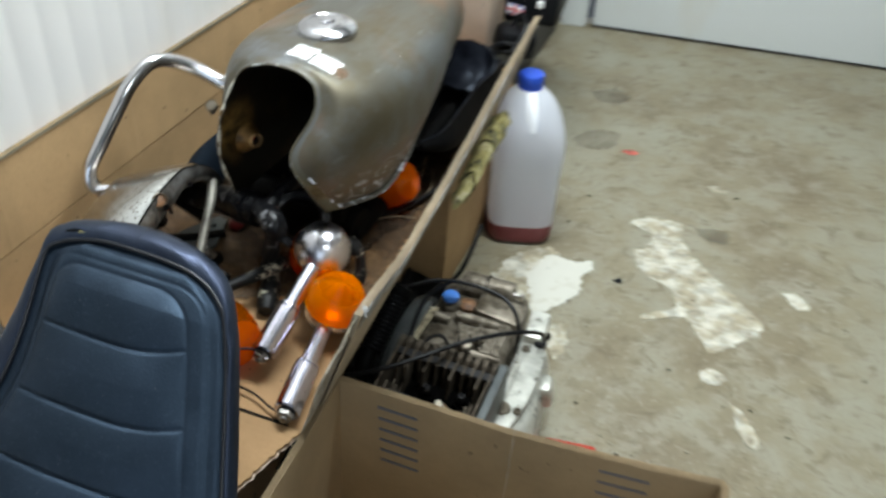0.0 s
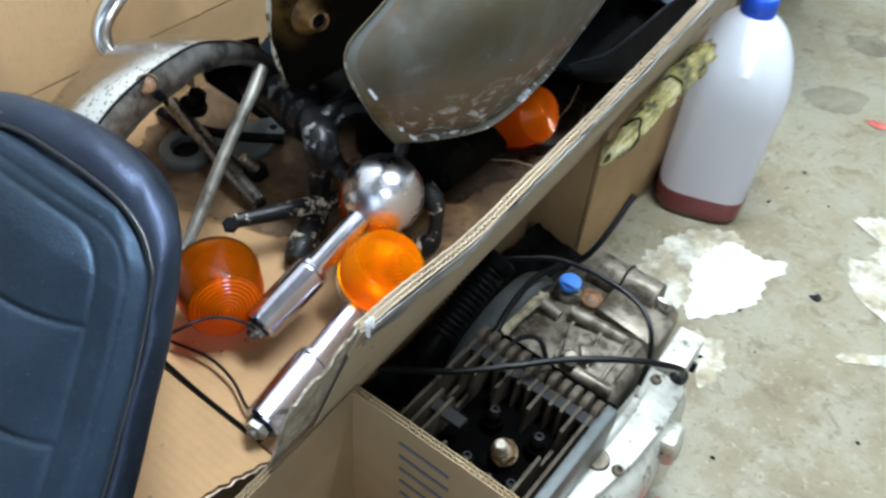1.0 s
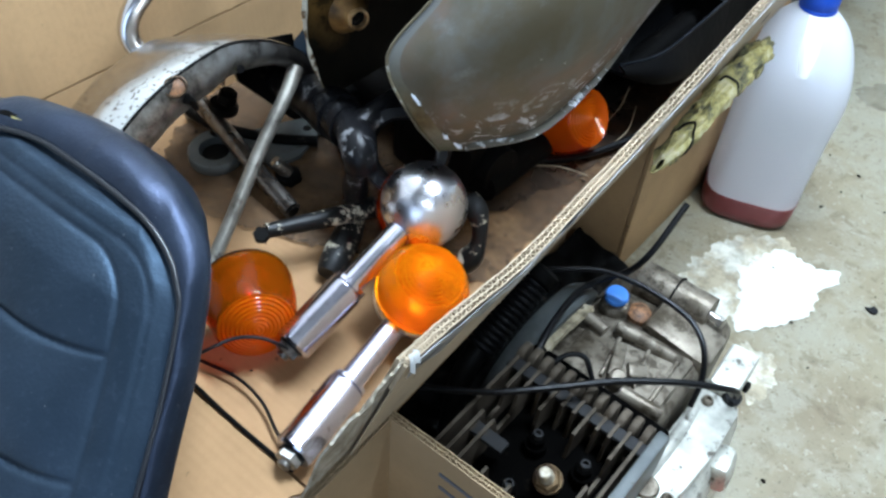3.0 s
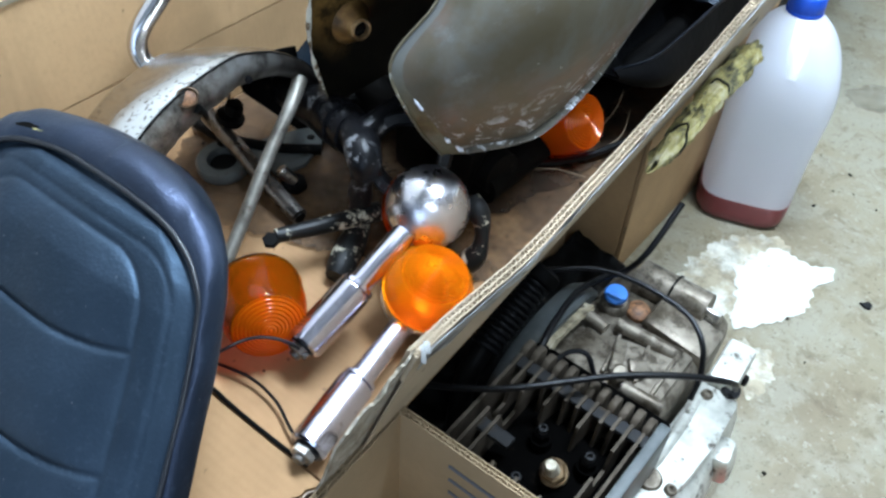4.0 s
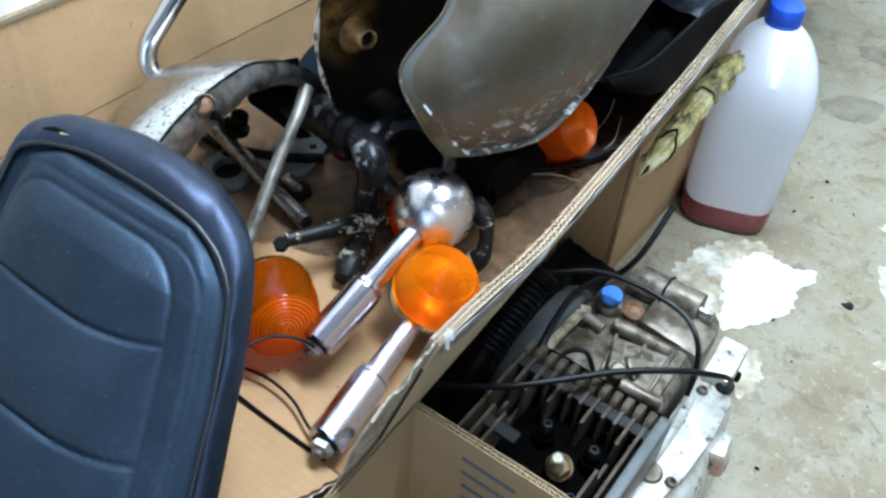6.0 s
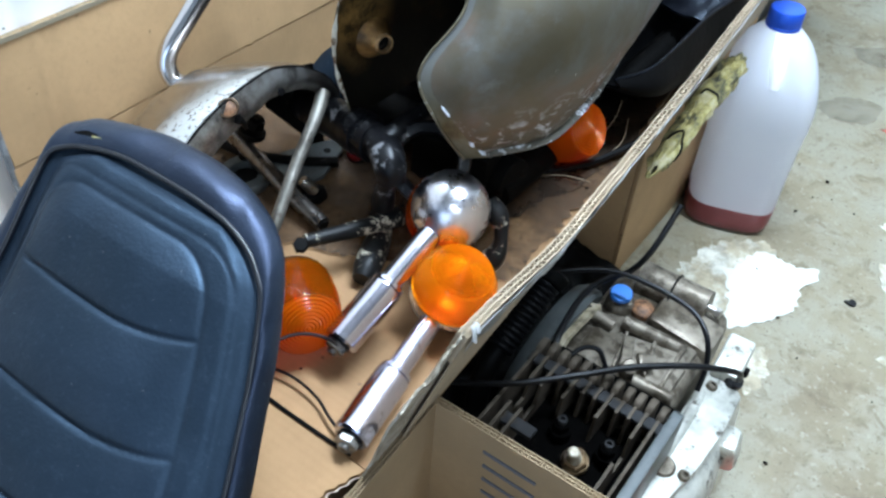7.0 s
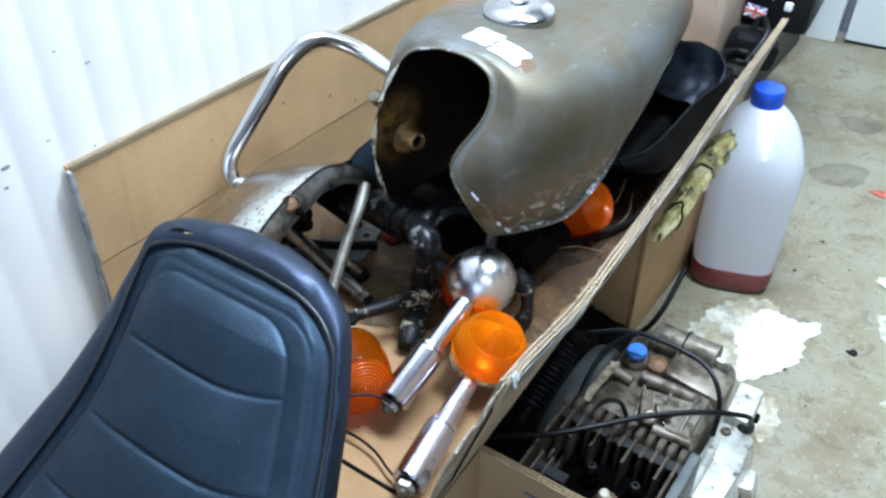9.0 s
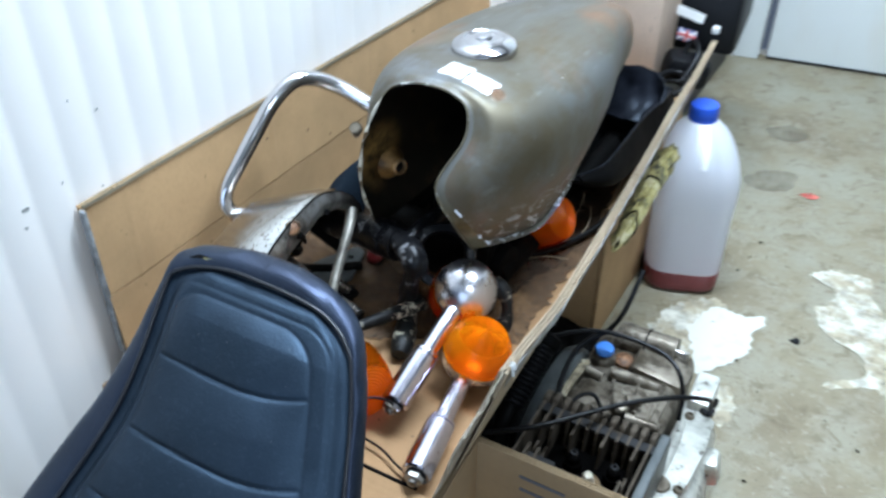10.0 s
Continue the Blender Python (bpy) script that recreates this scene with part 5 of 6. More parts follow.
def yoke():
    y = thing("steering_yoke", (-0.35, 0.70, 0.30), "black enamelled steel yoke with chipped paint, lying under the tank", "steering yoke")
    part("cross_tube", bm_tube([(-0.446, 0.712, 0.347), (-0.415, 0.702, 0.354), (-0.372, 0.689, 0.366), (-0.327, 0.676, 0.375)], lambda q: 0.0190 + 0.0012 * noise.noise(V(q * 7, 2, 2)), 24, 8), BLACK_METAL, y)
    part("tube_band", bm_tube([(-0.362, 0.686, 0.3685), (-0.352, 0.683, 0.3710), (-0.343, 0.680, 0.3730)], lambda q: 0.0212 - 0.0012 * abs(q - 0.5), 24, 4), BLACK_METAL, y, "worn weld collar with bare patches")
    axis = V(0.45, -0.68, 0.58).normalized()
    ring_at = V(-0.282, 0.692, 0.368)
    part("clamp", bm_lathe([(0.0255, -0.010), (0.0355, -0.009), (0.0372, -0.004), (0.0372, 0.005), (0.0350, 0.010), (0.0275, 0.011), (0.0250, 0.007), (0.0250, -0.010)], ring_at, axis, 40, (False, False), lambda a, h: 1 + 0.03 * math.sin(3 * a)), BLACK_METAL, y, "round clamp, chipped, open towards the lamps")
    part("bolt_lug", bm_tube([(-0.330, 0.679, 0.376), (-0.316, 0.670, 0.381), (-0.301, 0.658, 0.384), (-0.292, 0.651, 0.380), (-0.290, 0.650, 0.370)], lambda q: 0.0165 - 0.0035 * q + 0.0012 * noise.noise(V(q * 5, 3, 1)), 20, 8), BLACK_METAL, y, "cast lug with a bolt hole")
    part("lug_face", bm_lathe([(0.0125, -0.010), (0.0128, -0.001), (0.0112, 0.0006), (0.0005, 0.0008)], (-0.2905, 0.6490, 0.3878), axis, 24, (True, False), lambda a, h: 1 + 0.05 * math.sin(2 * a)), BLACK_METAL, y)
    part("lug_hole", bm_lathe([(0.0052, -0.001), (0.0052, 0.0008), (0.0005, 0.0009)], (-0.2893, 0.6472, 0.3893), axis, 18, (False, False)), FIN_SHADE, y)
    part("lug_rim", bm_lathe([(0.0066, -0.001), (0.0072, 0.0004), (0.0056, 0.0008), (0.0052, -0.001)], (-0.2895, 0.6475, 0.3891), axis, 18, (False, False)), BLACK_CHIPPED, y)
    # block added as dark mass behind the yoke, in place of shade
    part("filler_block", bm_box((-0.300, 0.765, 0.325), (0.085, 0.050, 0.080), 0.014, pose(0, 0, 0, 15, 8, 12)), GREASE_SHADE, y, "black block added behind the yoke to fill the shade")
    part("upper_arm", bm_tube([(-0.3145, 0.664, 0.383), (-0.3115, 0.688, 0.388), (-0.311, 0.720, 0.388), (-0.314, 0.745, 0.380), (-0.320, 0.780, 0.365)], lambda q: 0.0122 - 0.003 * q, 16, 6), BLACK_METAL, y)
    part("lower_leg", bm_tube([(-0.2945, 0.653, 0.372), (-0.302, 0.656, 0.345), (-0.311, 0.664, 0.318), (-0.318, 0.668, 0.300)], lambda q: 0.0095 - 0.001 * math.sin(q * 9), 16, 6), BLACK_METAL, y)
    part("foot_lobe", bm_tube([(-0.312, 0.668, 0.300), (-0.300, 0.643, 0.294), (-0.290, 0.618, 0.290), (-0.285, 0.604, 0.288)], lambda f: 0.008 + 0.005 * math.sin(f * 3.0), 14, 6), BLACK_CHIPPED, y)
    part("side_lug", bm_tube([(-0.225, 0.705, 0.345), (-0.208, 0.700, 0.335), (-0.200, 0.690, 0.315), (-0.205, 0.680, 0.298)], lambda f: 0.0082 + 0.002 * math.sin(f * 9), 12, 6), BLACK_CHIPPED, y, "flaking lug")
    return y


yoke()


def lever():
    a = thing("brake_lever", (-0.31, 0.62, 0.30), "black lever with flaked paint and a plated pivot nut", "lever")
    part("arm", bm_tube([(-0.330, 0.583, 0.322), (-0.318, 0.612, 0.318), (-0.304, 0.650, 0.312), (-0.298, 0.672, 0.308)], lambda f: 0.0062 + 0.003 * f, 14, 6), BLACK_CHIPPED, a)
    part("pivot_nut", hexagon((-0.331, 0.579, 0.318), (0.2, -0.3, 0.9), 0.007, 0.006), GREASE_SHADE, a)


lever()


def rod_and_rings():
    r = thing("spindle", (-0.43, 0.635, 0.31), "plated steel spindle lying across the tray", "spindle")
    part("shaft", bm_tube([(-0.500, 0.655, 0.318), (-0.45, 0.648, 0.308), (-0.40, 0.640, 0.297), (-0.358, 0.634, 0.290)], 0.0078, 18, 3), SPINDLE, r)
    part("end_face", bm_lathe([(0.0055, 0), (0.0055, 0.0008)], (-0.3565, 0.6337, 0.2897), (0.98, -0.14, -0.17), 18), GREASE_SHADE, r)
    w = thing("steel_ring", (-0.467, 0.640, 0.284), "pale grey steel spacer ring lying on the cardboard", "ring")
    part("ring_body", bm_lathe([(0.0245, 0), (0.0255, 0.002), (0.0255, 0.009), (0.0240, 0.011), (0.0150, 0.011), (0.0135, 0.009), (0.0135, 0.0)], (-0.466, 0.640, 0.283), (0.05, -0.1, 1), 36, (False, False)), ALU_GREY, w)
    part("ring_core", bm_lathe([(0.0134, 0), (0.0134, 0.003)], (-0.466, 0.640, 0.283), (0.05, -0.1, 1), 30), GREASE_SHADE, w)
    b = thing("bolt", (-0.47, 0.652, 0.30), "blackened bolt with washers and a nut", "bolt")
    ax = (0.25, 0.25, 0.9)
    part("shank", bm_lathe([(0.0052, 0), (0.0052, 0.052)], (-0.478, 0.650, 0.298), ax, 14), GREASE_SHADE, b)
    part("washer", bm_lathe([(0.013, 0), (0.0135, 0.001), (0.0135, 0.005), (0.013, 0.006)], (-0.4705, 0.6575, 0.326), ax, 24), GREASE_SHADE, b)
    part("nut", hexagon((-0.468, 0.660, 0.334), ax, 0.0092, 0.011), GREASE_SHADE, b)
    b2 = thing("bolt", (-0.395, 0.664, 0.285), "short dark bolt standing on the cardboard", "bolt")
    part("head", hexagon((-0.396, 0.664, 0.283), (0.1, 0, 1), 0.0125, 0.008), GREASE_SHADE, b2)
    part("shank", bm_lathe([(0.006, 0), (0.006, 0.016), (0.005, 0.018)], (-0.396, 0.664, 0.290), (-0.45, -0.4, 0.8), 14), STEEL, b2)
    p = thing("bracket_plate", (-0.44, 0.70, 0.284), "dull grey steel bracket plate lying flat", "bracket")
    part("plate", bm_plate([(-0.470, 0.670), (-0.415, 0.662), (-0.408, 0.690), (-0.425, 0.742), (-0.438, 0.746), (-0.462, 0.700)], 0.284, 0.004), ALU_GREY, p)
    part("plate_hole", bm_lathe([(0.004, 0), (0.004, 0.0006)], (-0.432, 0.722, 0.288), (0, 0, 1), 14), GREASE_SHADE, p)
    k = thing("oily_bar", (-0.47, 0.72, 0.285), "dark oily steel bar", "bar")
    part("bar", bm_tube([(-0.53, 0.66, 0.290), (-0.49, 0.665, 0.289), (-0.44, 0.69, 0.289), (-0.41, 0.715, 0.289)], 0.0055, 10, 4), GREASE_SHADE, k)


rod_and_rings()


def reflector():
    r = thing("red_reflector", (-0.40, 0.73, 0.284), "small red plastic reflector in the shade of the mudguard", "reflector")
    part("face", bm_lathe([(0.010, 0), (0.011, 0.003), (0.009, 0.005), (0.0005, 0.006)], (-0.408, 0.742, 0.286), (0.1, -0.5, 0.8), 28, (True, False)), REFLECT, r)
    part("backing", bm_lathe([(0.011, -0.004), (0.012, 0.0), (0.0115, 0.002)], (-0.408, 0.742, 0.286), (0.1, -0.5, 0.8), 28), GREASE_SHADE, r)


reflector()


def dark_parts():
    """Dark oily lumps, added to stand for the shade below and behind the tank."""
    a = thing("shade_tubes", (-0.30, 0.95, 0.285), "black oily tubes added under the tank to fill its shade", "swinging arm")
    part("left_leg", bm_tube([(-0.42, 0.76, 0.305), (-0.40, 0.90, 0.305), (-0.39, 1.10, 0.305)], 0.019, 14, 5), GREASE_SHADE, a)
    part("right_leg", bm_tube([(-0.25, 0.76, 0.305), (-0.25, 0.90, 0.300), (-0.25, 1.15, 0.300)], 0.016, 14, 5), GREASE_SHADE, a)
    part("filler_tube", bm_tube([(-0.43, 0.79, 0.318), (-0.33, 0.785, 0.318), (-0.24, 0.775, 0.318)], 0.021, 18, 4), GREASE_SHADE, a)
    # box added so that no lit cardboard shows where shade belongs
    c = thing("shade_box", (-0.35, 1.0, 0.285), "black box added under the tank to stand for shade", "air box")
    part("box_body", bm_box((-0.378, 1.03, 0.334), (0.20, 0.40, 0.100), 0.022), GREASE_SHADE, c)
    part("box_neck", bm_lathe([(0.03, 0), (0.03, 0.05), (0.025, 0.055)], (-0.34, 0.87, 0.335), (0, -1, 0), 24), RUBBER, c)
    f = thing("rubber_flap", (-0.50, 0.78, 0.30), "dark blue-black rubber splash flap against the cardboard", "rubber flap")

    def leaf(u, v):
        return V(-0.530 + 0.055 * u + 0.012 * v, 0.760 + 0.05 * u + 0.05 * v, 0.285 + 0.085 * v * (1 - 0.5 * (1 - u)) + 0.008 * math.sin(3 * u))
    part("flap_leaf", bm_sheet(leaf, 14, 12, 0.004), VINYL, f)


dark_parts()


BOOT = Mat("dull_rubber", (0.0016, 0.0017, 0.002), 0.52)
BOOT.set("Specular IOR Level", 0.07)
BOOT.bump(BOOT.noise(14, 4), 0.4, 0.006)
BOOT = BOOT.m


# lighter copy of the rubber: dust, and a bluish sheen as colour
BOOT_SHEEN = Mat("dusty_sheen_rubber", (0.010, 0.011, 0.014), 0.42)
BOOT_SHEEN.set("Specular IOR Level", 0.16)
BOOT_SHEEN.set("Specular Tint", (0.72, 0.84, 1.0, 1))
BOOT_SHEEN.colour(BOOT_SHEEN.ramp(BOOT_SHEEN.noise(40, 5, 0.65), (0.40, (0.0018, 0.0021, 0.0034)), (0.62, (0.0075, 0.0085, 0.0125)), (0.74, (0.036, 0.034, 0.030))))
BOOT_SHEEN.bump(BOOT_SHEEN.noise(22, 4), 0.4, 0.004)
BOOT_SHEEN = BOOT_SHEEN.m


def pouch():
    """The black moulded boot beside the tank."""
    p = thing("battery_tray", (-0.23, 1.06, 0.285), "black moulded plastic tray with an open top, lying beside the tank", "plastic tray")
    rows = [(0.908, 0.016, 0.016, 0.370, 0.010), (0.95, 0.035, 0.040, 0.352, 0.026), (1.02, 0.038, 0.056, 0.330, 0.046), (1.10, 0.040, 0.062, 0.322, 0.060), (1.17, 0.049, 0.062, 0.326, 0.062), (1.205, 0.046, 0.052, 0.342, 0.050)]
    rings = []
    for y, wr, wl, zb, d in rows:
        top = 0.376 + 0.0022 * noise.noise(V(y * 22, 3, 1))
        c = -0.232 - 0.03 * (y - 0.95)
        line = []
        for i in range(25):
            a = math.pi * i / 24
            x = (wr if a < math.pi / 2 else wl) * math.cos(a) + (0.022 * math.sin(2 * a) * min(1, wr / 0.035) if a < math.pi / 2 else 0)
            line.append(V(c + x + 0.004 * math.sin(a) * noise.noise(V(y * 16, a * 2.2, 5)), y, top - (top - zb + d * 0.55) * math.sin(a)))
        rings.append(line)
    cols = [curve_through(c, 6) for c in zip(*rings)]
    rr = list(zip(*cols))
    bm = bm_rings(rr, (False, True), False)
    bmesh.ops.solidify(bm, geom=bm.faces[:], thickness=0.003)
    part("shell", bm, BOOT, p, "", 60)
    rim = [q for q in [r[0] for r in rr]] + [V(-0.24, 1.208, 0.376)] + [r[-1] for r in rr][::-1]
    part("rim", bm_tube(rim, 0.0015, 10, 2), BOOT_SHEEN, p, "rounded rim, greyed by dust and a coloured-in sheen")

    crest = curve_through([(-0.187, 1.150, 0.379), (-0.190, 1.172, 0.388), (-0.204, 1.190, 0.397), (-0.222, 1.198, 0.401), (-0.245, 1.200, 0.402), (-0.272, 1.196, 0.400), (-0.300, 1.185, 0.392)], 5)
    hem = curve_through([(-0.193, 1.140, 0.371), (-0.200, 1.145, 0.356), (-0.212, 1.140, 0.346), (-0.226, 1.136, 0.344), (-0.246, 1.140, 0.342), (-0.272, 1.146, 0.342), (-0.298, 1.150, 0.342)], 5)

    def collar(u, v):
        i = min(int(u * (len(crest) - 1)), len(crest) - 1)
        sag = V(0, 0.010, -0.004) * math.sin(math.pi * v)
        return hem[i].lerp(crest[i], v) + sag + V(0, 0.006 * v * noise.noise(V(u * 5, v * 2, 9)), 0.003 * noise.noise(V(u * 7, v * 4, 2)))
    part("collar", bm_sheet(collar, len(crest) - 1, 14, 0.004), BOOT_SHEEN, p, "raised rear collar, blue-black with its sheen coloured in", 80)


pouch()

# ---- wires and straws in the tray ----


def wire(name, pts, r, material, label, category="wire"):
    w = part(name, bm_tube(pts, r, 8, 8), material)
    return tagged(w, label, category)


wire("indicator_wire", [(-0.30, 0.43, 0.305), (-0.268, 0.468, 0.332), (-0.259, 0.490, 0.335), (-0.249, 0.503, 0.333), (-0.238, 0.513, 0.325), (-0.237, 0.524, 0.303)], 0.0013, RUBBER, "thin black wire from an indicator")
wire("indicator_wire", [(-0.36, 0.47, 0.286), (-0.300, 0.480, 0.286), (-0.262, 0.489, 0.287), (-0.232, 0.487, 0.287), (-0.208, 0.478, 0.287), (-0.191, 0.473, 0.288)], 0.0013, RUBBER, "thin black wire from an indicator")
wire("slot_cord", [(-0.40, 0.466, 0.2835), (-0.300, 0.466, 0.2835), (-0.25, 0.4645, 0.2835), (-0.21, 0.4645, 0.284), (-0.178, 0.4655, 0.284)], 0.0018, GREASE_SHADE, "black cord lying along the fold", "cord")
wire("black_cable", [(-0.30, 0.80, 0.290), (-0.26, 0.825, 0.290), (-0.22, 0.865, 0.290), (-0.19, 0.94, 0.292), (-0.185, 1.02, 0.295)], 0.0036, RUBBER, "black cable lying on the tray floor", "cable")
for pts in ([(-0.245, 0.832, 0.286), (-0.22, 0.846, 0.290), (-0.196, 0.856, 0.288)], [(-0.225, 0.925, 0.290), (-0.218, 0.94, 0.310), (-0.222, 0.96, 0.322)],
            [(-0.197, 0.99, 0.290), (-0.192, 1.02, 0.315), (-0.190, 1.03, 0.335)], [(-0.205, 0.905, 0.288), (-0.20, 0.93, 0.296), (-0.212, 0.965, 0.300)]):
    wire("dry_twig", pts, 0.0007, TWIG, "thin dry twig among the parts", "twig")


# oil in the card, with the shade under the tank painted in
OILED_SHADED = Mat("oiled_shaded_card", (0.06, 0.035, 0.02), 0.5)
OILED_SHADED.colour(OILED_SHADED.ramp(OILED_SHADED.noise(16, 6, 0.65), (0.36, (0.018, 0.012, 0.008)), (0.52, (0.055, 0.031, 0.015)), (0.66, (0.15, 0.085, 0.038))))
OILED_SHADED.link(OILED_SHADED.grey(OILED_SHADED.noise(11, 6, 0.7), 0.34, 0.50, 0.35, 1.0), OILED_SHADED.b.inputs["Alpha"])
OILED_SHADED = OILED_SHADED.m
OILED_FAINT = Mat("oil_tinged_card", (0.11, 0.062, 0.03), 0.6)
OILED_FAINT.link(OILED_FAINT.grey(OILED_FAINT.noise(9, 6, 0.7), 0.36, 0.62, 0.05, 0.62), OILED_FAINT.b.inputs["Alpha"])
OILED_FAINT = OILED_FAINT.m
spill("oil_tinged_patch", [(-0.50, 0.60), (-0.42, 0.585), (-0.35, 0.615), (-0.29, 0.64), (-0.235, 0.68), (-0.192, 0.69), (-0.190, 0.78), (-0.200, 1.0), (-0.35, 1.02), (-0.54, 0.98), (-0.545, 0.70)], OILED_FAINT,
      "brown oil tinge on the cardboard", 0.2806, 0.016, 22, 0.0003)
spill("oiled_shaded_patch", [(-0.36, 0.735), (-0.28, 0.745), (-0.235, 0.765), (-0.215, 0.830), (-0.200, 0.90), (-0.206, 1.05), (-0.222, 1.32), (-0.36, 1.34), (-0.54, 1.32), (-0.54, 0.80), (-0.44, 0.76)], OILED_SHADED,
      "oil-soaked patch on the cardboard, darkened further for the shade under the tank", 0.2815, 0.016, 21, 0.0004)


def crumbs():
    bms = []
    for i in range(150):
        x, y = -0.53 + 0.36 * rnd.random(), 0.47 + 0.5 * rnd.random() ** 0.8
        s = 0.0006 + 0.0016 * rnd.random() ** 3
        bms.append(bm_box((x, y, 0.2825 + s * 0.3), (s * 1.6, s, s), 0, pose(0, 0, 0, 40 * rnd.random(), 40 * rnd.random(), 180 * rnd.random())))
    return join(*bms)


tagged(part("dirt_crumbs", crumbs(), GREASE_SHADE), "dark crumbs of dirt on the tray floor", "dirt", "", "stuff")



def floor_bits():
    bms = []
    for i in range(130):
        x, y = -0.10 + 0.62 * rnd.random() ** 0.8, 0.62 + 1.0 * rnd.random()
        d = 0.0007 + 0.0030 * rnd.random() ** 4
        bms.append(bm_box((x, y, 0.0014 + d * 0.25), (d * 1.8, d, d * 0.8), 0, pose(0, 0, 0, 30 * rnd.random(), 30 * rnd.random(), 180 * rnd.random())))
    return join(*bms)


tagged(part("floor_grit", floor_bits(), GREASE_SHADE), "dark grit and crumbs scattered on the concrete", "dirt", "", "stuff")

# ---- engine ----


def fin_outline(y0, y1, z0, z1, notch):
    """A fin's side outline with rounded upper corners and a dip."""
    out = [(y0, z0), (y0, z1 - 0.012)]
    for i in range(5):
        a = math.pi - math.pi / 2 * i / 4
        out.append((y0 + 0.008 + 0.008 * math.cos(a), z1 - 0.008 + 0.008 * math.sin(a)))
    if notch:
        a0, a1, d = notch
        out += [(a0, z1), (a0 + 0.006, z1 - d), (a1 - 0.006, z1 - d), (a1, z1)]
    for i in range(5):
        a = math.pi / 2 - math.pi / 2 * i / 4
        out.append((y1 - 0.009 + 0.009 * math.cos(a), z1 - 0.009 + 0.009 * math.sin(a)))
    return out + [(y1, z0)]


def side_plate(outline, x, t):
    m = Matrix(((0, 0, 1, x - t / 2), (1, 0, 0, 0), (0, 1, 0, 0), (0, 0, 0, 1)))
    return bm_plate(outline, 0, t, m)


def engine():
    e = thing("motorcycle_engine", (-0.07, 0.76, 0), "dirty alloy two-stroke motorcycle engine standing on the floor", "engine")
    case = part("crankcase", join(bm_box((-0.090, 0.825, 0.080), (0.130, 0.200, 0.145), 0.016, None, 3), bm_box((-0.085, 0.790, 0.145), (0.105, 0.115, 0.022), 0.007),
                                  bm_box((-0.060, 0.868, 0.140), (0.075, 0.050, 0.045), 0.008, pose(0, 0, 0, 0, 6, 0))), ALU_DIRTY, e, "grimy cast crankcase")
    for a, b, r in (((-0.156, 0.815, 0.163), (-0.118, 0.813, 0.160), 0.0065), ((-0.112, 0.822, 0.165), (-0.045, 0.836, 0.155), 0.0075), ((-0.070, 0.762, 0.160), (-0.028, 0.768, 0.156), 0.0070)):
        part("cast_boss", bm_tube([a, [(p + q) / 2 for p, q in zip(a, b)], b], r, 14, 3), ALU_DIRTY, case)
    for x, y, sx, sy in ((-0.100, 0.800, 0.004, 0.07), (-0.070, 0.805, 0.004, 0.06), (-0.045, 0.80, 0.004, 0.06)):
        part("web", bm_box((x, y, 0.157), (sx, sy, 0.008), 0.0015, pose(0, 0, 0, 0, 0, rnd.uniform(-18, 18))), ALU_DIRTY, case)
    part("selector_arm", join(bm_box((-0.088, 0.783, 0.170), (0.012, 0.040, 0.006), 0.002, pose(0, 0, 0, 0, 0, 20)), bm_lathe([(0.0085, 0), (0.0085, 0.014), (0.006, 0.016)], (-0.080, 0.770, 0.160), (0.2, -0.3, 0.9), 18),
                              bm_box((-0.068, 0.786, 0.168), (0.020, 0.016, 0.008), 0.003, pose(0, 0, 0, 10, 15, 40))), ALU_DIRTY, e, "small cast lever")
    part("gasket", bm_sheet(lambda u, v: V(-0.1490 + 0.0105 * v + 0.004 * math.sin(math.pi * u) * -1 + 0.0004 * noise.noise(V(u * 9, v, 2)), 0.722 + 0.100 * u, 0.1615 + 0.0035 * v + 0.0008 * noise.noise(V(u * 12, v * 2, 5))), 30, 6, 0.006), GASKET, e, "cream gasket edge")
    part("flywheel_cover", bm_lathe([(0.086, 0), (0.090, 0.004), (0.090, 0.018), (0.084, 0.026), (0.050, 0.029), (0.0005, 0.030)], (-0.160, 0.790, 0.092), (-1, 0.02, 0.12), 56, (True, False)), ALU_GREY, e, "round grey flywheel cover")
    st = part("starter_housing", bm_tube([(-0.128, 0.900, 0.158), (-0.10, 0.901, 0.160), (-0.050, 0.902, 0.163)], lambda f: 0.0205 - 0.003 * f, 24, 4), ALU_DIRTY, e, "cast cylindrical housing")
    part("joint", bm_lathe([(0.0205, 0), (0.0210, 0.0005), (0.0210, 0.0018), (0.0205, 0.0022)], (-0.090, 0.9012, 0.1605), (1, 0, 0.05), 28), GREASE_SHADE, st)
    part("end_bolt", join(bm_lathe([(0.0045, 0), (0.0045, 0.014)], (-0.050, 0.898, 0.166), (1, -0.1, 0), 14), hexagon((-0.040, 0.897, 0.166), (1, -0.1, 0), 0.0062, 0.006)), STEEL, st, "bright end bolt")
    part("oil_plug", bm_lathe([(0.0110, 0), (0.0119, 0.001), (0.0119, 0.005), (0.0108, 0.0062), (0.0005, 0.0066)], (-0.1305, 0.8485, 0.1700), (0.05, -0.1, 1), 30, (True, False)), BLUE_PALE, e, "round blue plastic plug")
    part("plug_seat", bm_lathe([(0.016, 0), (0.015, 0.02), (0.012, 0.024)], (-0.1300, 0.850, 0.1430), (0.05, -0.1, 1), 24), ALU_DIRTY, case)
    part("brown_cap", bm_lathe([(0.012, 0), (0.012, 0.012), (0.008, 0.015)], (-0.106, 0.858, 0.148), (0.05, -0.1, 1), 20), RUST_INNER, case, "rusty brown cap")
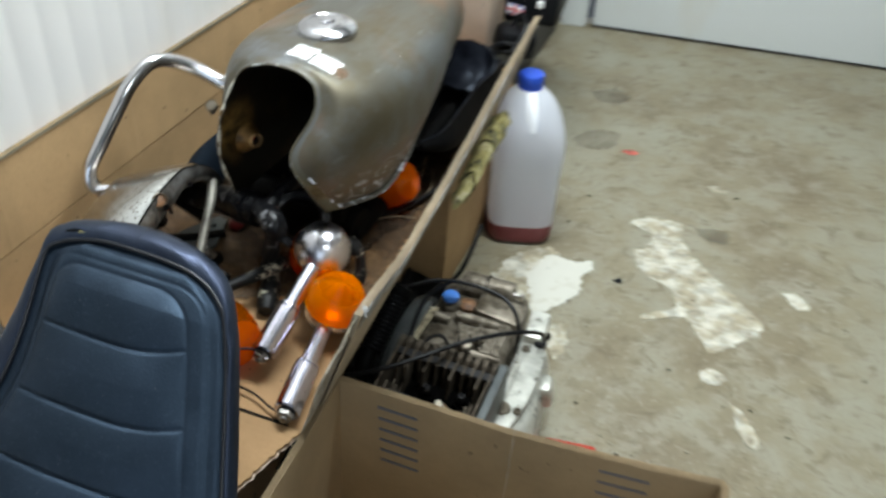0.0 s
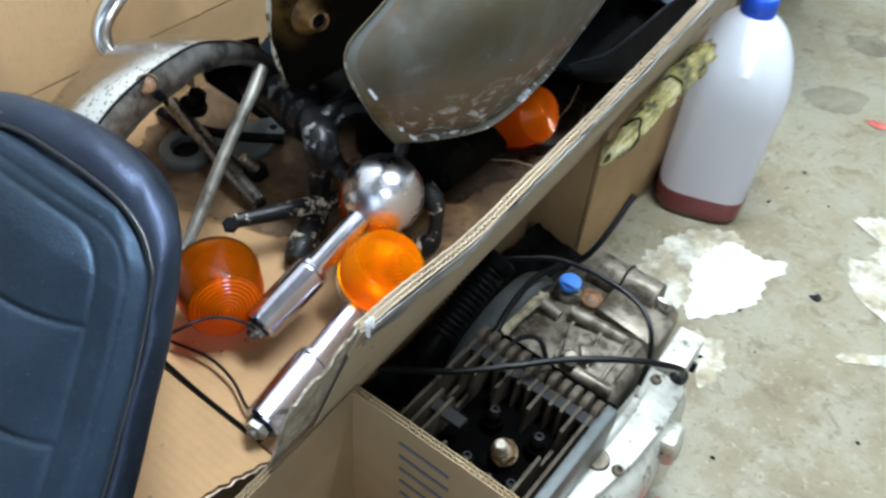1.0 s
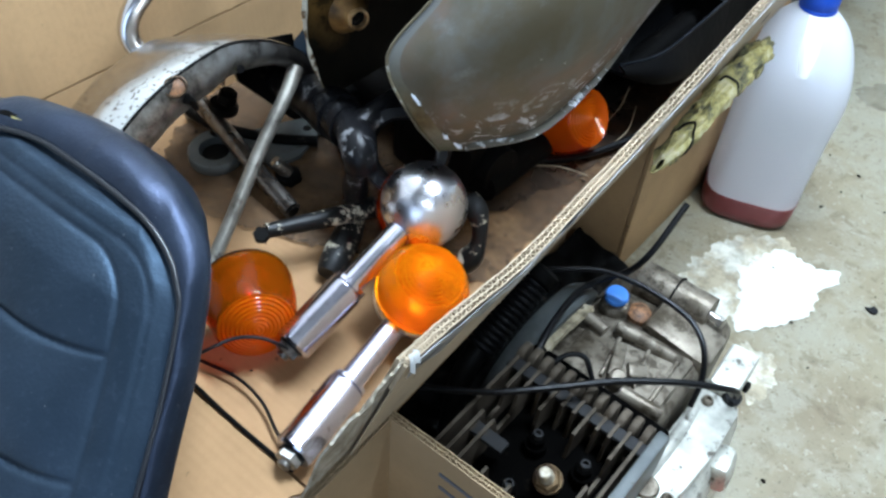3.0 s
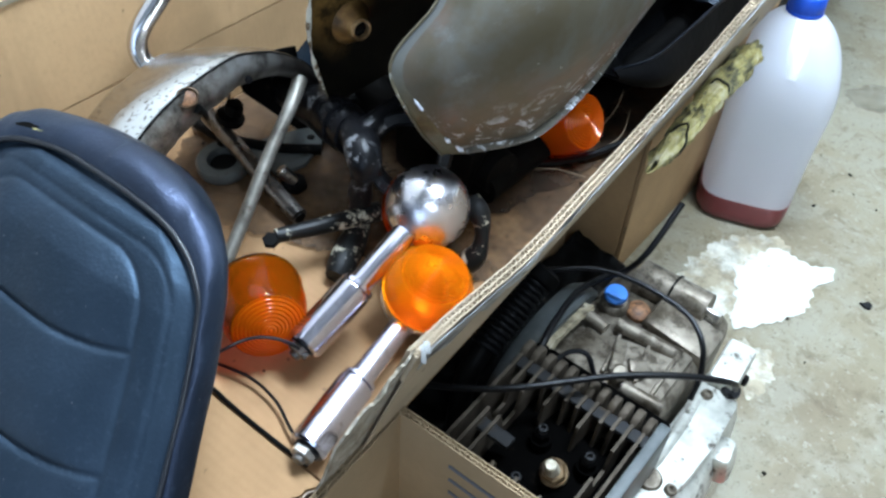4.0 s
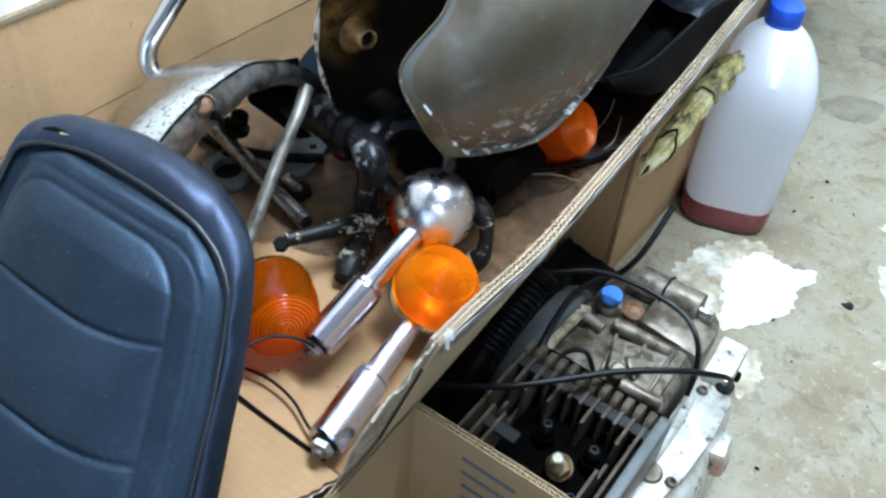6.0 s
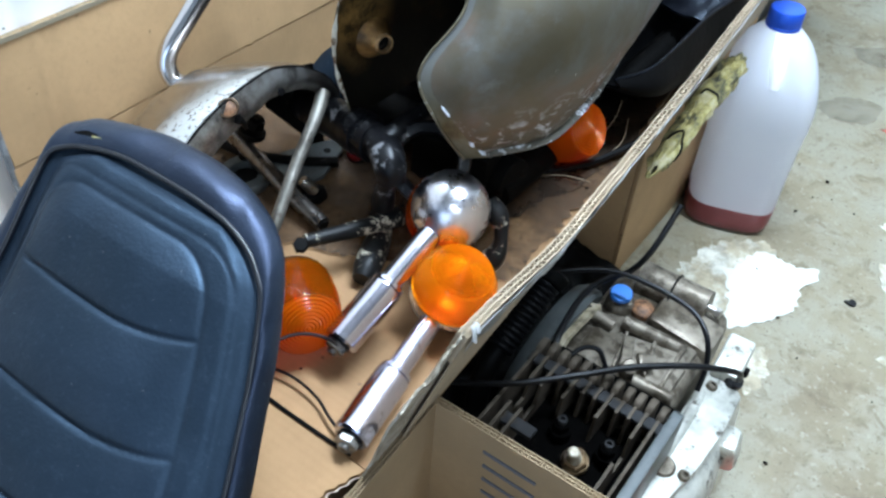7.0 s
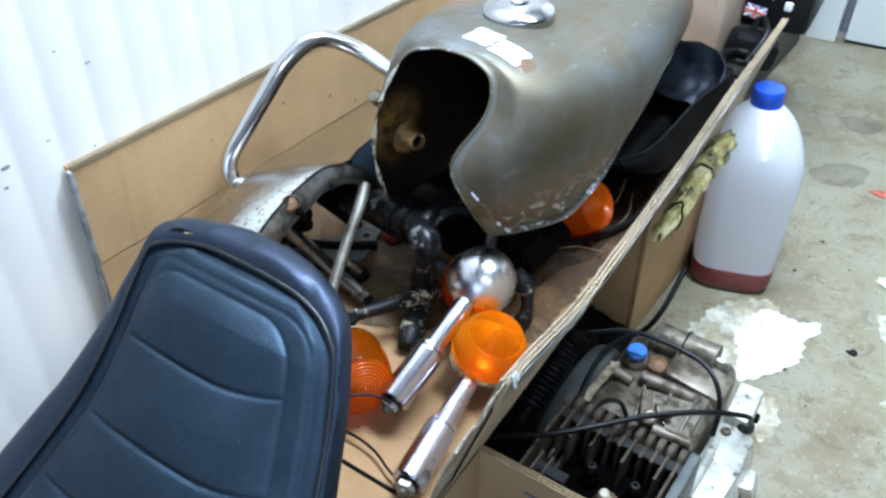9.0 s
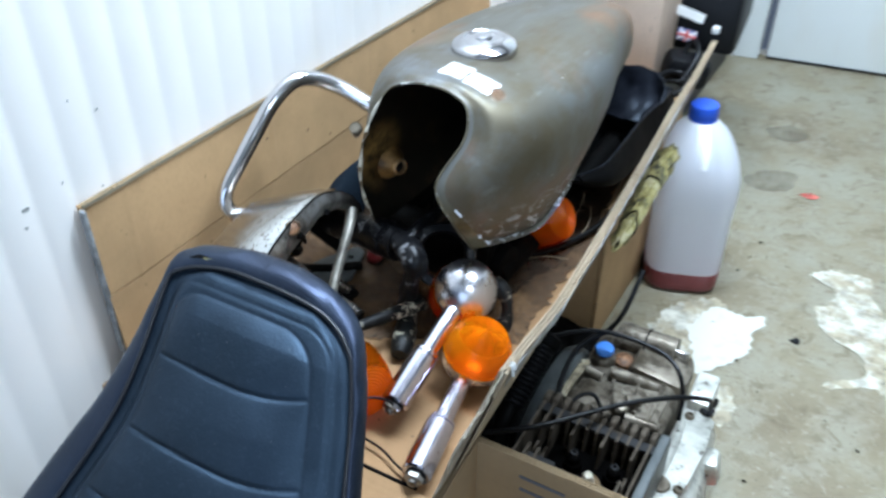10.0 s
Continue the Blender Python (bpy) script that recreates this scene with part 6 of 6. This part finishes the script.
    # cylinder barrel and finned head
    barrel = part("barrel", bm_box((-0.080, 0.650, 0.115), (0.100, 0.100, 0.10), 0.02), FIN_SHADE, e, "cylinder barrel, near black with shade put into its colour")
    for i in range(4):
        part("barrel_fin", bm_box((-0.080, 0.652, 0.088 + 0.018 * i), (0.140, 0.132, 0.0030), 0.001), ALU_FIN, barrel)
    head = part("cylinder_head", bm_box((-0.080, 0.648, 0.152), (0.125, 0.115, 0.012), 0.004), FIN_SHADE, e, "dark finned cylinder head")
    xs = [-0.151 + 0.0117 * i for i in range(13)]
    for i, x in enumerate(xs[:-1]):
        mid = 3 <= i <= 9
        notch = (0.600 - 0.012 * (i % 2), 0.690 - 0.018 * (i % 3 == 1), 0.042) if mid else ((0.640, 0.672, 0.024) if i in (1, 2, 10) else None)
        z1 = 0.2015 + 0.0012 * math.sin(i * 2.1)
        part("head_fin", side_plate(fin_outline(0.582, 0.721, 0.150, z1 - 0.005, notch), x, 0.0030), ALU_FIN, head)
        tab = side_plate(fin_outline(0.706, 0.7265, 0.160, z1, None), x, 0.0072)
        bmesh.ops.bevel(tab, geom=tab.edges[:], offset=0.0026, segments=2, profile=0.5, affect="EDGES", clamp_overlap=True)
        part("fin_tab", tab, ALU_FIN, head, "rounded fin end")
    wide = side_plate(fin_outline(0.572, 0.724, 0.120, 0.205, None), -0.0105, 0.0105)
    bmesh.ops.bevel(wide, geom=wide.edges[:], offset=0.0022, segments=2, profile=0.5, affect="EDGES", clamp_overlap=True)
    part("head_fin", wide, ALU_GREY, head, "wide smooth outer fin")
    part("fin_bridge", bm_box((-0.086, 0.7010, 0.1915), (0.140, 0.0130, 0.0050), 0.0012), FIN_TOP, head, "grey bridge across the fins")
    part("fin_bridge", bm_box((-0.122, 0.626, 0.1900), (0.034, 0.013, 0.0050), 0.0012), FIN_TOP, head, "grey bridge across the fins")
    for x, y in ((-0.093, 0.657), (-0.047, 0.660), (-0.084, 0.604), (-0.040, 0.607)):
        n = part("stud_nut", hexagon((x, y, 0.176), (0, 0, 1), 0.0078, 0.009), FIN_SHADE, head, "stud nut, coloured dark as if shaded")
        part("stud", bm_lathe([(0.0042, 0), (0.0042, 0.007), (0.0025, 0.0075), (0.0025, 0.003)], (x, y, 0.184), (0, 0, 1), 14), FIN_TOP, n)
        part("stud_boss", bm_lathe([(0.011, -0.016), (0.010, 0.006)], (x, y, 0.170), (0, 0, 1), 18), FIN_SHADE, head)
    pb, pa = V(-0.066, 0.640, 0.166), V(0.04, -0.40, 0.9)
    pa.normalize()
    pl = part("spark_plug", join(bm_lathe([(0.0125, -0.014), (0.0125, 0.010)], pb, pa, 20), hexagon(pb + pa * 0.008, pa, 0.0115, 0.013)), PLUG, e, "rusty spark plug")
    part("insulator", bm_lathe([(0.0066, 0), (0.0064, 0.004), (0.0056, 0.005), (0.0061, 0.007), (0.0053, 0.009), (0.0058, 0.011), (0.0050, 0.013), (0.0048, 0.018), (0.0042, 0.0185)], pb + pa * 0.021, pa, 20), PORCELAIN, pl, "white ribbed insulator")
    part("terminal", bm_lathe([(0.0048, 0), (0.0054, 0.002), (0.0050, 0.006), (0.0036, 0.0075)], pb + pa * 0.039, pa, 16), PORCELAIN, pl)
    # block added to darken the gap between head and crankcase
    part("case_filler", bm_box((-0.085, 0.738, 0.140), (0.150, 0.026, 0.062), 0.006), FIN_SHADE, case, "near-black block added to fill the shaded gap before the crankcase")
    # bright side cover
    yz = [(0.572, 0.098), (0.62, 0.120), (0.69, 0.130), (0.76, 0.132), (0.83, 0.128), (0.865, 0.120)]
    rings = []
    for y, zt in yz:
        w = 0.026 + 0.016 * math.sin(max(0, min(1, (y - 0.56) / 0.30)) * math.pi)
        pr = [(-0.020, 0.02), (-0.020, zt * 0.6), (-0.018, zt - 0.004), (-0.010, zt), (0.008, zt - 0.003), (w * 0.72, zt - 0.016), (w, zt - 0.040), (w + 0.003, 0.05), (w, 0.02)]
        rings.append([V(x, y, z) for x, z in pr])
    cols = [curve_through(c, 5) for c in zip(*rings)]
    cover = part("side_cover", bm_rings(list(zip(*cols)), (True, True)), ALU_BRIGHT, e, "bright cast side cover", 45)
    flat = bm_plate([(-0.014, 0.842), (0.010, 0.846), (0.024, 0.836), (0.027, 0.785), (0.024, 0.730), (0.012, 0.660), (-0.002, 0.640), (-0.014, 0.690), (-0.015, 0.764)], 0.1255, 0.009)
    bmesh.ops.bevel(flat, geom=flat.edges[:], offset=0.0022, segments=2, profile=0.5, affect="EDGES", clamp_overlap=True)
    part("cover_flat", flat, ALU_BRIGHT, cover, "machined flat with softened edges")
    part("cover_block", bm_box((-0.002, 0.873, 0.106), (0.029, 0.056, 0.088), 0.004, pose(0, 0, 0, 4, 0, 3)), ALU_BRIGHT, cover, "square cast block")
    part("block_screw", bm_lathe([(0.006, 0), (0.006, 0.004), (0.004, 0.005)], (0.0125, 0.880, 0.122), (1, 0, 0.1), 14), GREASE_SHADE, cover)
    part("cover_lug", bm_box((0.036, 0.800, 0.095), (0.022, 0.034, 0.040), 0.008, pose(0, 0, 0, 0, -10, 8)), ALU_BRIGHT, cover)
    part("cover_lug", bm_lathe([(0.012, 0), (0.012, 0.024), (0.010, 0.026)], (-0.004, 0.712, 0.112), (0, -0.1, 1), 24), ALU_DIRTY, cover, "dull cast boss")
    part("cable_socket", join(bm_lathe([(0.0095, 0), (0.0095, 0.016), (0.008, 0.020)], (0.006, 0.852, 0.124), (0.3, -0.35, 0.9), 18)), RUBBER, cover, "black rubber cable socket")
    for x, y, z in ((0.016, 0.642, 0.1165), (0.016, 0.712, 0.1345), (-0.006, 0.828, 0.1345)):
        part("cover_screw", bm_lathe([(0.0058, -0.002), (0.0058, 0.003), (0.0046, 0.0045), (0.0030, 0.0045), (0.0030, 0.0015)], (x, y, z), (0.25, 0, 1), 16), ALU_DIRTY, cover, "recessed screw head")
    part("cover_ridge", bm_tube([(-0.014, 0.860, 0.122), (-0.010, 0.80, 0.132), (-0.009, 0.745, 0.135), (-0.012, 0.70, 0.133)], 0.006, 10, 5), ALU_BRIGHT, cover)
    return e


engine()

wire("engine_cable", [(-0.235, 0.600, 0.188), (-0.205, 0.615, 0.198), (-0.173, 0.630, 0.205), (-0.136, 0.654, 0.212), (-0.101, 0.690, 0.215), (-0.067, 0.730, 0.214), (-0.029, 0.767, 0.210), (-0.001, 0.795, 0.200), (0.014, 0.818, 0.182), (0.014, 0.840, 0.150)], 0.0031, RUBBER,
     "thick black rubber cable looped over the engine", "cable")
wire("engine_cable", [(-0.250, 0.770, 0.195), (-0.213, 0.786, 0.200), (-0.186, 0.805, 0.205), (-0.152, 0.835, 0.206), (-0.118, 0.845, 0.207), (-0.082, 0.847, 0.206), (-0.051, 0.843, 0.203), (-0.029, 0.829, 0.195), (-0.017, 0.815, 0.172), (-0.014, 0.800, 0.150)], 0.0028, RUBBER,
     "thick black rubber cable looped over the engine", "cable")
wire("engine_cable", [(-0.150, 0.690, 0.150), (-0.145, 0.726, 0.182), (-0.152, 0.762, 0.188), (-0.157, 0.812, 0.187), (-0.149, 0.851, 0.183), (-0.134, 0.868, 0.190), (-0.121, 0.880, 0.220), (-0.118, 0.926, 0.254)], 0.0034, RUBBER,
     "thick black rubber hose sticking up behind the engine", "hose")
wire("engine_wire", [(-0.130, 0.728, 0.178), (-0.122, 0.745, 0.186), (-0.108, 0.753, 0.186), (-0.094, 0.748, 0.172)], 0.0026, RUBBER, "short black wire on the engine", "wire")


def bellows():
    """The ribbed rubber bellows standing in the shade beside the engine."""
    b = thing("rubber_bellows", (-0.19, 0.74, 0), "black ribbed rubber fork bellows leaning beside the engine", "bellows")
    p0, p1 = V(-0.197, 0.712, 0.160), V(-0.190, 0.784, 0.203)
    ax = (p1 - p0)
    prof = []
    for i in range(13):
        h = ax.length * i / 13
        prof += [(0.0138, h), (0.0166, h + ax.length * 0.3 / 13), (0.0166, h + ax.length * 0.7 / 13)]
    part("ribs", bm_lathe(prof, p0, ax, 24), RUBBER, b, "", 60)
    part("collar", bm_lathe([(0.018, 0), (0.020, 0.003), (0.020, 0.012), (0.016, 0.015)], p1, ax, 24), GREASE_SHADE, b)
    part("foot", bm_tube([p0 + V(0, 0.004, 0.002), p0 + V(0, -0.020, -0.016), p0 + V(0.002, -0.034, -0.060), p0 + V(0.003, -0.038, -0.159)], 0.0115, 14, 5), GREASE_SHADE, b)


bellows()


def shade_filler():
    # sheet added to blacken the gap, where the tray's shade falls
    b = thing("shade_sheet", (-0.21, 0.78, 0), "black crumpled sheet added between tray boxes and engine to stand for shade", "plastic sheet")

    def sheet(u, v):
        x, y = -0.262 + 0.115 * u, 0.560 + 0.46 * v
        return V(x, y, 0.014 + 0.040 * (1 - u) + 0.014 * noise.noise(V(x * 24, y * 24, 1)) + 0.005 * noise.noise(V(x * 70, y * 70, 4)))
    part("sheet", bm_sheet(sheet, 30, 90, 0.001), GREASE_SHADE, b)


shade_filler()


def red_tin():
    r = thing("red_tin", (0.09, 0.75, 0), "flat red tin lid lying on the floor behind the cardboard box", "tin")
    m = pose(0, 0, 0, 0, 0, 9)
    part("lid_plate", bm_box((0.094, 0.751, 0.0035), (0.075, 0.104, 0.005), 0.002, m), RED_TIN, r)
    part("lid_rim", bm_box((0.094, 0.751, 0.0055), (0.066, 0.094, 0.003), 0.0012, m), RED_TIN, r, "raised edge")


red_tin()

# ---- plastic bottle ----


def bottle():
    j = thing("plastic_bottle", (-0.1455, 1.291, 0), "milky plastic bottle with blue cap and some red liquid", "bottle")
    m = Matrix.Translation((-0.1455, 1.291, 0.001)) @ pose(0, 0, 0, 0, 0, 20)
    lean = (-0.0105, -0.002)

    def ring(w, d, z, round_, n=64):
        out = []
        for i in range(n):
            a = 2 * math.pi * i / n
            ca, sa = math.cos(a), math.sin(a)
            k = (abs(ca) ** round_ + abs(sa) ** round_) ** (-1 / round_)
            sh = max(0, z - 0.20) / 0.1
            out.append(m @ V(w * k * ca + lean[0] * sh, d * k * sa + lean[1] * sh, z))
        return out
    W, D = 0.0635, 0.068
    lv = [(0.84, 0.000, 4), (0.94, 0.004, 4), (0.985, 0.012, 4), (0.99, 0.04, 4.2), (0.985, 0.09, 4.2), (0.985, 0.135, 4.2), (1.0, 0.165, 4), (1.015, 0.185, 3.8), (1.01, 0.211, 3.5), (0.955, 0.236, 3.2), (0.84, 0.258, 2.8), (0.68, 0.277, 2.4), (0.50, 0.291, 2.1), (0.36, 0.300, 2.0), (0.33, 0.304, 2.0), (0.33, 0.307, 2.0)]
    rings = [ring(W * k, D * k if k > 0.4 else W * k, z, r) for k, z, r in lv]
    cols = [curve_through(c, 4) for c in zip(*rings)]
    part("body", bm_rings(list(zip(*cols)), (True, True)), JUG, j, "translucent white plastic body", 50)
    # the highlight below the cap, shaped as a white strip
    glint = [(-0.36, 0.2990, 0.0080), (-0.52, 0.2905, 0.0088), (-0.70, 0.2760, 0.0100), (-0.835, 0.2590, 0.0112), (-0.93, 0.2400, 0.0110)]

    def neck_glint(p, q):
        y, z, wd = [float(np.interp(q, [0, 0.25, 0.5, 0.8, 1], [r[k] for r in glint])) for k in range(3)]
        a = (p - 0.5) * 2
        return m @ V(lean[0] * max(0, z - 0.20) / 0.1 + wd * a, D * y - 0.0045 * (1 - a * a) ** 1.5 + 0.0012 * a * a + 0.0030 * q ** 4, z + 0.002)
    part("neck_glint", bm_sheet(neck_glint, 8, 12, 0.001), JUG_GLINT, j, "white strip added below the cap as a highlight")
    liq = [(0.848, -0.0012, 4), (0.950, 0.0034, 4), (0.997, 0.012, 4), (1.001, 0.026, 4.2), (1.002, 0.040, 4.2)]
    part("liquid", bm_rings(list(zip(*[curve_through(c, 4) for c in zip(*[ring(W * k, D * k, z, r) for k, z, r in liq])])), (True, True)), COOLANT, j, "dark red liquid showing through the plastic", 50)
    c0 = m @ V(lean[0] * 1.05, lean[1], 0.305)
    c1 = m @ V(lean[0] * 1.25, lean[1], 0.39)
    knurl = lambda a, h: 1.0 + (0.018 if int(a * 60 / (2 * math.pi) * 2) % 2 else 0.0)
    part("cap", bm_lathe([(0.0212, 0), (0.0219, 0.002), (0.0217, 0.018), (0.0206, 0.0203), (0.018, 0.0210), (0.0005, 0.0210)], c0, c1 - c0, 120, (True, False), knurl), BLUE, j, "blue screw cap")
    part("neck_ring", bm_lathe([(0.0222, -0.004), (0.0226, -0.003), (0.0226, -0.0008), (0.0222, 0)], c0, c1 - c0, 48), BLUE, j)


bottle()

# ---- yellow work glove squeezed between bottle and tray ----


def glove():
    g = thing("work_glove", (-0.16, 1.03, 0.27), "crumpled dirty yellow work glove hanging on the tray's lower edge", "glove")

    def skin(u, v, grow=1.0):
        a = 2 * math.pi * v
        ca, sa = math.cos(a), math.sin(a)
        fold = 0.006 * noise.noise(V(u * 3.5, ca * 1.2, sa * 1.2)) - 0.010 * abs(noise.noise(V(u * 2.2, ca * 2.4 + 4, sa * 2.4))) + 0.0045 * noise.noise(V(u * 15, ca * 2.6, sa * 2.6)) - 0.004 * abs(noise.noise(V(u * 32, ca * 4, sa * 4)))
        r = (0.0215 - 0.015 * max(0.0, 1 - u * 4) ** 1.5 + 0.0065 * u + fold * min(1, 0.3 + u * 6)) * 1.10 * grow
        pinch = 1 - 0.16 * math.exp(-((u - 0.20) / 0.03) ** 2) - 0.14 * math.exp(-((u - 0.62) / 0.03) ** 2)
        c = V(-0.1585 - 0.020 * u + 0.003 * noise.noise(V(u * 5, 0, 4)), 0.925 + 0.250 * u, 0.279 - 0.010 * u)
        return c + V(r * pinch * (0.60 * ca + 0.25 * sa), 0.006 * sa, r * pinch * 0.95 * sa)
    part("palm", bm_sheet(skin, 110, 48, 0.0012), GLOVE, g, "", 70)
    for u in (0.20, 0.62):
        pts = [skin(u + 0.012 * math.sin(7 * q), q, 1.07) for q in [-0.12 + 0.09 * i for i in range(7)]]
        part("cord", bm_tube(pts, 0.0013, 8, 4), RUBBER, g, "black cord round it")
    part("cuff", bm_sheet(lambda u, v: skin(0.93 + 0.08 * u, v, 1.06 + 0.10 * u), 14, 48, 0.0016), GLOVE, g, "open crumpled cuff", 60)


glove()

# ---- things at the far end ----


def far_end():
    b = thing("beige_carton", (-0.36, 1.42, 0.28), "pale pinkish cardboard carton standing behind the tank", "cardboard box")
    part("front_panel", bm_box((-0.400, 1.405, 0.42), (0.245, 0.005, 0.29), 0.001), CARD_PALE, b)
    part("side_panel", bm_box((-0.280, 1.46, 0.42), (0.005, 0.105, 0.29), 0.001), CARD_PALE, b)
    part("rear_panel", bm_box((-0.400, 1.515, 0.42), (0.245, 0.005, 0.29), 0.001), CARD_PALE, b)
    c = thing("tool_case", (-0.24, 1.56, 0.28), "black plastic tool case with a small flag sticker", "tool case")
    part("case_body", bm_box((-0.30, 1.66, 0.350), (0.22, 0.30, 0.115), 0.014, pose(0, 0, 0, -6, 0, 7)), CASE_BLACK, c)
    part("case_lid", bm_box((-0.30, 1.665, 0.425), (0.225, 0.30, 0.030), 0.010, pose(0, 0, 0, -6, 0, 7)), CASE_BLACK, c)
    lean = pose(0, 0, 0, -6, 8, 7)
    s = part("sticker", bm_box((-0.253, 1.4940, 0.344), (0.034, 0.0012, 0.020), 0, lean), FLAG_BLUE, c, "small red, white and blue flag sticker")
    for k, turn in enumerate((31, -31)):
        part("diagonal", bm_box((-0.253, 1.4930 - 0.0003 * k, 0.344), (0.036, 0.0010, 0.0036), 0, lean @ pose(0, 0, 0, 0, turn, 0)), PAPER, s)
    part("white_cross", join(bm_box((-0.253, 1.4921, 0.344), (0.034, 0.0010, 0.0068), 0, lean), bm_box((-0.253, 1.4921, 0.344), (0.0070, 0.0010, 0.020), 0, lean)), PAPER, s)
    part("red_cross", join(bm_box((-0.253, 1.4915, 0.344), (0.034, 0.0010, 0.0040), 0, lean), bm_box((-0.253, 1.4915, 0.344), (0.0044, 0.0010, 0.020), 0, lean)), FLAG_RED, s)
    part("white_band", bm_box((-0.262, 1.494, 0.384), (0.070, 0.0016, 0.016), 0, pose(0, 0, 0, -6, 10, -4)), PAPER, c, "white printed band")
    part("case_latch", bm_box((-0.206, 1.500, 0.361), (0.012, 0.008, 0.014), 0.002), PAPER, c, "pale latch")
    f = thing("black_cable_coil", (-0.24, 1.40, 0.28), "coil of black cable and scraps in the tray's end", "cable")
    part("coil", bm_tube([(-0.235 + 0.024 * math.cos(a), 1.375 + 0.040 * math.sin(a), 0.288 + 0.0025 * a) for a in [0.7 * i for i in range(16)]], 0.0055, 8, 3), RUBBER, f)
    part("loose_end", bm_tube([(-0.225, 1.40, 0.30), (-0.215, 1.44, 0.335), (-0.235, 1.47, 0.345), (-0.25, 1.45, 0.31)], 0.005, 8, 5), RUBBER, f)
    h = thing("plastic_box", (-0.25, 1.46, 0.28), "small black moulded box in the tray's end", "plastic box")
    part("box_body", bm_box((-0.235, 1.455, 0.300), (0.075, 0.060, 0.050), 0.012, pose(0, 0, 0, 0, 10, 25)), CASE_BLACK, h)
    d = thing("storage_bin", (-0.42, 1.85, 0), "dark grey plastic storage bin on the floor", "storage bin")
    part("bin_wall", bm_box((-0.322, 1.82, 0.15), (0.008, 0.824, 0.30), 0.003), BIN_GREY, d)
    part("bin_wall", bm_box((-0.535, 1.83, 0.15), (0.008, 0.824, 0.30), 0.003), BIN_GREY, d)
    part("bin_end", bm_box((-0.4285, 1.404, 0.15), (0.205, 0.008, 0.30), 0.003), BIN_GREY, d)
    part("bin_end", bm_box((-0.4285, 2.236, 0.15), (0.205, 0.008, 0.30), 0.003), BIN_GREY, d)
    part("bin_lid", bm_box((-0.4285, 1.83, 0.309), (0.230, 0.84, 0.016), 0.004), BIN_GREY, d)


far_end()
